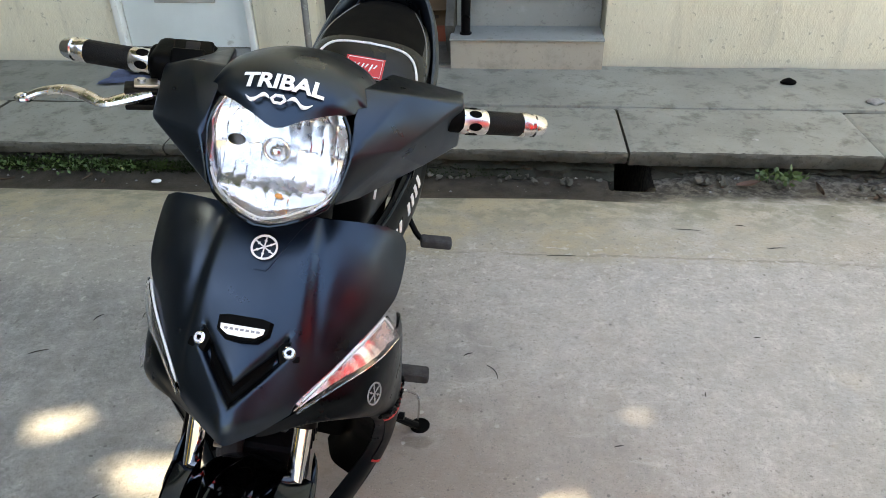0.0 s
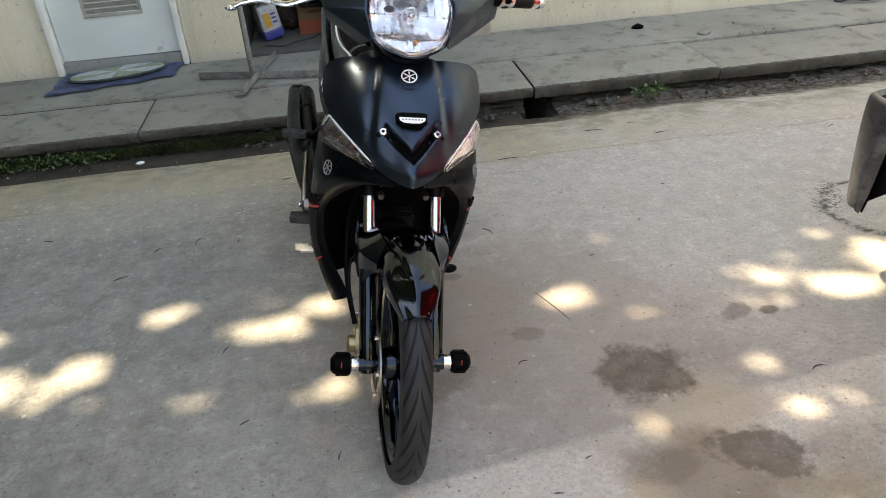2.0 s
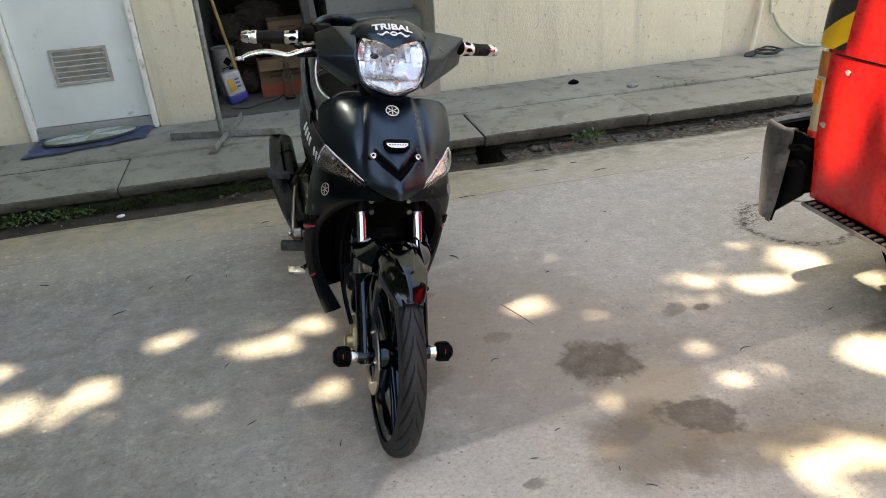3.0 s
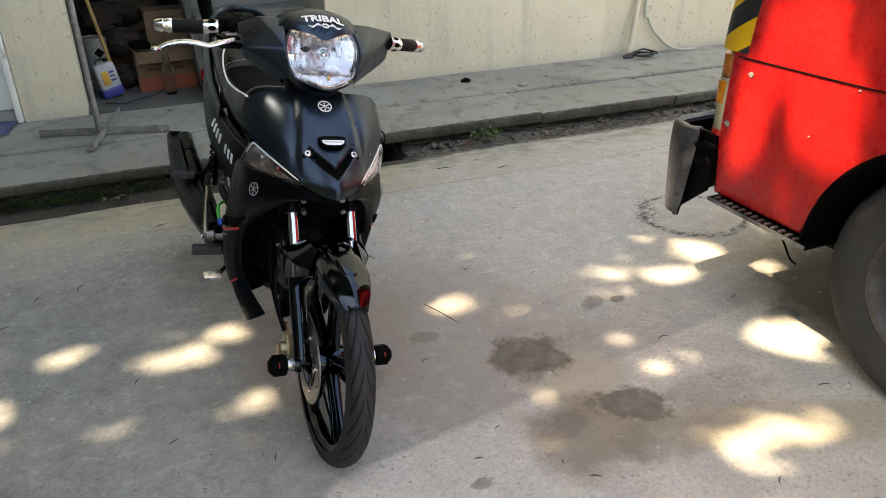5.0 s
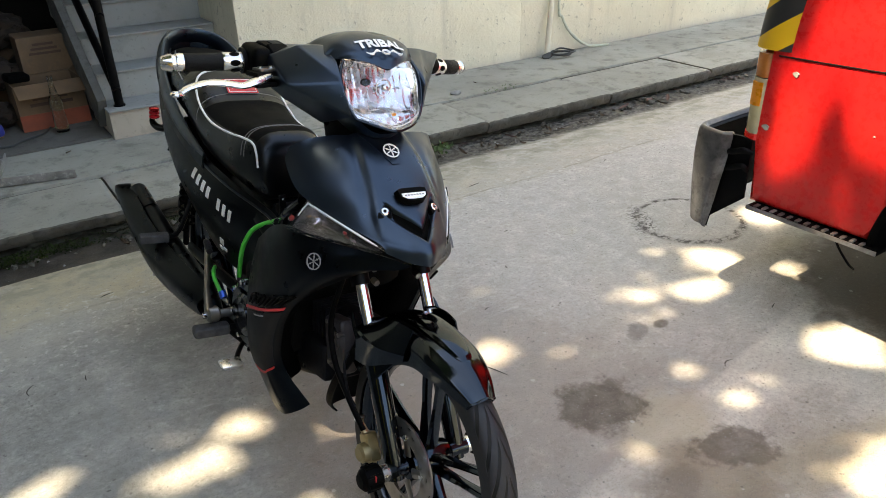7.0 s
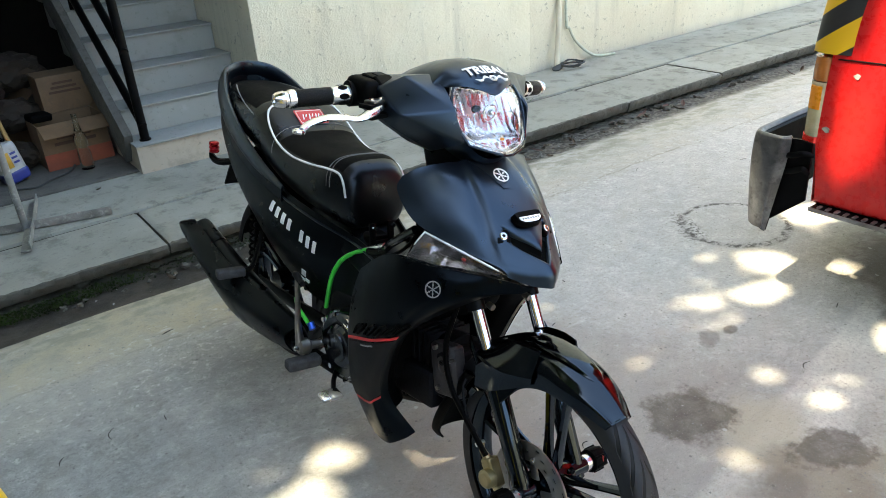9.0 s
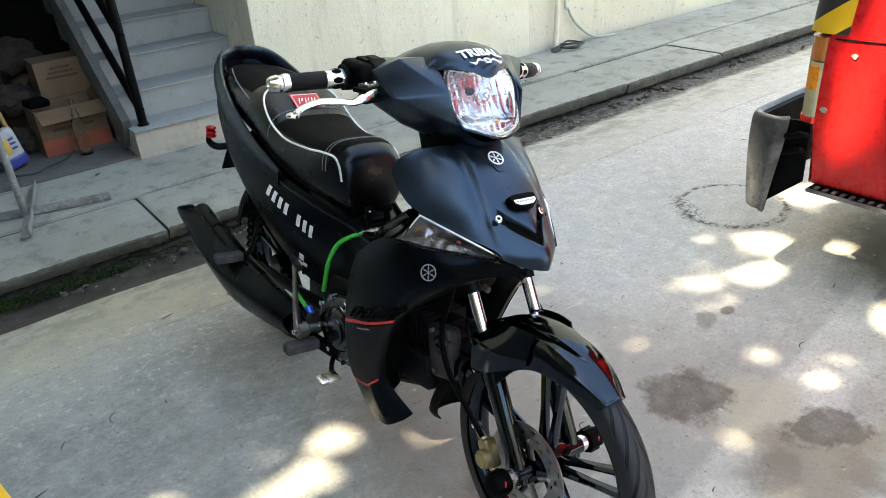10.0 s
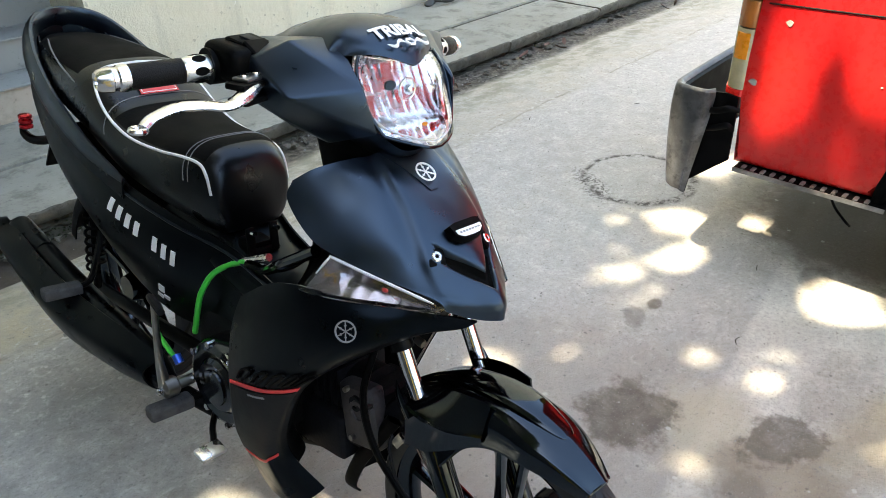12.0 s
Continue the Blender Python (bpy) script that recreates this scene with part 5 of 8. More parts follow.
def mudguard(bike):
    cx, cz = -0.142, 0.264
    net = []
    for k in range(13):
        f = k / 12
        a = math.radians(-64 + 97.7 * f)
        crest = 0.322 - 0.034 * f * f - 0.002 * math.sin(math.pi * f)
        half = 0.064 * (1 - 0.10 * (1 - f)) if f < 0.7 else 0.064 - 0.034 * ((f - 0.7) / 0.3) ** 1.8
        wide = math.exp(-((f - 0.33) / 0.15) ** 2)
        drop = 0.070 + 0.055 * wide if f < 0.6 else 0.070 - 0.040 * ((f - 0.6) / 0.4)
        row = []
        for yy, dr in ((0.0, 0.0), (0.40, -0.006), (0.74, -0.014), (0.95, -0.36 * drop / 0.7), (1.0, -drop), (1.0, -drop - 0.004 - 0.010 * (1 - f))):
            r = crest + dr
            row.append((cx + r * math.sin(a), half * yy + 0.040 * wide * yy ** 3, cz + r * math.cos(a)))
        net.append(row)
    skin = Skin(net, 5, 5, mirror=True)
    guard = part("front_mudguard", skin.mesh(0.0035), M_GLOSS, bike, "gloss black front mudguard", 45)
    # rolled lip round the front edge
    bm = bmesh.new()
    add_sweep(bm, [skin.at(0.995, v, -0.001) for v in np.linspace(0.02, 0.98, 25)], 0.0022, 8)
    part("mudguard_lip", bm, M_GLOSS, guard)
    # raised centre rib with a step at its front
    bm = bmesh.new()
    pts = []
    for f in (0.30, 0.42, 0.55, 0.68, 0.80, 0.84):
        a = math.radians(-64 + 97.7 * f)
        r = 0.3185 - 0.034 * f * f - 0.002 * math.sin(math.pi * f)
        pts.append((cx + r * math.sin(a), 0, cz + r * math.cos(a)))
    add_sweep(bm, pts, [0.012, 0.028, 0.034, 0.032, 0.020, 0.006], 14, flat=(1.0, 0.28), steps=4, up=(0, 0, 1))
    part("mudguard_rib", bm, M_GLOSS, guard)
    # side wings over the fork legs: a sloping facet above a sharp crease, an upright panel below
    for s in (-1, 1):
        net = [[(-0.302, 0.066, 0.535), (-0.262, 0.064, 0.556), (-0.215, 0.062, 0.566), (-0.170, 0.054, 0.568)],
               [(-0.301, 0.105, 0.521), (-0.262, 0.105, 0.518), (-0.218, 0.098, 0.517), (-0.168, 0.070, 0.520)],
               [(-0.300, 0.106, 0.514), (-0.262, 0.106, 0.510), (-0.218, 0.099, 0.509), (-0.168, 0.071, 0.512)],
               [(-0.296, 0.106, 0.445), (-0.255, 0.102, 0.452), (-0.212, 0.090, 0.474), (-0.170, 0.070, 0.497)]]
        bm = Skin([row[::-1] for row in net], 4, 5).mesh(0.003)
        if s < 0:
            flip_y(bm)
        part("mudguard_wing", bm, M_GLOSS, guard, "", 30)
        bm = bmesh.new()
        add_sweep(bm, [(-0.330, s * 0.100, 0.552), (-0.318, s * 0.104, 0.530), (-0.29, s * 0.108, 0.500)], [0.001, 0.010, 0.008], 8, flat=(0.5, 1.0), steps=3)
        part("mudguard_fin", bm, M_GLOSS, guard)
    # rear flap
    net = []
    for x, z, hw in ((-0.395, 0.42, 0.062), (-0.43, 0.36, 0.066), (-0.468, 0.29, 0.07), (-0.492, 0.225, 0.068), (-0.498, 0.195, 0.05)):
        net.append([(x, 0, z), (x + 0.004, hw * 0.6, z), (x + 0.02, hw, z + 0.004), (x + 0.05, hw * 1.02, z + 0.01)])
    part("mud_flap", Skin(net, 4, 4, mirror=True).mesh(0.004), M_PLASTIC, guard, "rough black plastic flap")


def nose(bike):
    net = [
        [(-0.452, 0, 0.893), (-0.450, 0.045, 0.896), (-0.462, 0.10, 0.893), (-0.482, 0.150, 0.882), (-0.503, 0.177, 0.862)],
        [(-0.405, 0, 0.868), (-0.404, 0.045, 0.871), (-0.425, 0.105, 0.872), (-0.462, 0.156, 0.858), (-0.502, 0.188, 0.834)],
        [(-0.350, 0, 0.829), (-0.352, 0.050, 0.829), (-0.384, 0.108, 0.836), (-0.428, 0.154, 0.824), (-0.456, 0.187, 0.792)],
        [(-0.298, 0, 0.790), (-0.308, 0.048, 0.784), (-0.343, 0.102, 0.793), (-0.383, 0.141, 0.787), (-0.418, 0.172, 0.770)],
        [(-0.246, 0, 0.752), (-0.268, 0.040, 0.744), (-0.296, 0.078, 0.750), (-0.322, 0.108, 0.748), (-0.345, 0.130, 0.742)],
        [(-0.204, 0, 0.717), (-0.222, 0.026, 0.711), (-0.240, 0.046, 0.713), (-0.258, 0.066, 0.716), (-0.276, 0.084, 0.718)],
        [(-0.205, 0, 0.684), (-0.218, 0.020, 0.684), (-0.232, 0.040, 0.688), (-0.246, 0.057, 0.694), (-0.260, 0.074, 0.701)],
    ]
    skin = Skin(net, 16, 14, mirror=True)
    # pressed creases: two lines run from the top edge to the bolts, a hollow lies between them lower down
    g = skin.grid
    for k in range(60):
        g[1:-1, 1:-1] += 0.2 * (g[2:, 1:-1] + g[:-2, 1:-1] + g[1:-1, 2:] + g[1:-1, :-2] - 4 * g[1:-1, 1:-1])
    nr, nc = g.shape[:2]
    for i in range(nr):
        u = i / (nr - 1)
        line = 0.062 + 0.018 * min(1.0, u / 0.6)
        for j in range(nc):
            y = abs(g[i, j, 1])
            fade = min(1.0, max(0.0, (0.80 - u) / 0.2))
            step = 1.0 / (1.0 + math.exp(min(60.0, max(-60.0, (y - line) / 0.0022))))
            raised = 0.0055 * step * fade
            gully = -0.002 * math.exp(-((y - line - 0.010) / 0.010) ** 2) * fade
            # V-shaped slot that runs from bolt to bolt round the badge
            spine = 0.545 + 0.165 * max(0.0, 1.0 - y / 0.056)
            across = abs(u - spine) * 0.30
            slot = -0.016 / (1.0 + math.exp(min(60.0, max(-60.0, (across - 0.0105) / 0.0024)))) if y < 0.058 else 0.0
            g[i, j, 0] += 0.62 * (raised + gully + slot)
            g[i, j, 2] += 0.78 * (raised + gully + slot)
    fair = part("front_fairing", skin.mesh(0.004), M_MATTE, bike, "matte black nose fairing", 40)
    # emblem tongue
    bm = bmesh.new()
    lay = []
    for lift in (0.0018, -0.001):
        lay.append([[bm.verts.new(skin.at(0.004 + 0.26 * f, 0.5 + (k / 3 - 1) * (0.125 * (1 - f) ** 0.9 + 0.024), lift)) for k in range(7)] for f in np.linspace(0, 1, 9)])
    for k, net2 in enumerate(lay):
        for i in range(8):
            for j in range(6):
                q = (net2[i][j], net2[i][j + 1], net2[i + 1][j + 1], net2[i + 1][j])
                bm.faces.new(q if k else q[::-1])
    for j in (0, 6):
        for i in range(8):
            bm.faces.new((lay[0][i][j], lay[0][i + 1][j], lay[1][i + 1][j], lay[1][i][j]))
    part("emblem_plate", bm, M_MATTE, fair, "matte black tongue that carries the emblem")
    # black strip that paints the shade inside the V-shaped slot
    bm = bmesh.new()
    rows = []
    for v in np.linspace(0.5 - 0.118, 0.5 + 0.118, 25):
        spine = 0.545 + 0.165 * max(0.0, 1.0 - abs(skin.at(0.6, float(v), 0.0)[1]) / 0.056)
        rows.append([bm.verts.new(skin.at(spine + d, float(v), 0.0012)) for d in (-0.040, -0.014, 0.014, 0.040)])
    for p, q in zip(rows, rows[1:]):
        for k in range(3):
            bm.faces.new((p[k], p[k + 1], q[k + 1], q[k]))
    part("slot_shade", bm, M_BLACK, fair, "black strip for the shade in the slot")
    disc_logo(fair, skin, 0.185, 0.5, 0.0185, M_WHITE)
    # badge with white lettering bars
    c = Vector(skin.at(0.475, 0.5, 0.004))
    tilt = math.degrees(math.atan2(0.752 - 0.829, -0.246 + 0.350))
    m = Matrix.Translation(c) @ pose(0, 0, 0, 0, -tilt, 0)
    bm = bmesh.new()
    outline = [(-0.016, 0.024), (-0.013, 0.036), (0.006, 0.035), (0.017, 0.022), (0.019, 0.0)]
    ring = [(x, y) for x, y in outline] + [(x, -y) for x, y in outline[-2::-1]]
    top = [bm.verts.new(m @ Vector((x * 0.9, y * 0.94, 0.011))) for x, y in ring]
    low = [bm.verts.new(m @ Vector((x, y, -0.002))) for x, y in ring]
    bm.faces.new(top)
    for k in range(len(ring)):
        bm.faces.new((top[k], top[(k + 1) % len(ring)], low[(k + 1) % len(ring)], low[k]))
    badge = part("badge", bm, M_PLASTIC, fair, "black badge with a white inset bar")
    bm = bmesh.new()
    outline = [(-0.001, 0.029), (0.006, 0.028), (0.0125, 0.018), (0.0135, 0.0)]
    ring = outline + [(x, -y) for x, y in outline[-2::-1]]
    top = [bm.verts.new(m @ Vector((x, y, 0.0125))) for x, y in ring]
    low = [bm.verts.new(m @ Vector((x, y, 0.009))) for x, y in ring]
    bm.faces.new(top)
    for k in range(len(ring)):
        bm.faces.new((top[k], top[(k + 1) % len(ring)], low[(k + 1) % len(ring)], low[k]))
    inset = part("badge_bar", bm, M_WHITE, badge, "white inset bar")
    for k in range(7):
        bm = bmesh.new()
        add_box(bm, (0.003, 0.0045, 0.0006), m @ pose(0.0045, -0.021 + 0.007 * k, 0.0128))
        part("badge_mark", bm, M_LOGO_GREY, badge)
    # bolts in dark recess plates, with the V-shaped slot between them
    for s in (-1, 1):
        v = 0.5 + s * 0.138
        c = Vector(skin.at(0.535, v, 0.0095))
        d = (Vector(skin.at(0.50, 0.5 + s * 0.10, 0.02)) - Vector(skin.at(0.50, 0.5 + s * 0.10, 0.0))).normalized()
        m = along(c, c + d)
        bm = bmesh.new()
        add_box(bm, (0.029, 0.031, 0.012), m @ pose(0, 0, -0.003), 0.004)
        plate = part("bolt_plate", bm, M_PLASTIC, fair, "dark recessed bolt plate")
        bm = bmesh.new()
        add_lathe(bm, [(0.001, 0.0092), (0.0040, 0.0088), (0.0056, 0.0068), (0.0056, 0.0042), (0.0048, 0.0036), (0.0048, 0.0005)], 18, m)
        part("bolt", bm, M_ALLOY, plate, "bright steel hexagon socket bolt")
        bm = bmesh.new()
        add_lathe(bm, [(0.0046, 0.0036), (0.0050, 0.0034), (0.0050, 0.0005)], 6, m)
        part("bolt_socket", bm, M_BLACK, plate)
    # turn signals
    for s in (-1, 1):
        net = [[(-0.418, 0.176, 0.769), (-0.370, 0.150, 0.752), (-0.310, 0.110, 0.727), (-0.262, 0.077, 0.706)],
               [(-0.436, 0.189, 0.735), (-0.380, 0.164, 0.730), (-0.315, 0.118, 0.714), (-0.264, 0.079, 0.703)],
               [(-0.460, 0.197, 0.698), (-0.395, 0.171, 0.699), (-0.324, 0.121, 0.699), (-0.267, 0.081, 0.699)]]
        sig = Skin([row[::-1] for row in net], 6, 6)
        bm = sig.mesh(0.003, lift=0.003)
        if s < 0:
            flip_y(bm)
        lens = part("turn_signal", bm, M_LENS, bike, "clear turn signal lens")
        lens.visible_shadow = False
        # hollow reflector: a steep upper wall, a bright floor and a facet at the wide end
        bm = bmesh.new()
        net2 = []
        for i in range(13):
            u = 0.05 + 0.90 * i / 12
            row = []
            for j in range(41):
                v = 0.05 + 0.92 * j / 40
                wall = min(1.0, u / 0.32) * min(1.0, (0.98 - u) / 0.55)
                end = min(1.0, (1.0 - v) / 0.30) * min(1.0, v / 0.12)
                depth = 0.004 + 0.030 * wall * end + 0.0004 * math.sin(v * 60)
                row.append(bm.verts.new(sig.at(u, v, -depth)))
            net2.append(row)
        for i in range(12):
            for j in range(40):
                bm.faces.new((net2[i][j], net2[i][j + 1], net2[i + 1][j + 1], net2[i + 1][j]))
        if s < 0:
            flip_y(bm)
        part("signal_reflector", bm, M_SIGNAL if s > 0 else M_SIGNAL_CLEAR, lens, "bright reflector")
        # white strip paints the bright line along the upper and rear edges
        bm = bmesh.new()
        add_sweep(bm, [sig.at(0.03, v, -0.001) for v in np.linspace(0.10, 0.97, 9)] + [sig.at(u, 0.975, -0.001) for u in (0.25, 0.5)], [0.0012] + [0.0022] * 9 + [0.0012], 6)
        if s < 0:
            flip_y(bm)
        part("signal_rim", bm, M_WHITE, lens, "white strip for the bright edge of the signal")
        bm = bmesh.new()
        c = Vector(sig.at(0.5, 0.45, -0.014))
        c.y *= s
        bmesh.ops.create_icosphere(bm, subdivisions=2, radius=0.0042, matrix=Matrix.Translation(c) @ Matrix.Diagonal((1.6, 0.8, 0.8, 1)))
        part("signal_bulb", bm, M_RED, lens, "small red bulb")
    return skin


def leg_shields(bike):
    for s in (-1, 1):
        net = [
            [(-0.232, 0.030, 0.679), (-0.275, 0.080, 0.692), (-0.330, 0.120, 0.694), (-0.395, 0.163, 0.700), (-0.458, 0.190, 0.702), (-0.545, 0.192, 0.672), (-0.640, 0.185, 0.605)],
            [(-0.250, 0.045, 0.664), (-0.295, 0.100, 0.668), (-0.345, 0.150, 0.668), (-0.405, 0.182, 0.666), (-0.475, 0.198, 0.656), (-0.560, 0.200, 0.622), (-0.660, 0.188, 0.555)],
            [(-0.310, 0.100, 0.640), (-0.338, 0.145, 0.630), (-0.378, 0.178, 0.618), (-0.430, 0.197, 0.602), (-0.500, 0.206, 0.582), (-0.580, 0.205, 0.55), (-0.670, 0.192, 0.50)],
            [(-0.452, 0.170, 0.520), (-0.460, 0.186, 0.512), (-0.478, 0.200, 0.502), (-0.506, 0.208, 0.489), (-0.545, 0.212, 0.472), (-0.595, 0.211, 0.455), (-0.665, 0.200, 0.425)],
            [(-0.518, 0.174, 0.394), (-0.523, 0.188, 0.387), (-0.534, 0.199, 0.378), (-0.550, 0.205, 0.368), (-0.572, 0.206, 0.356), (-0.595, 0.206, 0.345), (-0.655, 0.198, 0.32)],
            [(-0.540, 0.150, 0.296), (-0.543, 0.164, 0.288), (-0.549, 0.174, 0.278), (-0.558, 0.180, 0.268), (-0.566, 0.182, 0.258), (-0.604, 0.180, 0.250), (-0.650, 0.174, 0.245)],
            [(-0.500, 0.100, 0.205), (-0.508, 0.118, 0.191), (-0.520, 0.130, 0.180), (-0.538, 0.140, 0.166), (-0.558, 0.146, 0.158), (-0.595, 0.150, 0.160), (-0.632, 0.150, 0.172)],
        ]
        skin = Skin(net, 5, 5)
        sign = -1 if s < 0 else 1

        def put(bm):
            return flip_y(bm) if sign < 0 else bm

        shield = part("leg_shield", put(skin.mesh(0.004)), M_SATIN, bike, "satin black leg shield", 50)
        rows = []
        for u in np.linspace(0.30, 0.88, 12):
            x, y, z = skin.at(float(u), 0.0, 0.0)
            rows.append([(x - 0.085, y - 0.060, z - 0.004), (x - 0.030, y - 0.040, z - 0.002), (x - 0.002, y - 0.002, z)])
        part("shield_return", put(Skin(rows, 2, 4).mesh(0.003)), M_PLASTIC, shield, "rough black inner return")
        part("shield_insert", put(skin.mesh(0.003, u0=0.52, u1=0.78, v0=0.22, v1=0.97, nu=9, nv=9, lift=0.003)), M_INSERT, shield, "dusty charcoal plastic insert")
        part("shield_stripe", put(skin.mesh(0.002, u0=0.500, u1=0.512, v0=0.22, v1=0.97, nu=3, nv=9, lift=0.004)), M_RED, shield, "thin red stripe")
        part("shield_edge", put(skin.mesh(0.002, u0=0.785, u1=0.795, v0=0.24, v1=0.95, nu=3, nv=9, lift=0.004)), M_RED, shield, "thin red edge line")
        bm = bmesh.new()
        for k in range(9):
            c = skin.at(0.532, 0.60 + 0.022 * k, 0.004)
            add_box(bm, (0.006, 0.002, 0.002), Matrix.Translation(c))
        part("shield_text", put(bm), M_LOGO_GREY, shield, "tiny grey lettering bars")
        bm = bmesh.new()
        for k in range(5):
            v = 0.24 + 0.135 * k
            pts = [skin.at(0.488, v + 0.07, 0.003), skin.at(0.445, v + 0.0, 0.004), skin.at(0.448, v + 0.075, 0.004), skin.at(0.484, v + 0.12, 0.003)]
            add_sweep(bm, pts, 0.0028, 6, steps=3)
        part("shield_emboss", put(bm), M_PLASTIC, shield, "embossed slanting plastic bars")
        # emblem on the flank
        c = Vector(skin.at(0.225, 0.40, 0.003))
        nrm = (Vector(skin.at(0.225, 0.40, 0.02)) - c).normalized()
        m = along(c, c + nrm)
        bm = bmesh.new()
        r = 0.0180
        add_lathe(bm, [(0.0, r * 0.86), (0.0015, r * 0.87), (0.0015, r), (0.0, r)], 28, m, closed=True)
        for k in range(3):
            add_box(bm, (r * 1.8, r * 0.085, 0.0014), m @ pose(0, 0, 0.0007, 0, 0, 60 * k + 20))
            for q in (-1, 1):
                add_box(bm, (r * 0.17, r * 0.17, 0.0013), m @ pose(0, 0, 0.0007, 0, 0, 60 * k + 20) @ pose(q * r * 0.52, 0, 0, 0, 0, 45))
        part("flank_emblem", put(bm), M_LOGO_GREY, shield, "round grey emblem of plain bars")
    # inner cover behind the nose, the tunnel between the knees
    net = [[(-0.50, 0, 0.865), (-0.505, 0.06, 0.862), (-0.515, 0.105, 0.850)], [(-0.535, 0, 0.78), (-0.54, 0.06, 0.775), (-0.535, 0.105, 0.765)],
           [(-0.555, 0, 0.70), (-0.56, 0.06, 0.69), (-0.550, 0.105, 0.670)], [(-0.60, 0, 0.58), (-0.605, 0.08, 0.56), (-0.615, 0.150, 0.53)],
           [(-0.60, 0, 0.48), (-0.61, 0.10, 0.46), (-0.64, 0.185, 0.44)], [(-0.58, 0, 0.33), (-0.59, 0.1, 0.31), (-0.63, 0.18, 0.30)]]
    part("inner_cover", Skin(net, 5, 5, mirror=True).mesh(0.004), M_PLASTIC, bike, "black inner cover")
    bm = bmesh.new()
    add_sweep(bm, [(-0.57, 0, 0.56), (-0.68, 0, 0.525), (-0.80, 0, 0.535), (-0.92, 0, 0.575), (-1.05, 0, 0.60)], [0.085, 0.085, 0.09, 0.10, 0.10], 18, flat=(1.05, 0.62), steps=4)
    part("centre_tunnel", bm, M_SATIN, bike)
    bm = bmesh.new()
    add_sweep(bm, [(-0.485, 0, 0.85), (-0.465, 0, 0.76), (-0.435, 0, 0.69), (-0.47, 0, 0.55)], [0.09, 0.095, 0.09, 0.10], 14, flat=(1.0, 0.45), steps=3, up=(1, 0, 0))
    part("fairing_frame", bm, M_BLACK, bike, "black fairing bracket")


def handlebar(bike):
    # cowl round the lamp
    bm = bmesh.new()
    sections = [(-0.715, 1.005, 0.075, 0.030), (-0.675, 1.000, 0.098, 0.052), (-0.60, 0.988, 0.104, 0.086), (-0.53, 0.978, 0.098, 0.098), (-0.48, 0.975, 0.088, 0.088), (-0.452, 0.975, 0.080, 0.072)]
    rings = []
    n = 32
    for x, cz, hw, hh in sections:
        ring = []
        for k in range(n):
            a = 2 * math.pi * k / n
            c, s = math.cos(a), math.sin(a)
            y = hw * math.copysign(abs(c) ** 0.72, c) * (1.0 if s > -0.1 else 1.0 - 0.32 * min(1, (-0.1 - s)))
            z = cz + hh * math.copysign(abs(s) ** 0.85, s)
            lean = 0.05 * (-(z - cz) / 0.1) if x > -0.5 else 0.02 * (-(z - cz) / 0.1)
            ring.append((x + lean, y, z))
        rings.append(ring)
    rings = np.array(rings)
    smooth = np.stack([curve_points(rings[:, k], 4) for k in range(n)], 1)
    vs = [[bm.verts.new(p) for p in ring] for ring in smooth]
    for a, b in zip(vs, vs[1:]):
        for k in range(n):
            bm.faces.new((a[k], a[(k + 1) % n], b[(k + 1) % n], b[k]))
    bm.faces.new(vs[0])
    cowl = part("handlebar_cowl", bm, M_MATTE, bike, "matte black handlebar cowl", 50)
    # visor with the V-shaped front edge
    net = [
        [(-0.675, 0, 1.062), (-0.675, 0.04, 1.058), (-0.672, 0.08, 1.040), (-0.668, 0.105, 1.018)],
        [(-0.600, 0, 1.086), (-0.598, 0.045, 1.082), (-0.592, 0.090, 1.064), (-0.585, 0.116, 1.035)],
        [(-0.530, 0, 1.096), (-0.528, 0.045, 1.092), (-0.520, 0.086, 1.076), (-0.515, 0.112, 1.045)],
        [(-0.482, 0, 1.086), (-0.484, 0.045, 1.082), (-0.492, 0.080, 1.070), (-0.506, 0.102, 1.048)],
        [(-0.448, 0, 1.060), (-0.456, 0.040, 1.065), (-0.470, 0.070, 1.062), (-0.490, 0.094, 1.046)],
        [(-0.428, 0, 1.036), (-0.442, 0.034, 1.045), (-0.460, 0.064, 1.050), (-0.484, 0.088, 1.045)],
    ]
    skin = Skin(net, 5, 5, mirror=True)
    visor = part("visor", skin.mesh(0.004), M_MATTE, cowl, "matte black visor with white lettering", 50)
    # lettering and scrolls laid on the visor
    c = Vector(skin.at(0.665, 0.5, 0.002))
    ux = (Vector(skin.at(0.62, 0.62, 0.002)) - Vector(skin.at(0.62, 0.38, 0.002))).normalized()
    vy = (Vector(skin.at(0.50, 0.5, 0.002)) - Vector(skin.at(0.72, 0.5, 0.002))).normalized()
    if ux.y < 0:
        ux = -ux
    nz = ux.cross(vy).normalized()
    vy = nz.cross(ux)
    base = Matrix((ux, vy, nz)).transposed().to_4x4()
    txt = bpy.data.curves.new("lettering", "FONT")
    txt.body, txt.align_x, txt.align_y = "TRIBAL", "CENTER", "CENTER"
    txt.size, txt.extrude, txt.offset, txt.space_character = 0.034, 0.0004, 0.0011, 1.0
    holder = new("lettering", txt)
    dg = bpy.context.evaluated_depsgraph_get()
    me = bpy.data.meshes.new_from_object(holder.evaluated_get(dg))
    bpy.data.objects.remove(holder)
    bm = bmesh.new()
    bm.from_mesh(me)
    bpy.data.meshes.remove(me)
    for v in bm.verts:
        q = c + ux * v.co.x * 1.0 + vy * v.co.y
        lift = v.co.z + 0.0006
        # drape over the visor's curve
        drop = -2.6 * (q.y ** 2) - 0.6 * v.co.y ** 2
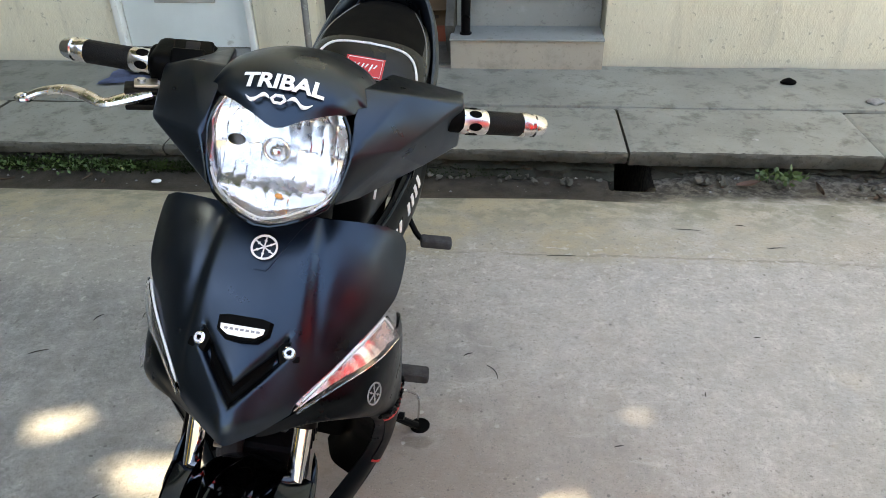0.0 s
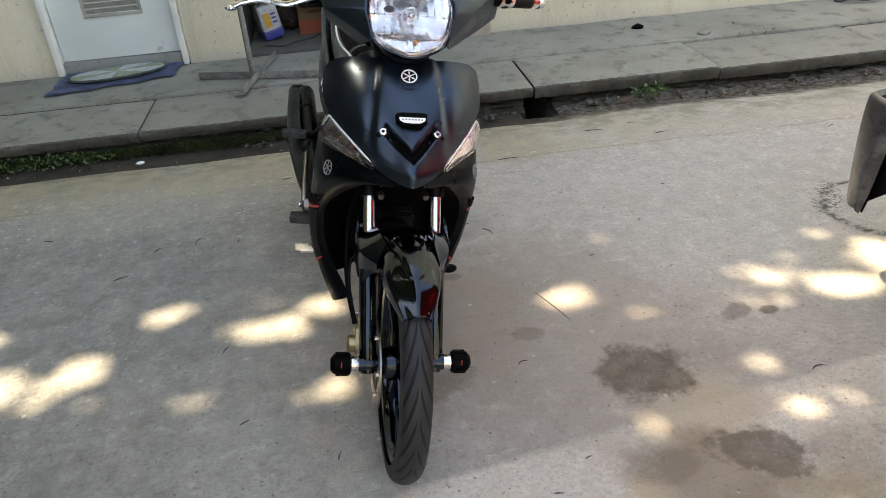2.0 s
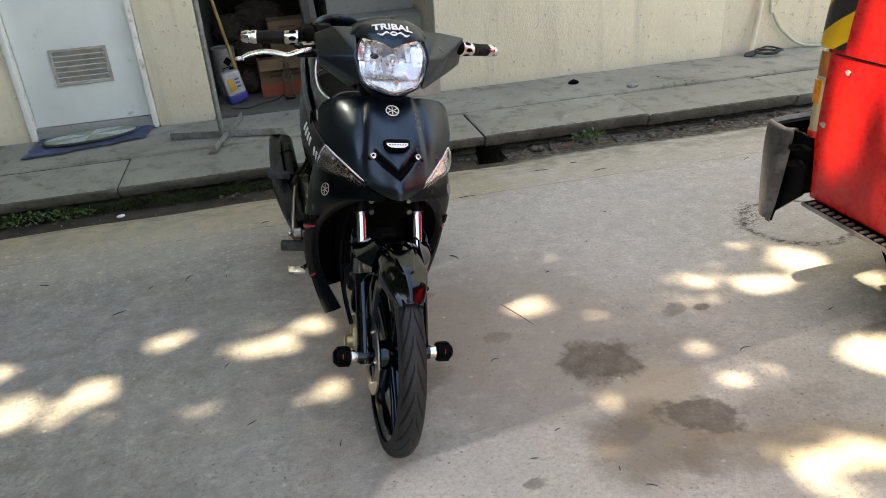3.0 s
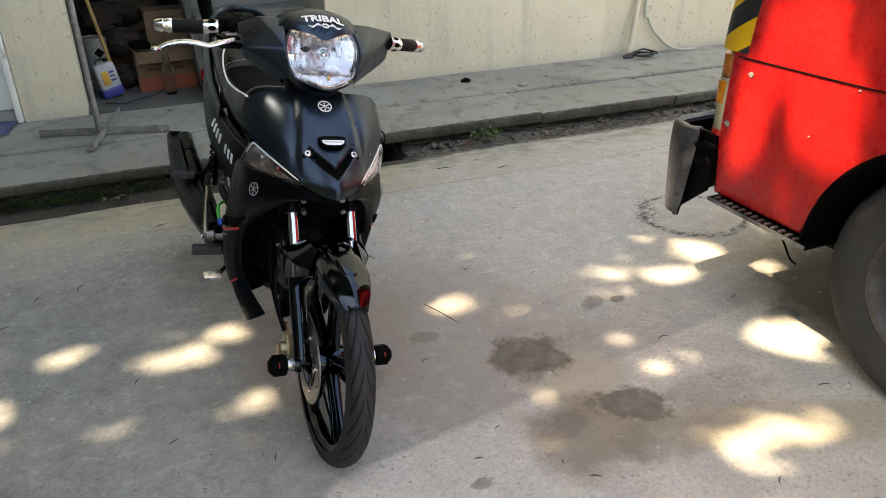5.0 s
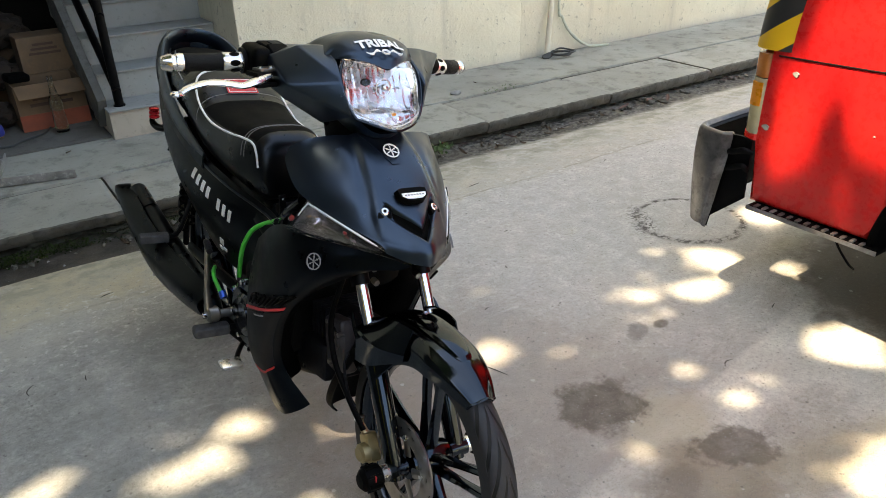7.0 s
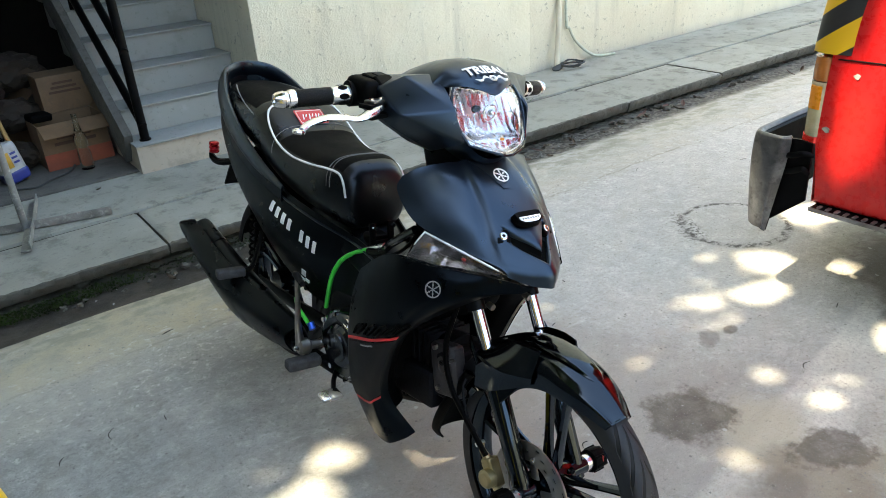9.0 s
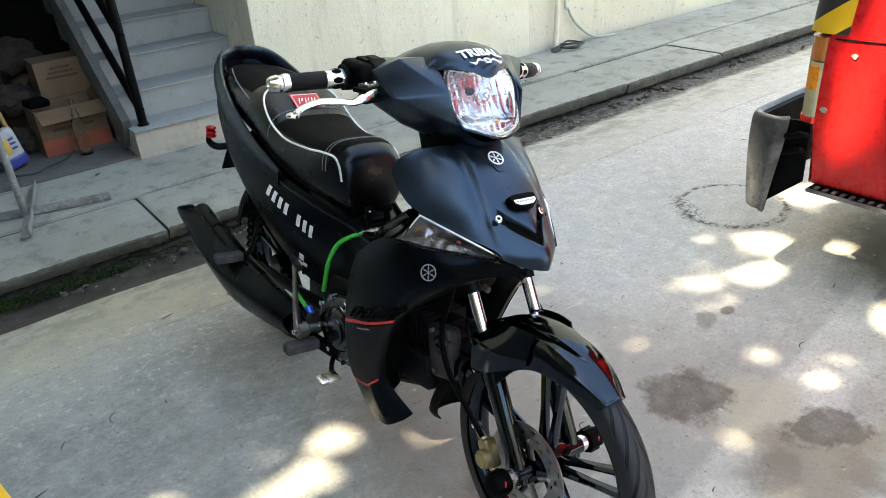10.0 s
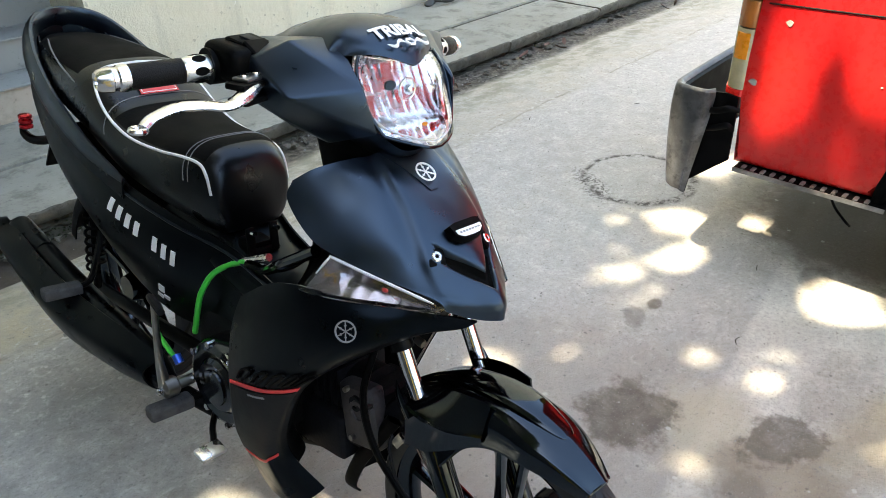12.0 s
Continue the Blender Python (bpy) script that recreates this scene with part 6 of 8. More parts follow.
        v.co = q + nz * (lift + drop + 0.0015)
    part("lettering", bm, M_WHITE, visor, "white word TRIBAL")
    for s in (-1, 1):
        bm = bmesh.new()
        pts = []
        for k in range(9):
            f = k / 8
            yy = s * (0.012 + 0.032 * f)
            q = c + ux * yy + vy * (-0.028 + 0.005 * math.sin(f * 7)) + nz * (0.0015 - 2.6 * yy * yy)
            pts.append(tuple(q))
        add_sweep(bm, pts, [0.001, 0.0022, 0.003, 0.0022, 0.002, 0.003, 0.0024, 0.0015, 0.0006], 6, steps=2)
        part("scroll", bm, M_WHITE, visor, "white scroll mark")
    bm = bmesh.new()
    pts = [tuple(c + ux * (0.009 * math.cos(a)) + vy * (-0.028 + 0.007 * math.sin(a)) + nz * 0.001) for a in np.linspace(0, 2 * math.pi, 7)]
    add_sweep(bm, pts, 0.0022, 6)
    part("scroll", bm, M_WHITE, visor, "white scroll mark")

    # headlamp
    def lamp_net(push):
        rows = []
        for zc, ze, hw, xc, xe in ((1.040, 1.048, 0.080, -0.440, -0.472), (1.022, 1.030, 0.091, -0.424, -0.463), (0.995, 1.005, 0.096, -0.404, -0.449), (0.958, 0.973, 0.091, -0.387, -0.433), (0.938, 0.954, 0.085, -0.376, -0.422), (0.919, 0.938, 0.076, -0.373, -0.412)):
            row = []
            for f in (0.0, 0.45, 0.82, 1.0):
                row.append((xc + (xe - xc) * f ** 2.2 - push, hw * f, zc + (ze - zc) * f ** 1.3))
            rows.append(row)
        return rows
    lens_skin = Skin(lamp_net(0.0), 5, 5, mirror=True)
    lens = part("headlamp", lens_skin.mesh(0.003), M_LENS, bike, "clear headlamp lens", 60)
    lens.visible_shadow = False
    rs = Skin(lamp_net(0.010), 18, 18, mirror=True)
    g = rs.grid
    for i in range(g.shape[0]):
        for j in range(g.shape[1]):
            u, v = i / (g.shape[0] - 1), j / (g.shape[1] - 1)
            e = min(1.0, min(u, 1 - u, v, 1 - v) / 0.06)
            yy, zz = g[i, j, 1], g[i, j, 2]
            ry, rz = yy / 0.098, (zz - 0.99) / 0.085
            bowl = 0.052 * max(0.0, 1 - ry * ry - 0.8 * rz * rz)
            shelf = 0.012 / (1 + math.exp(min(50.0, max(-50.0, (zz - 0.948) / 0.002))))
            # pillow facets in columns and rows, each with its own tilt
            ci, cj = math.floor(yy / 0.0165 + 0.5), math.floor((zz - 0.99) / 0.040)
            fy, fz = yy / 0.0165 - ci, (zz - 0.99) / 0.040 - cj - 0.5
            tilt_y = math.sin(ci * 12.9 + cj * 7.3)
            tilt_z = math.sin(ci * 5.1 + cj * 17.7 + 1.0)
            facet = 0.0018 * fy * tilt_y + 0.0036 * fz * tilt_z + 0.0026 * fy * fy + 0.004 * fz * fz
            g[i, j, 0] += e * (shelf - bowl - 0.006 + facet)
            g[i, j, 1] *= 0.985
    part("lamp_reflector", rs.mesh(0.003), M_REFLECT, lens, "faceted chrome reflector", 35)
    bm = bmesh.new()
    bmesh.ops.create_uvsphere(bm, u_segments=16, v_segments=10, radius=0.0085, matrix=Matrix.Translation((-0.440, 0, 0.995)))
    part("lamp_bulb", bm, M_CHROME, lens, "capped bulb")
    bm = bmesh.new()
    add_sweep(bm, [(-0.444, 0.017 * math.cos(a), 0.995 + 0.017 * math.sin(a)) for a in np.linspace(0, 2 * math.pi, 20)], 0.0022, 8)
    part("bulb_ring", bm, M_REFLECT, lens, "bright metal ring round the bulb")
    bm = bmesh.new()
    add_lathe(bm, [(0.0, 0.010), (0.004, 0.0095), (0.005, 0.001)], 18, pose(-0.434, -0.050, 1.008, 0, 82) @ Matrix.Diagonal((0.75, 1.15, 1, 1)))
    part("lamp_cap", bm, M_BLACK, lens, "dark oval cap")
    bm = bmesh.new()
    bmesh.ops.create_uvsphere(bm, u_segments=12, v_segments=8, radius=0.0036, matrix=pose(-0.412, 0.012, 0.945) @ Matrix.Diagonal((1, 1.6, 1, 1)))
    part("position_bulb", bm, M_ORANGE, lens, "amber bulb")
    # pale rib moulded along the foot of the lens, and its clear rim
    bm = bmesh.new()
    add_sweep(bm, [lens_skin.at(0.68, 0.03, -0.004), lens_skin.at(0.84, 0.10, -0.004), *[lens_skin.at(0.90 - 0.06 * abs(v - 0.5) * 2, v, -0.004) for v in np.linspace(0.2, 0.8, 9)], lens_skin.at(0.84, 0.90, -0.004), lens_skin.at(0.68, 0.97, -0.004)], 0.0016, 6, steps=2)
    part("lens_rib", bm, M_WHITE, lens, "pale moulded rib")
    bm = bmesh.new()
    rim = [lens_skin.at(u, 0.0, 0.001) for u in np.linspace(0.02, 1, 10)] + [lens_skin.at(1.0, v, 0.001) for v in np.linspace(0.08, 0.92, 10)] + [lens_skin.at(u, 1.0, 0.001) for u in np.linspace(1, 0.02, 10)]
    add_sweep(bm, rim, 0.0028, 8)
    part("lamp_bezel", bm, M_GLOSS, lens, "black bezel")
    # arms, housings, grips
    for s in (-1, 1):
        verts = [(-0.535, 0.094, 1.066), (-0.548, 0.152, 1.064), (-0.434, 0.101, 1.008), (-0.414, 0.084, 0.940), (-0.592, 0.238, 1.046), (-0.622, 0.240, 0.962), (-0.575, 0.196, 0.945),
                 (-0.50, 0.105, 0.908), (-0.505, 0.158, 0.992), (-0.476, 0.093, 1.046), (-0.655, 0.12, 1.050), (-0.655, 0.236, 1.040), (-0.66, 0.236, 0.970), (-0.60, 0.10, 0.91)]
        if s < 0:
            # the brake side ends short of the lever, with its switch box standing clear
            verts[4:7] = [(-0.570, 0.200, 1.036), (-0.590, 0.200, 0.985), (-0.535, 0.186, 0.957)]
            verts[8] = (-0.496, 0.192, 0.990)
            verts[11:13] = [(-0.650, 0.198, 1.036), (-0.655, 0.198, 0.985)]
        faces = [(0, 1, 2, 9), (1, 4, 8, 2), (2, 8, 3), (4, 5, 6, 8), (8, 6, 7, 3), (0, 10, 11, 4, 1), (4, 11, 12, 5), (5, 12, 13, 7, 6), (10, 13, 12, 11), (0, 9, 2, 3, 7, 13, 10)]
        bm = bmesh.new()
        vs = [bm.verts.new((x, s * y, z)) for x, y, z in verts]
        for f in faces:
            bm.faces.new([vs[k] for k in f])
        bmesh.ops.recalc_face_normals(bm, faces=bm.faces)
        bmesh.ops.bevel(bm, geom=list(bm.edges), offset=0.005, segments=3, profile=0.5, affect="EDGES")
        part("cowl_arm", bm, M_MATTE, cowl, "matte black angular cowl arm", 30)
        bm = bmesh.new()
        add_box(bm, (0.078, 0.092, 0.054), pose(-0.616 if s < 0 else -0.640, s * 0.186, 1.024 if s < 0 else 1.004, 0, 6, -s * 6), 0.020, 4)
        add_box(bm, (0.050, 0.050, 0.020), pose(-0.585 if s < 0 else -0.645, s * 0.170, 1.036 if s < 0 else 1.010, 0, 34, -s * 14), 0.007, 3)
        add_box(bm, (0.052, 0.058, 0.014), pose(-0.612 if s < 0 else -0.645, s * 0.172, 1.047 if s < 0 else 1.022, 0, 10, -s * 14), 0.006, 3)
        add_rod(bm, (-0.628 if s < 0 else -0.600, s * 0.215, 1.016), (-0.630 if s < 0 else -0.608, s * 0.236, 1.015), 0.027 if s < 0 else 0.021, 18)
        box = part("switch_box", bm, M_PLASTIC, bike, "black switch housing")
        bm = bmesh.new()
        add_box(bm, (0.026, 0.020, 0.004), pose(-0.612, s * 0.172, 1.055 if s < 0 else 1.030, 0, 10, -s * 14), 0.0015)
        part("switch", bm, M_INSERT, box)
        a = Vector((-0.628, -0.230, 1.014) if s < 0 else (-0.606, 0.234, 1.012))
        b = Vector((-0.655, -0.392, 1.003) if s < 0 else (-0.666, 0.370, 1.002))
        d = (b - a)
        L = d.length
        bm = bmesh.new()
        add_lathe(bm, [(0.0, 0.0185), (0.004, 0.0195), (0.040, 0.0195), (0.044, 0.0180)], 24, along(a, b))
        collar = part("grip_collar", bm, M_ALLOY, bike, "polished alloy grip collar with oval holes")
        for k in range(6):
            ang = 2 * math.pi * k / 6
            bm = bmesh.new()
            add_lathe(bm, [(0.0, 0.0065), (0.0012, 0.006), (0.0012, 0.0005)], 12, along(a, b) @ pose(0.019 * math.cos(ang), 0.019 * math.sin(ang), 0.021, 0, 0, math.degrees(ang)) @ pose(0, 0, 0, 0, 90) @ Matrix.Diagonal((1.7, 1.0, 1, 1)))
            part("collar_hole", bm, M_BLACK, collar)
        bm = bmesh.new()
        add_lathe(bm, [(0.044, 0.0172), (0.046, 0.0182), (L - 0.046, 0.0182), (L - 0.044, 0.0172)], 24, along(a, b))
        part("grip", bm, M_GRIP, bike, "knurled black rubber grip")
        bm = bmesh.new()
        add_lathe(bm, [(L - 0.044, 0.0185), (L - 0.038, 0.0195), (L - 0.030, 0.0185), (L - 0.028, 0.0165), (L - 0.022, 0.0165), (L - 0.020, 0.0185), (L - 0.004, 0.0150), (L, 0.0120), (L - 0.002, 0.0105), (L - 0.012, 0.0095), (L - 0.012, 0.0005)], 24, along(a, b))
        part("bar_end", bm, M_ALLOY, bike, "polished alloy bar end")
    # brake lever on the right
    bm = bmesh.new()
    add_sweep(bm, [(-0.548, -0.212, 1.000), (-0.530, -0.240, 0.993), (-0.522, -0.272, 0.984), (-0.532, -0.300, 0.986), (-0.544, -0.335, 0.985), (-0.545, -0.370, 0.976), (-0.538, -0.390, 0.967)], [0.013, 0.0135, 0.0100, 0.0105, 0.0105, 0.0095, 0.0080], 10, flat=(1.0, 0.62), steps=5)
    add_sweep(bm, [(-0.538 + 0.010 * math.cos(a), -0.396 + 0.009 * math.sin(a), 0.964) for a in np.linspace(0, 2 * math.pi, 14)], 0.0045, 8, caps=False)
    lever = part("brake_lever", bm, M_ALLOY, bike, "polished alloy brake lever with a curled tip")
    bm = bmesh.new()
    add_box(bm, (0.034, 0.074, 0.010), pose(-0.556, -0.214, 1.003, 0, 0, 22), 0.004)
    add_box(bm, (0.034, 0.080, 0.010), pose(-0.554, -0.210, 0.982, 0, 0, 22), 0.004)
    part("lever_perch", bm, M_DARK, lever, "black lever perch")
    bm = bmesh.new()
    add_box(bm, (0.026, 0.046, 0.006), pose(-0.556, -0.214, 1.011, 0, 0, 22), 0.002)
    part("perch_plate", bm, M_STEEL, lever, "bright perch plate")
    for y, x in ((-0.200, -0.560), (-0.226, -0.552)):
        bm = bmesh.new()
        add_rod(bm, (x, y, 1.006), (x, y, 1.018), 0.006, 8)
        part("lever_screw", bm, M_CHROME, lever)
    bm = bmesh.new()
    add_sweep(bm, [(-0.59, -0.20, 0.985), (-0.55, -0.16, 0.968), (-0.53, -0.12, 0.945), (-0.53, -0.08, 0.90)], 0.0055, 8, steps=5)
    part("brake_cable", bm, M_PLASTIC, bike, "black cable")
    # neck between the cowl and the nose
    bm = bmesh.new()
    add_sweep(bm, [(-0.545, 0, 0.925), (-0.545, 0, 0.88), (-0.535, 0, 0.845), (-0.52, 0, 0.80)], [0.098, 0.082, 0.080, 0.085], 20, flat=(0.82, 0.95), steps=3, up=(1, 0, 0))
    part("neck_cover", bm, M_PLASTIC, bike, "black neck cover")


def seat_profile():
    #        x       top   half   foot
    rows = [(-0.848, 0.690, 0.060, 0.628), (-0.855, 0.742, 0.083, 0.610), (-0.874, 0.778, 0.094, 0.598), (-0.915, 0.795, 0.107, 0.596), (-0.98, 0.790, 0.122, 0.605),
            (-1.08, 0.788, 0.134, 0.620), (-1.17, 0.802, 0.142, 0.640), (-1.25, 0.845, 0.145, 0.665), (-1.32, 0.876, 0.146, 0.69), (-1.42, 0.884, 0.144, 0.72),
            (-1.52, 0.888, 0.130, 0.75), (-1.61, 0.890, 0.104, 0.78), (-1.672, 0.884, 0.066, 0.80)]
    return curve_points(np.array([(r[0], r[1], r[2]) for r in rows]), 5), curve_points(np.array([(r[0], r[3], 0.0) for r in rows]), 5)


def seat_point(x, a, lift=0.0):
    """A point of the seat's skin; a is the angle from straight up, in degrees, to the bike's left."""
    top, foot = seat_profile_cache
    t = np.interp(-x, -top[:, 0], top[:, 1])
    h = np.interp(-x, -top[:, 0], top[:, 2])
    f = np.interp(-x, -top[:, 0], foot[:, 1])
    r = math.radians(a)
    s, c = math.sin(r), math.cos(r)
    hh = (t - f)
    y = (h + lift) * math.copysign(abs(s) ** 0.62, s)
    z = f + (hh + lift) * (0.55 + 0.45 * math.copysign(abs(c) ** 0.75, c)) if c >= 0 else f + hh * 0.55 * (1 + c)
    return (x, y, z)


seat_profile_cache = seat_profile()


def seat(bike):
    xs = seat_profile_cache[0][:, 0]
    bm = bmesh.new()
    angles = np.linspace(-150, 150, 41)
    rings = [[bm.verts.new(seat_point(float(x), float(a))) for a in angles] for x in xs]
    for p, q in zip(rings, rings[1:]):
        for k in range(len(angles) - 1):
            f = bm.faces.new((p[k], p[k + 1], q[k + 1], q[k]))
            mid = (angles[k] + angles[k + 1]) / 2
            x = (p[k].co.x + q[k].co.x) / 2
            inside = (-1.19 < x < -0.90 and abs(mid) < 52) or (x < -1.33 and abs(mid) < 50)
            f.material_index = 1 if inside else 0
        bm.faces.new((p[0], q[0], q[-1], p[-1]))
    bm.faces.new(rings[0])
    bm.faces.new(rings[-1])
    s = part("seat", bm, [M_SEAT, M_SEAT_TOP], bike, "black leatherette two-level seat with white piping", 70)
    for k in (-1, 1):
        bm = bmesh.new()
        path = [(-0.870, 88), (-0.882, 70), (-0.905, 59), (-0.955, 56), (-1.02, 58), (-1.12, 60), (-1.20, 58), (-1.26, 50), (-1.295, 36), (-1.308, 18), (-1.312, 0)]
        add_sweep(bm, [seat_point(x, k * a, 0.001) for x, a in path], 0.0032, 8, steps=5)
        part("piping", bm, M_PIPING, s, "white piping")
        for off in (0.0, 0.011):
            bm = bmesh.new()
            add_sweep(bm, [seat_point(-1.33 - off - 0.26 * f, k * (66 - 30 * f), 0.0005) for f in np.linspace(0, 1, 10)], 0.0012, 5)
            part("seam", bm, M_THREAD, s, "grey stitched seam")
    for x in (-0.925, -0.937, -1.20):
        bm = bmesh.new()
        add_sweep(bm, [seat_point(x - 0.012 * math.cos(math.radians(a)), a, 0.0005) for a in np.linspace(-86, 86, 24)], 0.0013, 5)
        part("seam", bm, M_THREAD, s, "grey stitched seam")
    # red label with white bars
    bm = bmesh.new()
    us, vs = np.linspace(-1.212, -1.266, 6), np.linspace(-0.046, 0.046, 9)

    def on_top(x, y, lift):
        h = np.interp(-x, -seat_profile_cache[0][:, 0], seat_profile_cache[0][:, 2])
        a = math.degrees(math.asin(max(-1, min(1, abs(y) / h)) ** (1 / 0.62))) * (1 if y > 0 else -1)
        p = seat_point(x, a)
        return (p[0] + lift * 0.6, p[1], p[2] + lift * 0.8)
    net = [[bm.verts.new(on_top(float(x), float(y), 0.004)) for y in vs] for x in us]
    for a, b in zip(net, net[1:]):
        for k in range(len(vs) - 1):
            bm.faces.new((a[k], a[k + 1], b[k + 1], b[k]))
    label = part("label", bm, M_RED, s, "red maker's label with white bars")
    bm = bmesh.new()
    ring = [on_top(x, y, 0.0048) for x, y in ((-1.216, -0.041), (-1.216, 0.041), (-1.262, 0.041), (-1.262, -0.041), (-1.216, -0.041))]
    add_sweep(bm, ring, 0.0011, 5)
    for y in np.linspace(-0.026, 0.026, 6):
        add_sweep(bm, [on_top(-1.232 - 0.004 * math.sin(y * 300), float(y) - 0.003, 0.005), on_top(-1.246, float(y) + 0.003, 0.005)], 0.002, 5)
    part("label_mark", bm, M_WHITE, label)


def rear_body(bike):
    for s in (-1, 1):
        net = [
            [(-0.700, 0.070, 0.565), (-0.700, 0.082, 0.525), (-0.715, 0.084, 0.455), (-0.755, 0.080, 0.360)],
            [(-0.830, 0.078, 0.600), (-0.845, 0.094, 0.550), (-0.872, 0.100, 0.470), (-0.920, 0.092, 0.365)],
            [(-0.985, 0.118, 0.632), (-0.995, 0.142, 0.575), (-1.012, 0.142, 0.495), (-1.060, 0.118, 0.385)],
            [(-1.170, 0.140, 0.668), (-1.180, 0.172, 0.615), (-1.200, 0.176, 0.545), (-1.235, 0.140, 0.470)],
            [(-1.370, 0.140, 0.735), (-1.390, 0.168, 0.680), (-1.405, 0.168, 0.630), (-1.415, 0.138, 0.575)],
            [(-1.530, 0.120, 0.815), (-1.560, 0.140, 0.765), (-1.570, 0.138, 0.72), (-1.550, 0.11, 0.665)],
            [(-1.640, 0.085, 0.885), (-1.690, 0.095, 0.835), (-1.700, 0.092, 0.78), (-1.670, 0.075, 0.73)],
        ]
        skin = Skin([row[::-1] for row in net], 6, 6)
        bm = skin.mesh(0.004)
        if s < 0:
            flip_y(bm)
        side = part("side_panel", bm, M_SATIN, bike, "satin black side panel with white bars", 50)
        for k in range(8):
            if k == 4:
                continue
            f = (k + 0.5) / 8
            u, v = 0.487 - 0.205 * f, 0.70 - 0.17 * f
            bm = skin.mesh(0.002, u0=u - 0.0062, u1=u + 0.0062, v0=v - 0.075, v1=v + 0.075, nu=3, nv=6, lift=0.0022)
            if s < 0:
                flip_y(bm)
            part("name_bar", bm, M_WHITE, side, "white bar in place of a letter")
        bm = bmesh.new()
        add_sweep(bm, [skin.at(u, 0.90, 0.002) for u in np.linspace(0.02, 0.9, 24)], 0.0035, 6)
        if s < 0:
            flip_y(bm)
        part("panel_ridge", bm, M_MATTE, side)
        if s < 0:
            for u0, u1, v0, v1 in ((0.300, 0.318, 0.10, 0.13), (0.322, 0.340, 0.08, 0.11), (0.318, 0.336, 0.14, 0.20)):
                part("sticker_bar", flip_y(skin.mesh(0.002, u0=u0, u1=u1, v0=v0, v1=v1, nu=3, nv=3, lift=0.002)), M_WHITE, side, "small white sticker bar")
    # hoop round the back of the seat
    bm = bmesh.new()
    half = [(-1.12, 0.150, 0.668), (-1.28, 0.160, 0.715), (-1.45, 0.154, 0.785), (-1.59, 0.126, 0.850), (-1.675, 0.080, 0.898)]
    pts = [(x, -y, z) for x, y, z in half] + [(-1.705, 0, 0.912)] + [(x, y, z) for x, y, z in half[::-1]]
    add_sweep(bm, pts, [0.006, 0.014, 0.019, 0.022, 0.022, 0.022, 0.022, 0.022, 0.019, 0.014, 0.006], 14, flat=(0.72, 1.75), steps=5)
    part("tail_hoop", bm, M_MATTE, bike, "black hoop round the back of the seat")
    for s in (-1, 1):
        net = [[(x, y, z) for x, y, z in ((hx, hy * 0.99, hz - 0.080), (hx, hy, hz), (hx + 0.004, hy * 0.90, hz - 0.030), (hx + 0.006, hy * 0.74, hz - 0.110))] for hx, hy, hz in half + [(-1.705, 0.0, 0.912)]]
        bm = Skin([row[::-1] for row in net], 5, 4).mesh(0.004)
        if s < 0:
            flip_y(bm)
        part("seat_surround", bm, M_SATIN, bike, "black panel between the seat and the hoop")
    bm = bmesh.new()
    add_sweep(bm, [(-1.60, 0, 0.84), (-1.68, 0, 0.80), (-1.72, 0, 0.76)], [0.075, 0.08, 0.06], 16, flat=(1.1, 0.6), steps=3)
    tail = part("tail_cowl", bm, M_MATTE, bike)
    bm = bmesh.new()
    add_box(bm, (0.03, 0.11, 0.05), pose(-1.745, 0, 0.765, 0, 20), 0.012, 3)
    part("tail_lamp", bm, M_RED, tail, "red tail lamp")
    # red anodised plate bolts and black licence bracket
    net = [[(-1.60, 0, 0.66), (-1.60, 0.05, 0.66)], [(-1.70, 0, 0.60), (-1.70, 0.06, 0.60)], [(-1.775, 0, 0.50), (-1.775, 0.06, 0.50)]]
    part("rear_mudguard", Skin(net, 5, 4, mirror=True).mesh(0.006), M_PLASTIC, bike, "black plastic rear mudguard")
    bm = bmesh.new()
    add_sweep(bm, [(-1.60, -0.10, 0.63), (-1.66, -0.12, 0.615), (-1.70, -0.13, 0.625), (-1.705, -0.13, 0.65)], [0.012, 0.012, 0.011, 0.006], 8, steps=4)
    hook = part("tail_hook", bm, M_DARK, bike, "black hook with a red anodised nut")
    bm = bmesh.new()
    for k in range(3):
        add_lathe(bm, [(0.0, 0.012), (0.003, 0.017), (0.010, 0.017), (0.013, 0.012)], 16, pose(-1.685, -0.128, 0.652 + 0.013 * k - 0.01))
    part("red_nut", bm, M_RED_ALLOY, hook, "red anodised nut")
    # rear frame, shocks, swing arm
    for s in (-1, 1):
        bm = bmesh.new()
        add_rod(bm, (-1.335, s * 0.125, 0.60), (-1.375, s * 0.125, 0.30), 0.010, 10)
        shock = part("shock", bm, M_DARK, bike, "black rear shock absorber")
        bm = bmesh.new()
        coil = [(-1.338 - 0.030 * f + 0.022 * math.cos(f * 2 * math.pi * 9), s * 0.125 + 0.022 * math.sin(f * 2 * math.pi * 9), 0.575 - 0.22 * f) for f in np.linspace(0, 1, 110)]
        add_sweep(bm, coil, 0.004, 6)
        part("spring", bm, M_BLACK, shock)
        bm = bmesh.new()
        add_sweep(bm, [(-0.88, s * 0.085, 0.30), (-1.10, s * 0.09, 0.285), (-1.375, s * 0.095, 0.268), (-1.42, s * 0.095, 0.268)], [0.022, 0.021, 0.021, 0.018], 10, flat=(0.6, 1.0))
        part("swing_arm", bm, M_DARK, bike)
    bm = bmesh.new()
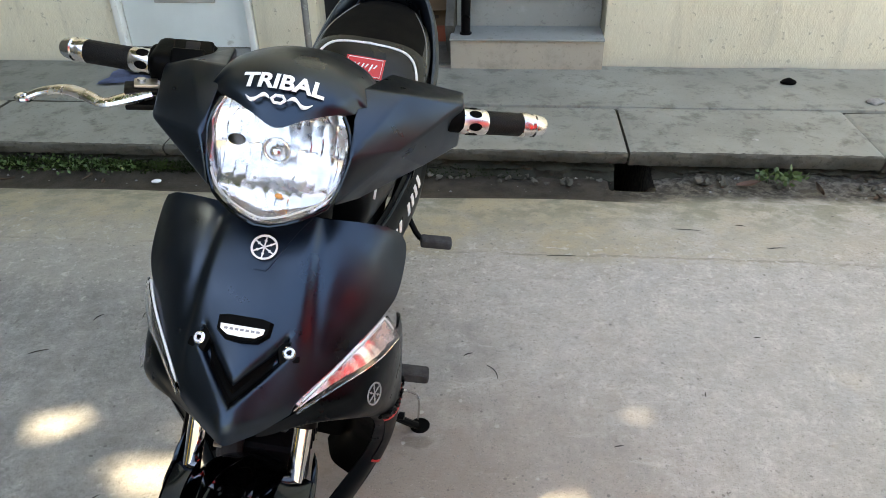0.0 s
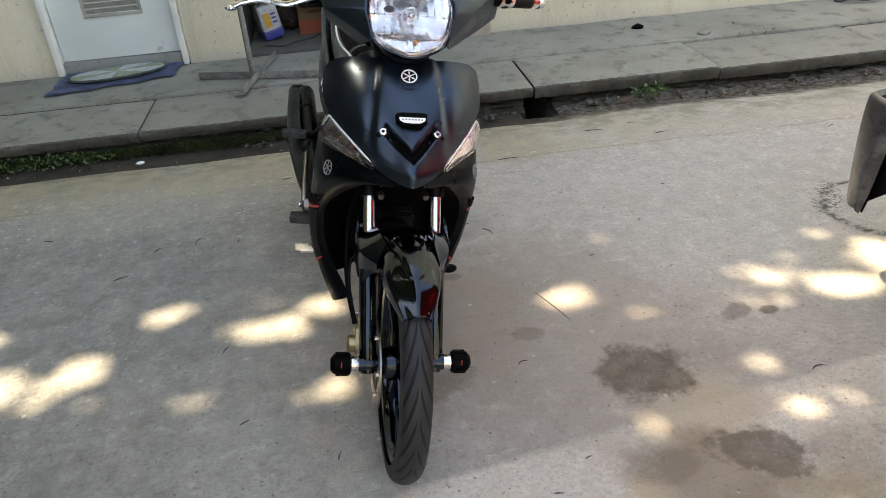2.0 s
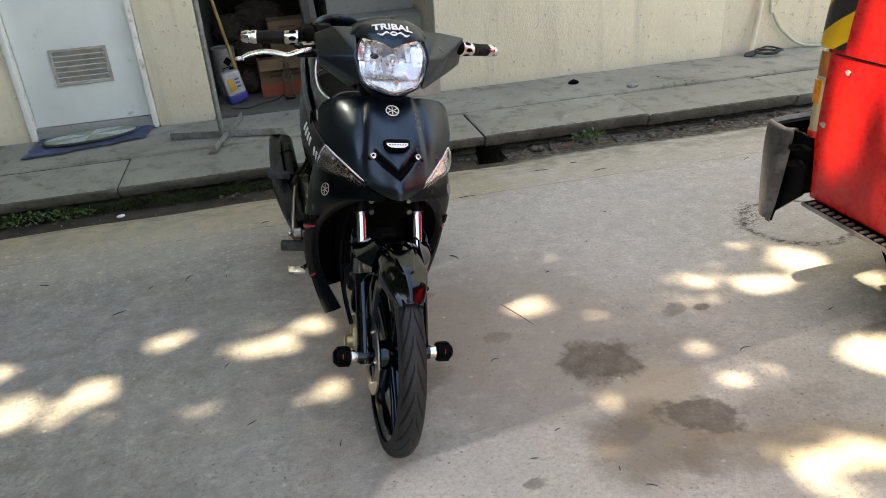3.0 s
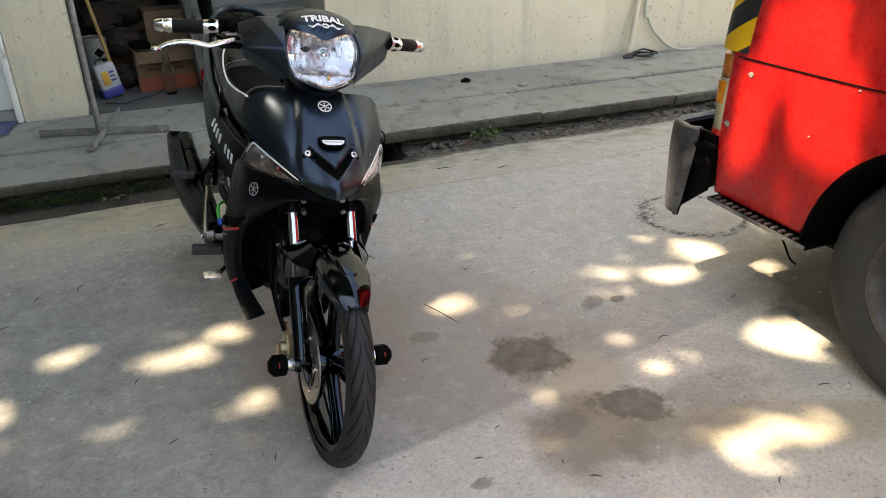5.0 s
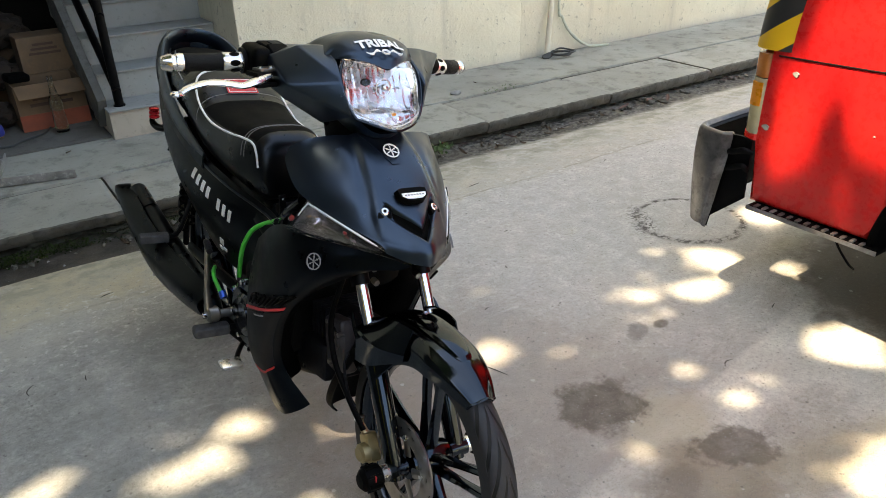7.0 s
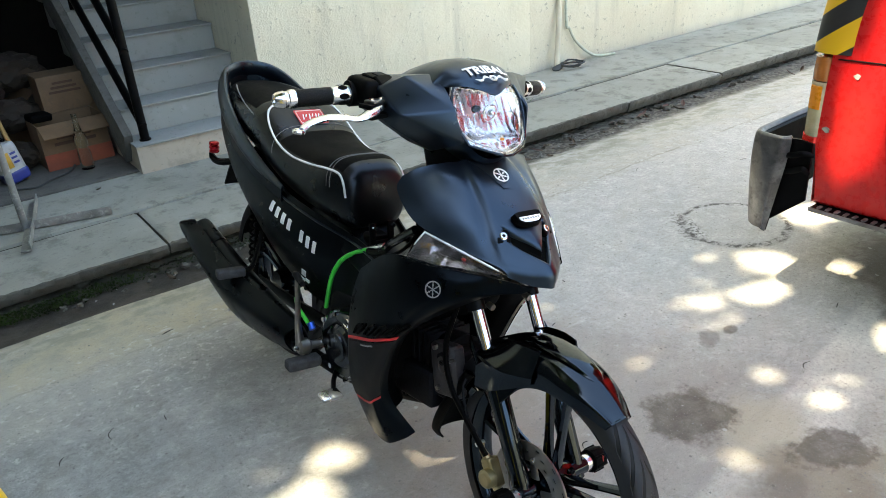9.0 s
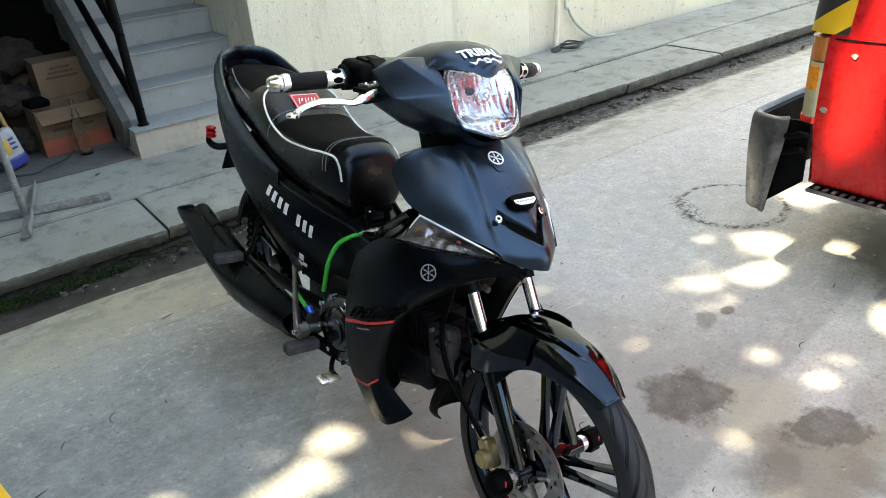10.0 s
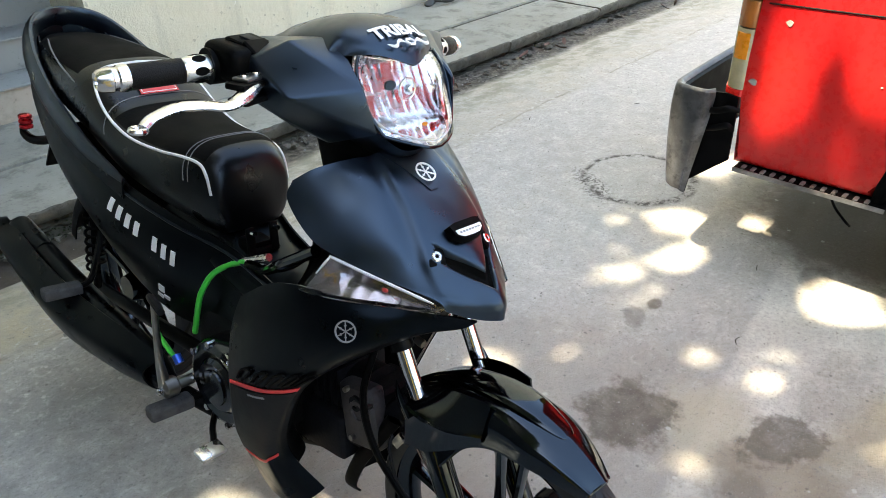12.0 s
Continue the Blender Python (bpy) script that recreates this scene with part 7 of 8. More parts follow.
    add_sweep(bm, [(-0.70, 0, 0.48), (-0.95, 0, 0.50), (-1.2, 0, 0.56), (-1.5, 0, 0.68)], [0.07, 0.075, 0.10, 0.08], 16, flat=(1.0, 0.55), steps=3)
    part("under_seat_box", bm, M_BLACK, bike, "black under-seat frame")
    wheel(bike, AXLE_R, 0.268, 0.042, "rear_wheel", False)
    net = []
    for k in range(13):
        a = math.radians(-75 + 150 * k / 12)
        net.append([(AXLE_R[0] - r * math.sin(a), y, AXLE_R[2] + r * math.cos(a)) for y, r in ((0.0, 0.298), (0.040, 0.295), (0.062, 0.282), (0.068, 0.245))])
    part("rear_hugger", Skin(net, 3, 4, mirror=True).mesh(0.004), M_PLASTIC, bike, "black plastic hugger over the rear tyre")
    bm = bmesh.new()
    add_sweep(bm, [(-0.86, 0.085, 0.34), (-1.10, 0.09, 0.335), (-1.37, 0.092, 0.33), (-1.44, 0.092, 0.29), (-1.43, 0.092, 0.25), (-1.30, 0.092, 0.235), (-0.90, 0.088, 0.24)], 0.022, 8, flat=(0.6, 1.0), steps=3)
    part("chain_case", bm, M_DARK, bike, "black chain case")


def engine(bike):
    bm = bmesh.new()
    add_box(bm, (0.30, 0.20, 0.19), pose(-0.80, 0, 0.345, 0, 6), 0.035, 4)
    add_box(bm, (0.20, 0.17, 0.10), pose(-0.85, 0, 0.42, 0, 10), 0.03, 3)
    eng = part("engine", bm, M_ENGINE, bike, "dusty grey engine casing, darkened for its shade")
    # horizontal cylinder with fins
    bm = bmesh.new()
    add_rod(bm, (-0.66, 0, 0.375), (-0.46, 0, 0.40), 0.06, 18)
    add_box(bm, (0.085, 0.135, 0.125), pose(-0.455, 0, 0.375, 0, -7), 0.018, 3)
    add_box(bm, (0.150, 0.120, 0.095), pose(-0.545, -0.025, 0.318, 0, -7), 0.016, 3)
    cyl = part("cylinder", bm, M_ENGINE, eng, "dusty grey cylinder, darkened for its shade")
    for k in range(7):
        bm = bmesh.new()
        add_box(bm, (0.005, 0.125, 0.12), pose(-0.645 + 0.022 * k, 0, 0.377 + 0.0028 * k, 0, -7), 0.002)
        part("fin", bm, M_ENGINE, cyl)
    bm = bmesh.new()
    add_lathe(bm, [(0.0, 0.016), (0.006, 0.015), (0.006, 0.009), (0.003, 0.008), (0.003, 0.001)], 20, pose(-0.444, -0.077, 0.430, 90))
    part("valve_cap", bm, M_ENGINE, cyl, "round valve cap")
    bm = bmesh.new()
    add_box(bm, (0.092, 0.040, 0.130), pose(-0.442, -0.058, 0.398, 0, -14), 0.016, 3)
    shroud = part("airbox", bm, M_HEAD, eng, "grey shroud beside the cylinder head")
    bm = bmesh.new()
    add_lathe(bm, [(0.0, 0.024), (0.008, 0.023), (0.008, 0.016), (0.004, 0.015), (0.004, 0.001)], 20, pose(-0.436, -0.076, 0.415, 90))
    part("shroud_boss", bm, M_HEAD, shroud)
    for x, z in ((-0.470, 0.448), (-0.412, 0.440), (-0.448, 0.352)):
        bm = bmesh.new()
        add_rod(bm, (x, -0.070, z), (x, -0.086, z), 0.0055, 8)
        part("shroud_screw", bm, M_STEEL, shroud)
    # right casing, gloss black, with bolts
    bm = bmesh.new()
    c = (-0.765, -0.10, 0.335)
    add_lathe(bm, [(0.0, 0.098), (0.045, 0.098), (0.060, 0.090), (0.066, 0.078), (0.062, 0.060), (0.070, 0.052), (0.072, 0.001)], 36, pose(*c, 90) @ Matrix.Diagonal((1.12, 0.98, 1, 1)))
    casing = part("engine_cover", bm, M_GLOSS, eng, "gloss black clutch cover")
    for k in range(8):
        a = 2 * math.pi * k / 8 + 0.3
        bm = bmesh.new()
        add_rod(bm, (c[0] + 0.100 * math.cos(a), -0.146, c[2] + 0.088 * math.sin(a)), (c[0] + 0.100 * math.cos(a), -0.166, c[2] + 0.088 * math.sin(a)), 0.0075, 8)
        part("cover_bolt", bm, M_CHROME, casing)
    # bright arcs added for the glints along the cover's rim
    for rad, y, thick in ((0.093, -0.160, 0.0040), (0.081, -0.168, 0.0028)):
        bm = bmesh.new()
        add_sweep(bm, [(c[0] + rad * 1.1 * math.cos(a), y, c[2] + rad * math.sin(a)) for a in np.linspace(-0.9, 1.3, 16)], [thick * 0.4] + [thick] * 14 + [thick * 0.4], 8)
        part("cover_glint", bm, M_CHROME, casing, "chrome arc standing in for glints on the cover rim")
    bm = bmesh.new()
    add_lathe(bm, [(0.068, 0.040), (0.075, 0.038), (0.077, 0.020), (0.077, 0.001)], 24, pose(*c, 90))
    part("clutch_cap", bm, M_GLOSS, casing, "gloss black round cap")
    bm = bmesh.new()
    add_lathe(bm, [(0.0, 0.088), (0.04, 0.086), (0.055, 0.070), (0.058, 0.001)], 30, pose(-0.80, 0.10, 0.33, -90))
    part("magneto_cover", bm, M_ENGINE, eng, "grey magneto cover")
    # fins and lugs below
    bm = bmesh.new()
    for k in range(5):
        add_box(bm, (0.008, 0.10, 0.05), pose(-0.63 + 0.02 * k, -0.02, 0.265 + 0.006 * k, 0, 12 * (k - 2)), 0.002)
    part("sump_ribs", bm, M_DARK, eng, "black sump ribs")
    # kick starter
    bm = bmesh.new()
    add_rod(bm, (-0.868, -0.16, 0.300), (-0.868, -0.225, 0.300), 0.012, 14)
    add_lathe(bm, [(0.0, 0.016), (0.006, 0.022), (0.030, 0.022), (0.036, 0.014)], 18, pose(-0.868, -0.196, 0.302, 90))
    add_sweep(bm, [(-0.868, -0.220, 0.296), (-0.880, -0.224, 0.352), (-0.887, -0.222, 0.42), (-0.896, -0.218, 0.488)], [0.018, 0.0105, 0.0085, 0.0080], 10, flat=(1.0, 0.75), steps=3)
    kick = part("kick_starter", bm, M_STEEL, eng, "dull steel kick starter")
    bm = bmesh.new()
    add_sweep(bm, [(-0.925, -0.212, 0.492), (-0.898, -0.218, 0.497), (-0.850, -0.228, 0.494)], [0.007, 0.0095, 0.008], 10, steps=2)
    part("kick_pedal", bm, M_ENGINE, kick, "folded kick pedal with a rubber sleeve")
    bm = bmesh.new()
    add_lathe(bm, [(0.0, 0.007), (0.004, 0.0085), (0.010, 0.008), (0.013, 0.004)], 12, pose(-0.862, -0.232, 0.304, 90))
    part("kick_bolt", bm, M_CHROME, kick, "bright pivot bolt")
    # green breather hoses
    bm = bmesh.new()
    add_sweep(bm, [(-0.785, -0.074, 0.584), (-0.827, -0.088, 0.563), (-0.848, -0.112, 0.542), (-0.866, -0.126, 0.503), (-0.872, -0.134, 0.468), (-0.903, -0.128, 0.385)], 0.0064, 10, steps=6)
    part("hose", bm, M_GREEN, bike, "bright green breather hose")
    bm = bmesh.new()
    add_sweep(bm, [(-1.060, -0.140, 0.350), (-1.020, -0.158, 0.358), (-0.975, -0.172, 0.358), (-0.930, -0.176, 0.347), (-0.900, -0.176, 0.335)], 0.0058, 10, steps=6)
    part("hose", bm, M_GREEN, bike, "bright green breather hose")
    bm = bmesh.new()
    add_rod(bm, (-0.902, -0.176, 0.348), (-0.888, -0.176, 0.334), 0.010, 12)
    part("hose_fitting", bm, M_BLUE, bike, "blue anodised fitting")
    bm = bmesh.new()
    add_rod(bm, (-0.795, -0.072, 0.580), (-0.725, -0.062, 0.612), 0.0085, 10)
    part("hose_fitting", bm, M_ALLOY, bike, "bright alloy fitting")
    # fuel tap bracket under the seat's nose
    bm = bmesh.new()
    add_box(bm, (0.050, 0.055, 0.030), pose(-0.815, -0.03, 0.600), 0.008)
    for y in (-0.058, -0.002):
        add_box(bm, (0.007, 0.018, 0.060), pose(-0.790, y, 0.620, 0, -10), 0.002)
    add_box(bm, (0.008, 0.074, 0.014), pose(-0.788, -0.03, 0.596, 0, -10), 0.003)
    bracket = part("seat_bracket", bm, M_DARK, bike, "black hinge bracket under the seat")
    for y in (-0.058, -0.002):
        bm = bmesh.new()
        add_rod(bm, (-0.790, y, 0.640), (-0.776, y, 0.642), 0.0055, 8)
        part("bracket_bolt", bm, M_CHROME, bracket)
    bm = bmesh.new()
    add_sweep(bm, [(-0.76, -0.085, 0.590), (-0.66, -0.115, 0.628), (-0.56, -0.155, 0.69), (-0.46, -0.165, 0.755)], 0.010, 10, steps=5)
    part("frame_tube", bm, M_GLOSS, bike, "black frame tube")
    bm = bmesh.new()
    add_sweep(bm, [(-0.75, -0.06, 0.58), (-0.67, -0.07, 0.61), (-0.58, -0.08, 0.68), (-0.54, -0.06, 0.78)], 0.005, 8, steps=5)
    part("cable", bm, M_PLASTIC, bike, "black cable")
    # exhaust
    bm = bmesh.new()
    add_sweep(bm, [(-0.46, -0.02, 0.33), (-0.52, -0.03, 0.27), (-0.66, -0.07, 0.235), (-0.80, -0.13, 0.230), (-0.92, -0.182, 0.266), (-1.02, -0.20, 0.270)], 0.017, 12, steps=5)
    part("exhaust_pipe", bm, M_DARK, bike, "black exhaust pipe")
    bm = bmesh.new()
    add_sweep(bm, [(-0.93, -0.180, 0.268), (-0.96, -0.182, 0.272), (-1.02, -0.186, 0.280), (-1.14, -0.194, 0.292), (-1.28, -0.204, 0.318), (-1.42, -0.212, 0.362), (-1.54, -0.218, 0.402), (-1.575, -0.219, 0.412), (-1.581, -0.219, 0.414)], [0.024, 0.038, 0.050, 0.060, 0.060, 0.053, 0.048, 0.046, 0.038], 28, flat=(0.72, 1.0), steps=4)
    muf = part("muffler", bm, M_SATIN, bike, "matte black muffler", 50)
    bm = bmesh.new()
    add_rod(bm, (-1.575, -0.219, 0.412), (-1.60, -0.220, 0.420), 0.022, 14)
    part("muffler_outlet", bm, M_DARK, muf)
    bm = bmesh.new()
    add_sweep(bm, [(-1.455, -0.214, 0.374), (-1.47, -0.215, 0.379)], 0.055, 28, flat=(0.64, 1.0))
    part("muffler_band", bm, M_SATIN, muf, "raised band round the can")
    # angular outer shield: deep and bent in front, tapering to a raised fin behind the can
    rows = []
    for x, low, high, y, yl in ((-1.640, 0.410, 0.432, -0.272, -0.262), (-1.600, 0.385, 0.438, -0.280, -0.258), (-1.510, 0.330, 0.430, -0.284, -0.245), (-1.400, 0.262, 0.405, -0.284, -0.230), (-1.290, 0.204, 0.382, -0.278, -0.210),
                               (-1.190, 0.200, 0.362, -0.265, -0.201), (-1.050, 0.216, 0.342, -0.245, -0.195), (-0.960, 0.236, 0.318, -0.225, -0.190)):
        h = high - low
        rows.append([(x + 0.012, y + 0.045, high), (x + 0.003, y + 0.006, low + 0.78 * h), (x, y + 0.15 * (yl - y), low + 0.50 * h), (x, y + 0.6 * (yl - y), low + 0.18 * h), (x, yl + 0.006, low)])
    part("heat_shield", Skin(rows, 4, 5).mesh(0.005), M_SATIN, muf, "matte black angular heat shield", 40)
    for x, y, z in ((-1.285, -0.240, 0.250), (-1.215, -0.232, 0.248), (-1.135, -0.224, 0.250)):
        bm = bmesh.new()
        add_rod(bm, (x, y, z), (x - 0.001, y - 0.016, z - 0.004), 0.0050, 8)
        part("muffler_bolt", bm, M_STEEL, muf)
    # pegs, pedals, stands
    for s in (-1, 1):
        bm = bmesh.new()
        add_box(bm, (0.038, 0.095, 0.030), pose(-0.855, s * 0.222, 0.262, 0, 0, s * 4), 0.010, 3)
        peg = part("foot_peg", bm, M_PEG, bike, "dusty black rubber foot peg")
        bm = bmesh.new()
        add_rod(bm, (-0.855, s * 0.06, 0.254), (-0.855, s * 0.19, 0.260), 0.010, 10)
        part("peg_bar", bm, M_DARK, peg)
        bm = bmesh.new()
        add_box(bm, (0.036, 0.085, 0.026), pose(-1.250, s * 0.236 if s > 0 else -0.258, 0.384, 0, 0, s * 8), 0.008, 3)
        peg = part("rear_peg", bm, M_PEG, bike, "dusty black rubber passenger peg")
        bm = bmesh.new()
        add_sweep(bm, [(-1.33, s * 0.12, 0.47), (-1.30, s * 0.15, 0.42), (-1.26, s * 0.19, 0.384), (-1.25, s * 0.235, 0.383)], 0.008, 8, steps=3)
        part("peg_bar", bm, M_DARK, peg)
    bm = bmesh.new()
    add_sweep(bm, [(-0.83, -0.12, 0.255), (-0.78, -0.17, 0.235), (-0.72, -0.205, 0.238)], 0.007, 8, steps=4)
    ped = part("brake_pedal", bm, M_DARK, bike, "brake pedal with a bare metal pad")
    bm = bmesh.new()
    add_box(bm, (0.036, 0.055, 0.010), pose(-0.702, -0.225, 0.242, 0, 10), 0.004)
    part("pedal_pad", bm, M_ALLOY, ped, "shiny metal pedal pad")
    bm = bmesh.new()
    add_sweep(bm, [(-0.82, 0.13, 0.255), (-0.78, 0.15, 0.245), (-0.745, 0.172, 0.235)], 0.006, 8, steps=3)
    add_rod(bm, (-0.745, 0.172, 0.234), (-0.738, 0.228, 0.240), 0.009, 12)
    part("gear_pedal", bm, M_DARK, bike, "black gear pedal")
    bm = bmesh.new()
    add_sweep(bm, [(-0.80, 0.11, 0.22), (-0.835, 0.170, 0.150), (-0.875, 0.235, 0.082), (-0.893, 0.262, 0.056)], 0.010, 10, steps=4)
    add_lathe(bm, [(0.0, 0.026), (0.006, 0.026)], 14, pose(-0.903, 0.272, 0.042, 9.5))
    stand = part("side_stand", bm, M_DARK, bike, "black side stand")
    bm = bmesh.new()
    add_sweep(bm, [(-0.825, 0.175, 0.240), (-0.872, 0.242, 0.185), (-0.889, 0.258, 0.144), (-0.897, 0.264, 0.075)], 0.003, 6, steps=3)
    part("stand_spring", bm, M_ALLOY, stand)
    # front flap of the belly, heat marks
    bm = bmesh.new()
    add_box(bm, (0.16, 0.18, 0.05), pose(-0.78, 0, 0.225), 0.02, 3)
    part("sump", bm, M_DARK, eng)


def build_motorcycle():
    bike = empty("motorcycle", BIKE)
    tagged(bike, "matte black underbone motorcycle leaning on its side stand", "motorcycle")
    front_end(bike)
    mudguard(bike)
    nose(bike)
    leg_shields(bike)
    handlebar(bike)
    seat(bike)
    rear_body(bike)
    engine(bike)


# ---- small things ----
FLOOR_Z = 0.03


def build_store_things():
    # oil tin, rounded, leaning a little
    tin = empty("oil_tin", pose(-0.925, 4.47, FLOOR_Z + 0.006, -4, -9, 16))
    tagged(tin, "battered white and blue oil tin on the store room floor", "tin")
    bm = bmesh.new()
    span_box(bm, (-0.070, -0.055, 0.0), (0.070, 0.055, 0.235), 0.030, 5)
    rough_up(bm, 0.005, 14.0)
    part("tin_body", bm, M_TIN_WHITE, tin)
    bm = bmesh.new()
    span_box(bm, (-0.0735, -0.0585, 0.002), (0.0735, 0.0585, 0.080), 0.030, 5)
    rough_up(bm, 0.004, 14.0)
    part("blue_band", bm, M_TIN_BLUE, tin, "dark blue printed band")
    bm = bmesh.new()
    span_box(bm, (-0.042, -0.0620, 0.095), (0.004, -0.0510, 0.185), 0.002)
    part("yellow_print", bm, M_TIN_YELLOW, tin, "yellow printed patch")
    for z in (0.112, 0.140, 0.166):
        bm = bmesh.new()
        span_box(bm, (0.012, -0.0605, z), (0.044, -0.0510, z + 0.012), 0.001)
        part("print_bar", bm, M_TIN_BLUE, tin)
    bm = bmesh.new()
    add_sweep(bm, [(-0.035, 0, 0.230), (-0.03, 0, 0.258), (0.03, 0, 0.258), (0.035, 0, 0.230)], 0.004, 8)
    part("tin_handle", bm, M_DARK, tin)
    bm = bmesh.new()
    add_lathe(bm, [(0.228, 0.017), (0.250, 0.017), (0.250, 0.012)], 16, pose(0.035, 0.022, 0))
    part("tin_cap", bm, M_DARK, tin)

    extra = empty("paint_tin", pose(-1.0, 4.78, FLOOR_Z, 0, 0, 20))
    tagged(extra, "dull grey paint tin with a dark diamond mark", "tin")
    bm = bmesh.new()
    add_lathe(bm, [(0.0, 0.085), (0.004, 0.09), (0.35, 0.09), (0.356, 0.085), (0.350, 0.08), (0.350, 0.001)], 28)
    part("tin_body", bm, M_GALV, extra)
    bm = bmesh.new()
    add_box(bm, (0.05, 0.003, 0.05), pose(0.0, -0.0905, 0.26, 0, 45, 0))
    part("diamond_mark", bm, M_DARK, extra)

    def carton(x, y, z, w, d, h, turn, flaps, label, stripe):
        c = empty("cardboard_box", pose(x, y, z, 0, 0, turn))
        tagged(c, label, "box", "boxes in the store room")
        bm = bmesh.new()
        t = 0.006
        for lo, hi in (((-w / 2, -d / 2, 0), (w / 2, -d / 2 + t, h)), ((-w / 2, d / 2 - t, 0), (w / 2, d / 2, h)), ((-w / 2, -d / 2 + t, 0), (-w / 2 + t, d / 2 - t, h)), ((w / 2 - t, -d / 2 + t, 0), (w / 2, d / 2 - t, h)), ((-w / 2 + t, -d / 2 + t, 0), (w / 2 - t, d / 2 - t, t))):
            span_box(bm, lo, hi)
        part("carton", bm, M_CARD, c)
        if flaps:
            for k, (px, py, sx, sy, rx, ry) in enumerate(((0, -d / 2, w - 0.01, 0.12, -152, 0), (w / 2, 0, 0.10, d - 0.01, 0, 38))):
                bm = bmesh.new()
                if sy == 0.12:
                    span_box(bm, (-sx / 2, 0, 0), (sx / 2, sy, 0.005))
                else:
                    span_box(bm, (0, -sy / 2, 0), (sx, sy / 2, 0.005))
                bmesh.ops.transform(bm, matrix=pose(px, py, h, rx if k == 0 else 0, -ry if k else 0, 0), verts=bm.verts)
                part("flap", bm, M_CARD, c)
        else:
            bm = bmesh.new()
            span_box(bm, (-w / 2 + 0.002, -d / 2 + 0.002, h), (w / 2 - 0.002, d / 2 - 0.002, h + 0.006))
            part("flap", bm, M_CARD, c)
        if stripe:
            bm = bmesh.new()
            span_box(bm, (-w / 2 - 0.002, -d / 2 - 0.003, 0.002), (w / 2 + 0.002, -d / 2 - 0.0005, h * 0.36))
            span_box(bm, (w / 2 + 0.0005, -d / 2, 0.002), (w / 2 + 0.003, d / 2, h * 0.36))
            part("red_print", bm, M_CARD_RED, c, "orange-red printed band")
        for k in range(3):
            bm = bmesh.new()
            zz = h * (0.52 + 0.13 * k)
            span_box(bm, (-w * (0.32 - 0.05 * k), -d / 2 - 0.0025, zz), (w * (0.30 - 0.06 * k), -d / 2 - 0.0005, zz + h * 0.07))
            part("print_bar", bm, M_CARD_DARK, c, "dark printed bar")
        return c

    carton(-0.562, 4.66, FLOOR_Z, 0.385, 0.28, 0.275, 3, True, "open brown cardboard box with a red printed band on the floor", True)
    carton(-0.49, 4.96, FLOOR_Z + 0.27, 0.30, 0.24, 0.215, 2, False, "closed brown cardboard box stacked behind the open one", False)
    carton(-0.56, 5.00, FLOOR_Z, 0.34, 0.30, 0.26, -3, False, "closed brown cardboard box under another box", True)
    carton(-0.90, 5.25, FLOOR_Z, 0.36, 0.30, 0.30, 12, True, "open brown cardboard box at the back of the store room", False)
    # dark tray lying in the open box
    bm = bmesh.new()
    add_box(bm, (0.13, 0.09, 0.045), pose(-0.70, 4.66, FLOOR_Z + 0.30, 8, 5, 20), 0.015, 3)
    tagged(finish("plastic_tray", bm, M_BLACK), "small black plastic tray lying on an open box", "tray")
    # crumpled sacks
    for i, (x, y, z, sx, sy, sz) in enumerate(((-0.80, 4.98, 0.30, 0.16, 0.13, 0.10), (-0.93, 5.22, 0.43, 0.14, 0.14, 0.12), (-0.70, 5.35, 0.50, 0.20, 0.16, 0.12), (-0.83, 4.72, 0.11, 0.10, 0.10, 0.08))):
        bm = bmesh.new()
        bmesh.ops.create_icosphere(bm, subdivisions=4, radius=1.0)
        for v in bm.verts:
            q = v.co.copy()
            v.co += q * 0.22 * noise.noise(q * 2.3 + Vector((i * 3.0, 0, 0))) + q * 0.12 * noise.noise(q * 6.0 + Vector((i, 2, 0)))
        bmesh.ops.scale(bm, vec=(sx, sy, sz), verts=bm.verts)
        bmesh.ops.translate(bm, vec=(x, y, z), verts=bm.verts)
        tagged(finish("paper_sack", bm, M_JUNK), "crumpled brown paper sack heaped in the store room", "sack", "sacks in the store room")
    # clear bottle
    bottle = empty("glass_bottle", pose(-0.55, 4.40, FLOOR_Z))
    tagged(bottle, "clear empty glass bottle with a swelling neck on the floor", "bottle")
    bm = bmesh.new()
    prof = [(0.0, 0.001), (0.002, 0.036), (0.02, 0.039), (0.10, 0.037), (0.13, 0.032), (0.155, 0.036), (0.19, 0.037), (0.225, 0.026), (0.26, 0.016), (0.31, 0.0135), (0.325, 0.015), (0.335, 0.0145)]
    add_lathe(bm, prof, 24, caps=False)
    add_lathe(bm, [(h, max(0.0005, r - 0.003)) for h, r in prof[1:]], 24, caps=False)
    g = part("bottle_glass", bm, M_BOTTLE, bottle)
    g.visible_shadow = False
    bm = bmesh.new()
    add_lathe(bm, [(0.003, 0.034), (0.014, 0.034)], 20)
    part("dregs", bm, M_DARK, bottle, "dark dregs")
    # wooden pole
    bm = bmesh.new()
    add_sweep(bm, [(-0.87, 4.50, FLOOR_Z), (-1.0, 4.46, 0.88), (-1.02, 4.42, 1.38)], 0.012, 10)
    tagged(finish("wooden_pole", bm, M_WOOD), "worn tan wooden pole leaning in the doorway", "pole")
    # floor rag / wire
    bm = bmesh.new()
    add_sweep(bm, [(-0.98, 4.30, 0.04), (-0.86, 4.26, 0.036), (-0.78, 4.33, 0.036), (-0.66, 4.40, 0.036), (-0.60, 4.52, 0.036)], 0.006, 6, steps=5)
    tagged(finish("black_wire", bm, M_HOSE), "short black wire on the store room floor", "wire")


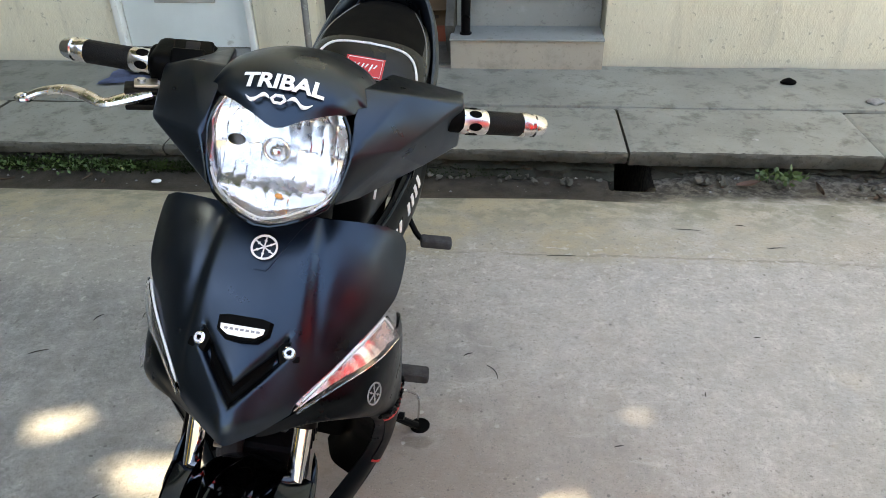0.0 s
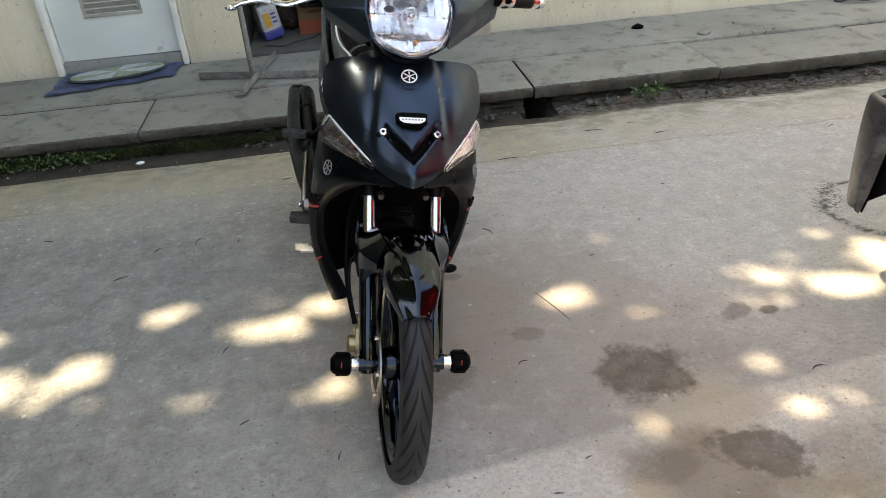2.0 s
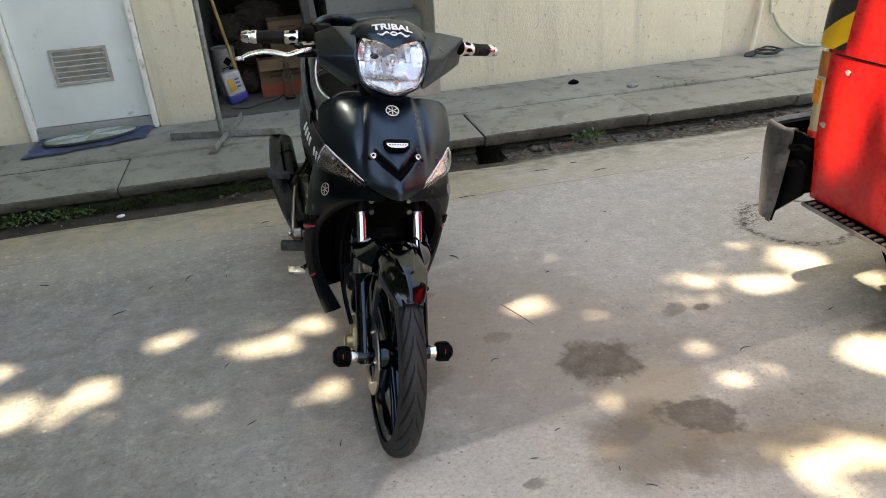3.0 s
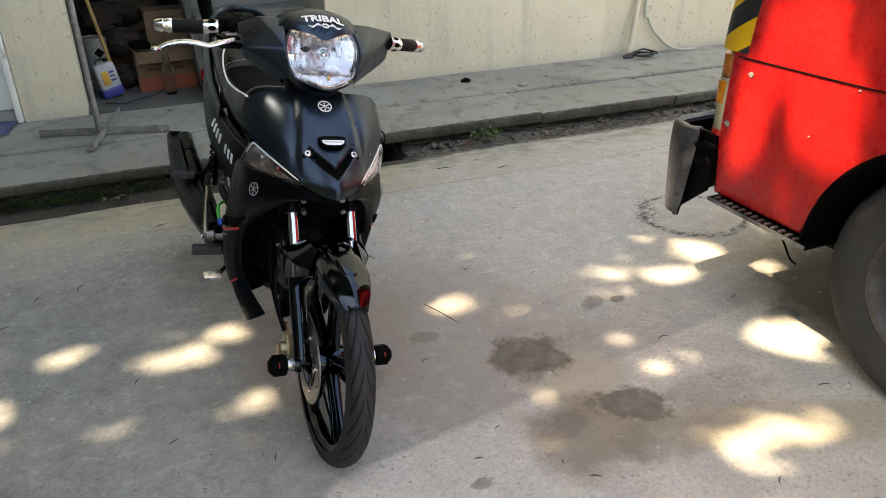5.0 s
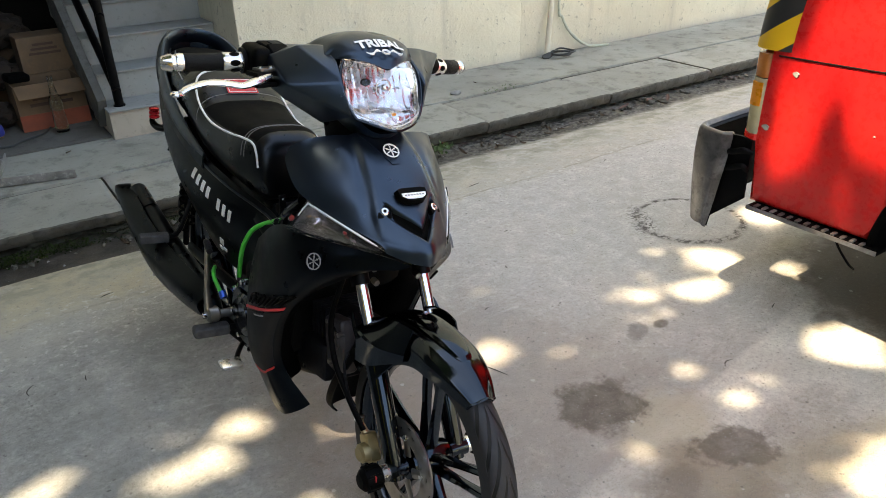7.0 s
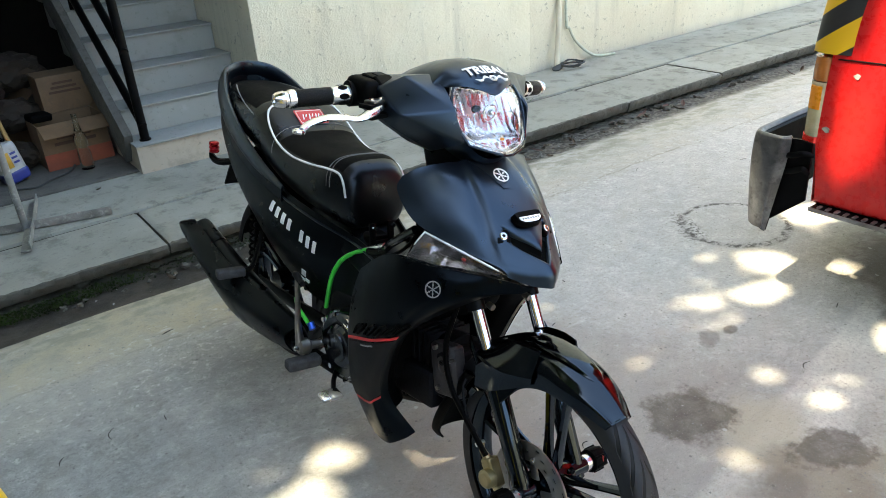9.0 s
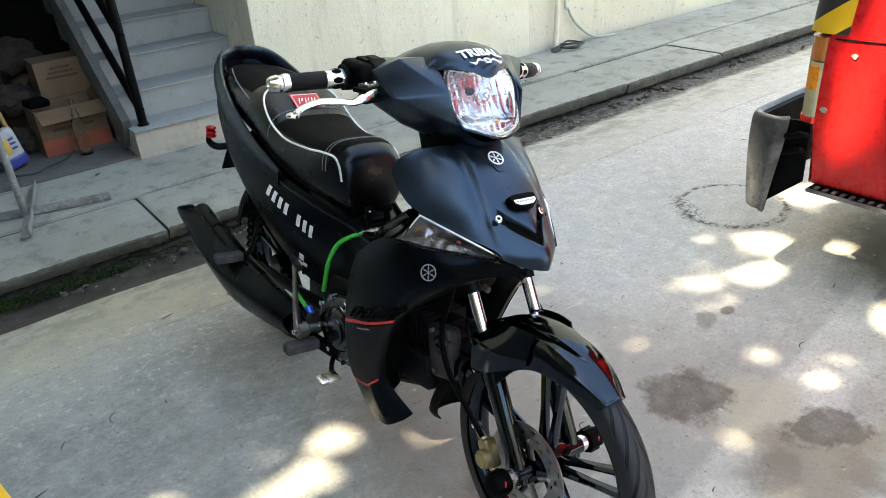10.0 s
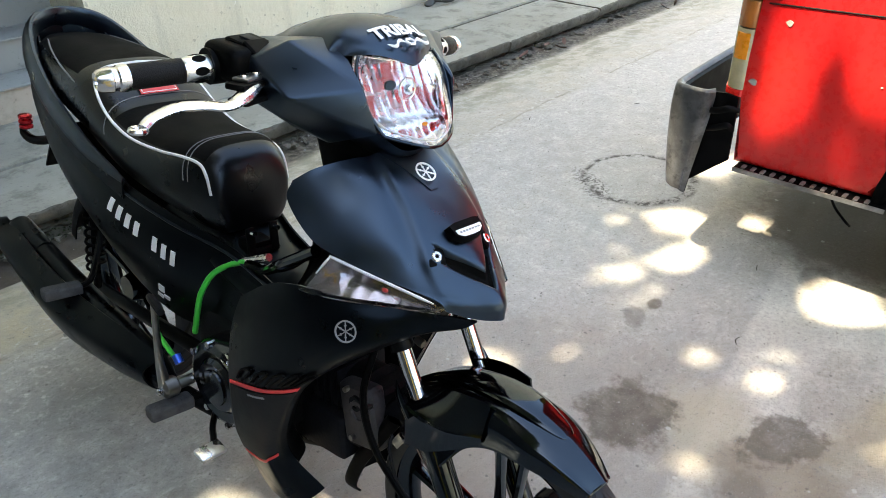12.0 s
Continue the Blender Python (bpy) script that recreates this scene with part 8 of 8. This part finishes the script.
def build_stand():
    z = 0.024
    stand = empty("sign_stand", pose(-1.02, 3.64, z))
    tagged(stand, "paint-spattered steel stand with a crossed foot on the pavement", "stand")

    def angle(a, b, name):
        a, b = Vector(a), Vector(b)
        d = (b - a)
        m = Matrix.Translation((a + b) / 2) @ pose(0, 0, 0, 0, 0, math.degrees(math.atan2(d.y, d.x)))
        bm = bmesh.new()
        add_box(bm, (d.length, 0.045, 0.005), m @ Matrix.Translation((0, 0, 0.0)), 0.001)
        add_box(bm, (d.length, 0.005, 0.04), m @ Matrix.Translation((0, -0.022, 0.022)), 0.001)
        part(name, bm, M_GALV, stand)
    angle((-0.32, 0.11, 0.004), (0.39, -0.09, 0.004), "foot_bar")
    angle((-0.05, -0.31, 0.012), (0.10, 0.38, 0.012), "foot_bar")
    bm = bmesh.new()
    add_rod(bm, (0, 0, 0.0), (0.0, 0.02, 1.55), 0.017, 14)
    part("stand_pole", bm, M_GALV, stand, "spattered steel tube")


def build_mats():
    # folded blue cloth under the oval mat
    bm = bmesh.new()
    nx, ny = 28, 18
    c00, c10, c11, c01 = Vector((-2.24, 3.68, 0)), Vector((-1.53, 3.84, 0)), Vector((-1.49, 4.11, 0)), Vector((-2.22, 4.11, 0))
    grid = []
    for i in range(nx + 1):
        row = []
        for j in range(ny + 1):
            u, v = i / nx, j / ny
            p = (c00 * (1 - u) + c10 * u) * (1 - v) + (c01 * (1 - u) + c11 * u) * v
            p.z = 0.034 + 0.010 * abs(noise.noise(Vector((u * 6, v * 5, 1)))) + 0.004 * noise.noise(Vector((u * 20, v * 16, 2)))
            p.x += 0.02 * noise.noise(Vector((v * 5, u, 4)))
            p.y += 0.02 * noise.noise(Vector((u * 5, v, 6)))
            row.append(bm.verts.new(p))
        grid.append(row)
    for i in range(nx):
        for j in range(ny):
            bm.faces.new((grid[i][j], grid[i + 1][j], grid[i + 1][j + 1], grid[i][j + 1]))
    ret = bmesh.ops.solidify(bm, geom=bm.faces, thickness=0.008)
    tagged(finish("doorstep_cloth", bm, M_RAG), "faded blue cloth spread on the doorstep", "cloth")
    mat = empty("oval_doormat", pose(-1.87, 3.965, 0.050, 0, 0, 13))
    tagged(mat, "oval green and grey doormat lying on a blue cloth", "doormat")

    def oval(rx, ry, z0, z1, m, name, a0=0.0, a1=360.0):
        bm = bmesh.new()
        n = 48
        angs = [math.radians(a0 + (a1 - a0) * k / n) for k in range(n + 1)]
        for z, flip in ((z0, True), (z1, False)):
            c = bm.verts.new((0, 0, z))
            ring = [bm.verts.new((rx * math.cos(a), ry * math.sin(a), z - (0.002 if z == z1 else 0))) for a in angs]
            for p, q in zip(ring, ring[1:]):
                bm.faces.new((c, q, p) if flip else (c, p, q))
            if flip:
                low = ring
            else:
                for k in range(n):
                    bm.faces.new((low[k], low[k + 1], ring[k + 1], ring[k]))
        bmesh.ops.remove_doubles(bm, verts=bm.verts, dist=0.0002)
        part(name, bm, m, mat)
    oval(0.295, 0.135, 0.0, 0.010, M_MAT_RIM, "mat_edge")
    for k in range(8):
        oval(0.280, 0.120, 0.009, 0.0135, (M_MAT_A, M_MAT_B)[k % 2], "mat_panel", 45 * k - 8, 45 * k + 37)


def build_wall_things():
    # leaning painted pipe, slack cable and a heap of black hose at the foot of the wall
    bm = bmesh.new()
    add_sweep(bm, [(3.00, 4.03, 0.025), (3.10, 4.10, 0.50), (3.14, 4.103, 1.5)], 0.022, 12)
    tagged(finish("wall_pipe", bm, M_PIPE), "cream painted pipe against the stucco wall", "pipe")
    bm = bmesh.new()
    add_sweep(bm, [(3.19, 4.108, 2.0), (3.18, 4.108, 0.50), (3.22, 4.10, 0.30), (3.32, 4.09, 0.16), (3.48, 4.06, 0.05), (3.70, 4.03, 0.03)], 0.011, 8, steps=6)
    tagged(finish("slack_cable", bm, M_CABLE), "pale green cable hanging slack down the wall", "cable")
    bm = bmesh.new()
    pts = []
    for k in range(42):
        a = k * 0.42
        r = 0.085 + 0.022 * math.sin(k * 0.31)
        pts.append((3.13 + 1.1 * r * math.cos(a), 3.98 + 0.9 * r * math.sin(a), 0.038 + 0.0009 * k + 0.006 * math.sin(k)))
    add_sweep(bm, pts, 0.0075, 7)
    tagged(finish("hose_coil", bm, M_HOSE), "small coil of black hose on the pavement", "hose")
    bm = bmesh.new()
    bmesh.ops.create_icosphere(bm, subdivisions=3, radius=0.042, matrix=Matrix.Translation((2.99, 4.00, 0.038)) @ Matrix.Diagonal((1.2, 0.8, 0.5, 1)))
    rough_up(bm, 0.02, 14.0, 3)
    tagged(finish("black_rag", bm, M_HOSE), "crumpled black rag beside a hose", "rag")


def leaf_mesh(name, L, W, curl, mat):
    bm = bmesh.new()
    rows = []
    for k in range(7):
        f = k / 6
        w = W * math.sin(math.pi * min(1, 0.06 + 0.94 * f)) ** 0.8
        z = curl * (f - 0.5) ** 2
        rows.append([bm.verts.new((L * (f - 0.5), s * w, z + abs(s) * curl * 0.25)) for s in (-1, 0, 1)])
    for a, b in zip(rows, rows[1:]):
        for k in range(2):
            bm.faces.new((a[k], a[k + 1], b[k + 1], b[k]))
    bmesh.ops.solidify(bm, geom=bm.faces, thickness=0.001)
    me = bpy.data.meshes.new(name)
    bmesh.ops.recalc_face_normals(bm, faces=bm.faces)
    bm.to_mesh(me)
    bm.free()
    me.materials.append(mat)
    return me


def build_litter():
    rng = random.Random(11)
    # twigs on the road
    def twig(x, y, z, L, turn, bend):
        bm = bmesh.new()
        a = math.radians(turn)
        pts = []
        for k in range(6):
            f = k / 5 - 0.5
            u, v = L * f, bend * L * (0.25 - f * f)
            pts.append((x + u * math.cos(a) - v * math.sin(a), y + u * math.sin(a) + v * math.cos(a), z + 0.002))
        add_sweep(bm, pts, [0.0007, 0.0015, 0.0017, 0.0015, 0.0012, 0.0006], 6)
        tagged(finish("twig", bm, M_TWIG), "thin dark dry twig on the road", "twig", "twigs on the road")
    for x, y, L, turn, bend in ((0.712, 0.60, 0.075, 10, 0.9), (1.12, 0.72, 0.06, 20, 0.1), (0.085, 1.04, 0.30, -68, 0.06), (-0.07, 0.795, 0.05, 20, 1.2), (-0.10, 0.33, 0.04, -10, 0.1), (-0.93, 1.05, 0.06, 60, 0.5), (1.0, 0.20, 0.07, -10, 0.3), (-0.02, 1.55, 0.10, -60, 0.6),
                                (-0.09, 1.62, 0.05, 30, 0.5), (-1.10, 1.75, 0.09, 70, 0.9), (-0.95, 1.72, 0.05, 85, 0.1), (-1.35, 1.55, 0.09, 25, 0.2), (-1.25, 1.72, 0.06, 60, 0.6), (0.30, 1.30, 0.04, 15, 0.2), (0.66, 2.36, 0.17, -4, 0.1), (0.86, 2.40, 0.06, -10, 0.3), (0.20, 2.16, 0.16, 2, 0.1),
                                (0.95, 2.25, 0.12, 8, 0.2), (0.55, 1.5, 0.03, 80, 0.2), (-0.85, 0.72, 0.05, 30, 0.3), (0.75, 1.75, 0.03, 0, 0.3), (0.58, -0.05, 0.06, 40, 0.6), (0.15, 0.15, 0.05, -30, 0.4), (-0.60, 0.55, 0.05, 75, 0.5),
                                (-0.78, 2.22, 0.08, 15, 0.3), (-1.7, 1.9, 0.07, -20, 0.3), (1.7, 2.1, 0.08, 30, 0.3), (2.2, 1.8, 0.06, -30, 0.3), (0.0, 0.42, 0.035, 20, 0.3), (0.10, 0.23, 0.03, 80, 0.3)):
        twig(x, y, 0.0, L * 0.62, turn, bend)
    # dry stalks caught under the slab edges
    for k in range(30):
        twig(rng.uniform(1.5, 3.2), rng.uniform(2.78, 2.94), -0.086, rng.uniform(0.05, 0.14), rng.uniform(-35, 45), rng.uniform(-0.3, 0.3))
    # dry leaves along the gutter and on the pavement
    dry = leaf_mesh("dry_leaf", 0.075, 0.014, 0.03, M_DRY)
    red = leaf_mesh("red_leaf", 0.11, 0.018, 0.025, M_DRY_RED)
    for k in range(26):
        x = rng.choice((rng.uniform(0.9, 2.2), rng.uniform(1.2, 4.5), rng.uniform(1.6, 3.0), rng.uniform(-2.5, 0.4)))
        y = rng.uniform(2.76, 2.93)
        ob = new("dry_leaf", dry if rng.random() < 0.8 else red)
        ob.matrix_world = pose(x, y, (-0.085 if x > 0.8 else -0.098) + rng.uniform(0, 0.015), rng.uniform(-25, 25), rng.uniform(-25, 25), rng.uniform(0, 360)) @ Matrix.Diagonal((*(rng.uniform(0.5, 1.1),) * 3, 1))
        tagged(ob, "dry brown leaf in the gutter", "leaf", "dry leaves in the gutter")
    ob = new("dry_leaf", red)
    ob.matrix_world = pose(1.03, 2.885, -0.075, 10, -8, 10)
    tagged(ob, "red-brown leaf in the gutter", "leaf", "dry leaves in the gutter")
    for x, y, turn in ((2.05, 3.72, 80), (-0.60, 3.95, 45)):
        ob = new("dry_leaf", dry)
        ob.matrix_world = pose(x, y, 0.032, 8, 5, turn) @ Matrix.Diagonal((0.6, 0.6, 0.6, 1))
        tagged(ob, "dry brown leaf on the pavement", "leaf", "leaves on the pavement")
    # dark stone on the pavement and a pale stub in a slab
    for name, x, y, z, r, m, label in (("stone", 1.46, 3.86, 0.036, 0.032, M_BLACK, "small dark stone on the pavement"), ("cement_lump", 1.79, 3.59, 0.032, 0.035, M_STONE, "rough grey lump of cement on the pavement"), ("stone", -1.55, 2.80, -0.085, 0.018, M_WHITE, "small white pebble in the gutter"), ("plaster_chip", 1.10, 3.12, 0.022, 0.016, M_CHIP, "pale chip of plaster on a slab")):
        bm = bmesh.new()
        bmesh.ops.create_icosphere(bm, subdivisions=2, radius=r, matrix=Matrix.Translation((x, y, z)) @ Matrix.Diagonal((1.3, 0.8, 0.5, 1)))
        rough_up(bm, r * 0.3, 30.0, x)
        tagged(finish(name, bm, m), label, name.replace("_", " "))
    # grit, joined
    verts, faces = [], []
    def pebble(x, y, z, r):
        i = len(verts)
        for dx, dy, dz in ((1, 0, 0), (-0.5, 0.9, 0), (-0.6, -0.8, 0), (0.1, 0.1, 0.8)):
            verts.append((x + r * dx * rng.uniform(0.7, 1.2), y + r * dy * rng.uniform(0.7, 1.2), z + r * dz))
        faces.extend(((i, i + 1, i + 3), (i + 1, i + 2, i + 3), (i + 2, i, i + 3), (i, i + 2, i + 1)))
    for _ in range(2600):
        x, y = rng.uniform(-2.6, 3.0), rng.uniform(-0.6, 2.45)
        pebble(x, y, 0.0, rng.choice((0.0015, 0.002, 0.003, 0.004)))
    for _ in range(190):
        x, y = rng.choice((rng.uniform(-2.8, 0.5), rng.uniform(0.7, 4.5), rng.uniform(0.9, 3.5))), rng.uniform(2.80, 2.98)
        pebble(x, y, -0.115 + (0.018 if x > 0.85 else 0.0) + rng.uniform(0, 0.01), rng.choice((0.002, 0.003, 0.005, 0.009)))
    for k in range(16):
        pebble(-0.81 + rng.gauss(0, 0.03), 0.45 + rng.gauss(0, 0.03), 0.0, rng.uniform(0.003, 0.007))
    me = bpy.data.meshes.new("grit")
    me.from_pydata(verts, [], faces)
    me.materials.append(M_STONE)
    tagged(new("grit", me), "loose grit and pebbles on the road and in the gutter", "grit", kind="stuff")
    # broken lumps along the kerb
    for k in range(96):
        x = rng.uniform(-1.1, 0.47) if k < 44 else rng.uniform(0.75, 4.2)
        r = rng.uniform(0.005, 0.015) * (1.0 if k < 44 else 1.5)
        bm = bmesh.new()
        bmesh.ops.create_icosphere(bm, subdivisions=2, radius=r, matrix=Matrix.Translation((x, rng.uniform(2.88, 2.97), (-0.1 if x < 0.7 else -0.092) + r * 0.3)) @ pose(0, 0, 0, 0, 0, rng.uniform(0, 180)) @ Matrix.Diagonal((1.5, 0.8, 0.6, 1)))
        rough_up(bm, r * 0.9, 0.9 / r, k)
        tagged(finish("rubble", bm, M_RUBBLE, angle=25), "broken lump of cement under the kerb", "rubble", "rubble under the kerb")


def build_weeds():
    rng = random.Random(5)
    def tuft(name, x, y, z, count, spread, size, label):
        verts, faces = [], []
        for _ in range(count):
            a = rng.uniform(0, 2 * math.pi)
            r = spread * math.sqrt(rng.random())
            c = Vector((x + r * math.cos(a) * 1.4, y + (rng.gauss(0, 0.014) if name == "moss" else r * math.sin(a) * 0.5), z + rng.uniform(0, size * 0.8) if name != "moss" else z + rng.uniform(0, 0.05)))
            u = Vector((rng.uniform(-1, 1), rng.uniform(-1, 1), rng.uniform(0.0, 0.9))).normalized()
            w = u.cross(Vector((rng.uniform(-1, 1), rng.uniform(-1, 1), 0.3))).normalized()
            L, W = size * rng.uniform(0.4, 0.8), size * rng.uniform(0.12, 0.28)
            i = len(verts)
            verts.extend([c, c + u * L * 0.5 + w * W, c + u * L, c + u * L * 0.5 - w * W])
            faces.append((i, i + 1, i + 2, i + 3))
        me = bpy.data.meshes.new(name)
        me.from_pydata([tuple(v) for v in verts], [], faces)
        me.materials.append(M_MOSS if name == "moss" else M_LEAF)
        tagged(new(name, me), label, "weed", kind="stuff")
    tuft("weeds", 1.15, 2.87, -0.05, 110, 0.07, 0.045, "small green weed in the gutter")
    tuft("weeds", -2.13, 2.95, -0.09, 200, 0.22, 0.035, "green weeds along the kerb")
    tuft("weeds", -1.85, 2.92, -0.09, 120, 0.12, 0.03, "green weeds along the kerb")
    tuft("moss", -1.75, 2.955, -0.115, 3600, 0.75, 0.022, "green moss along the kerb")
    tuft("moss", -0.6, 2.965, -0.115, 700, 0.5, 0.016, "green moss along the kerb")
    tuft("weeds", 2.12, 3.52, 0.015, 60, 0.10, 0.02, "tiny weeds in the slab joint")


def build_yellow_post():
    # Made-up post: stands in for a yellow edge of unknown origin.
    post = empty("bollard", pose(-1.384, 0.02, 0))
    tagged(post, "yellow post standing in for an unidentified yellow thing", "bollard")
    bm = bmesh.new()
    add_lathe(bm, [(0.0, 0.11), (0.05, 0.11), (0.07, 0.10), (1.15, 0.098), (1.20, 0.09), (1.22, 0.07), (1.225, 0.001)], 32)
    part("post", bm, M_YELLOW, post)


def build_fence():
    bm = bmesh.new()
    span_box(bm, (-14, -7.2, -0.1), (18, -7.0, 2.6), 0.01)
    tagged(finish("wall_south", bm, M_WALL), "plain cream boundary wall across the road", "wall", kind="structure")
    # Unseen wall, added to cut the sky's light on the left.
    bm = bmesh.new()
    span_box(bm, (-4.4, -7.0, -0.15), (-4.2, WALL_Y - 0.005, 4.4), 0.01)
    tagged(finish("wall_side", bm, M_SIDE), "added dark wall out of view that cuts light from the left", "wall", kind="structure")


build_ground()
build_building()
build_fence()
build_door()
build_stairs()
build_tree()
build_truck()
build_motorcycle()
build_store_things()
build_stand()
build_mats()
build_wall_things()
build_litter()
build_weeds()
build_yellow_post()
build_pavement()
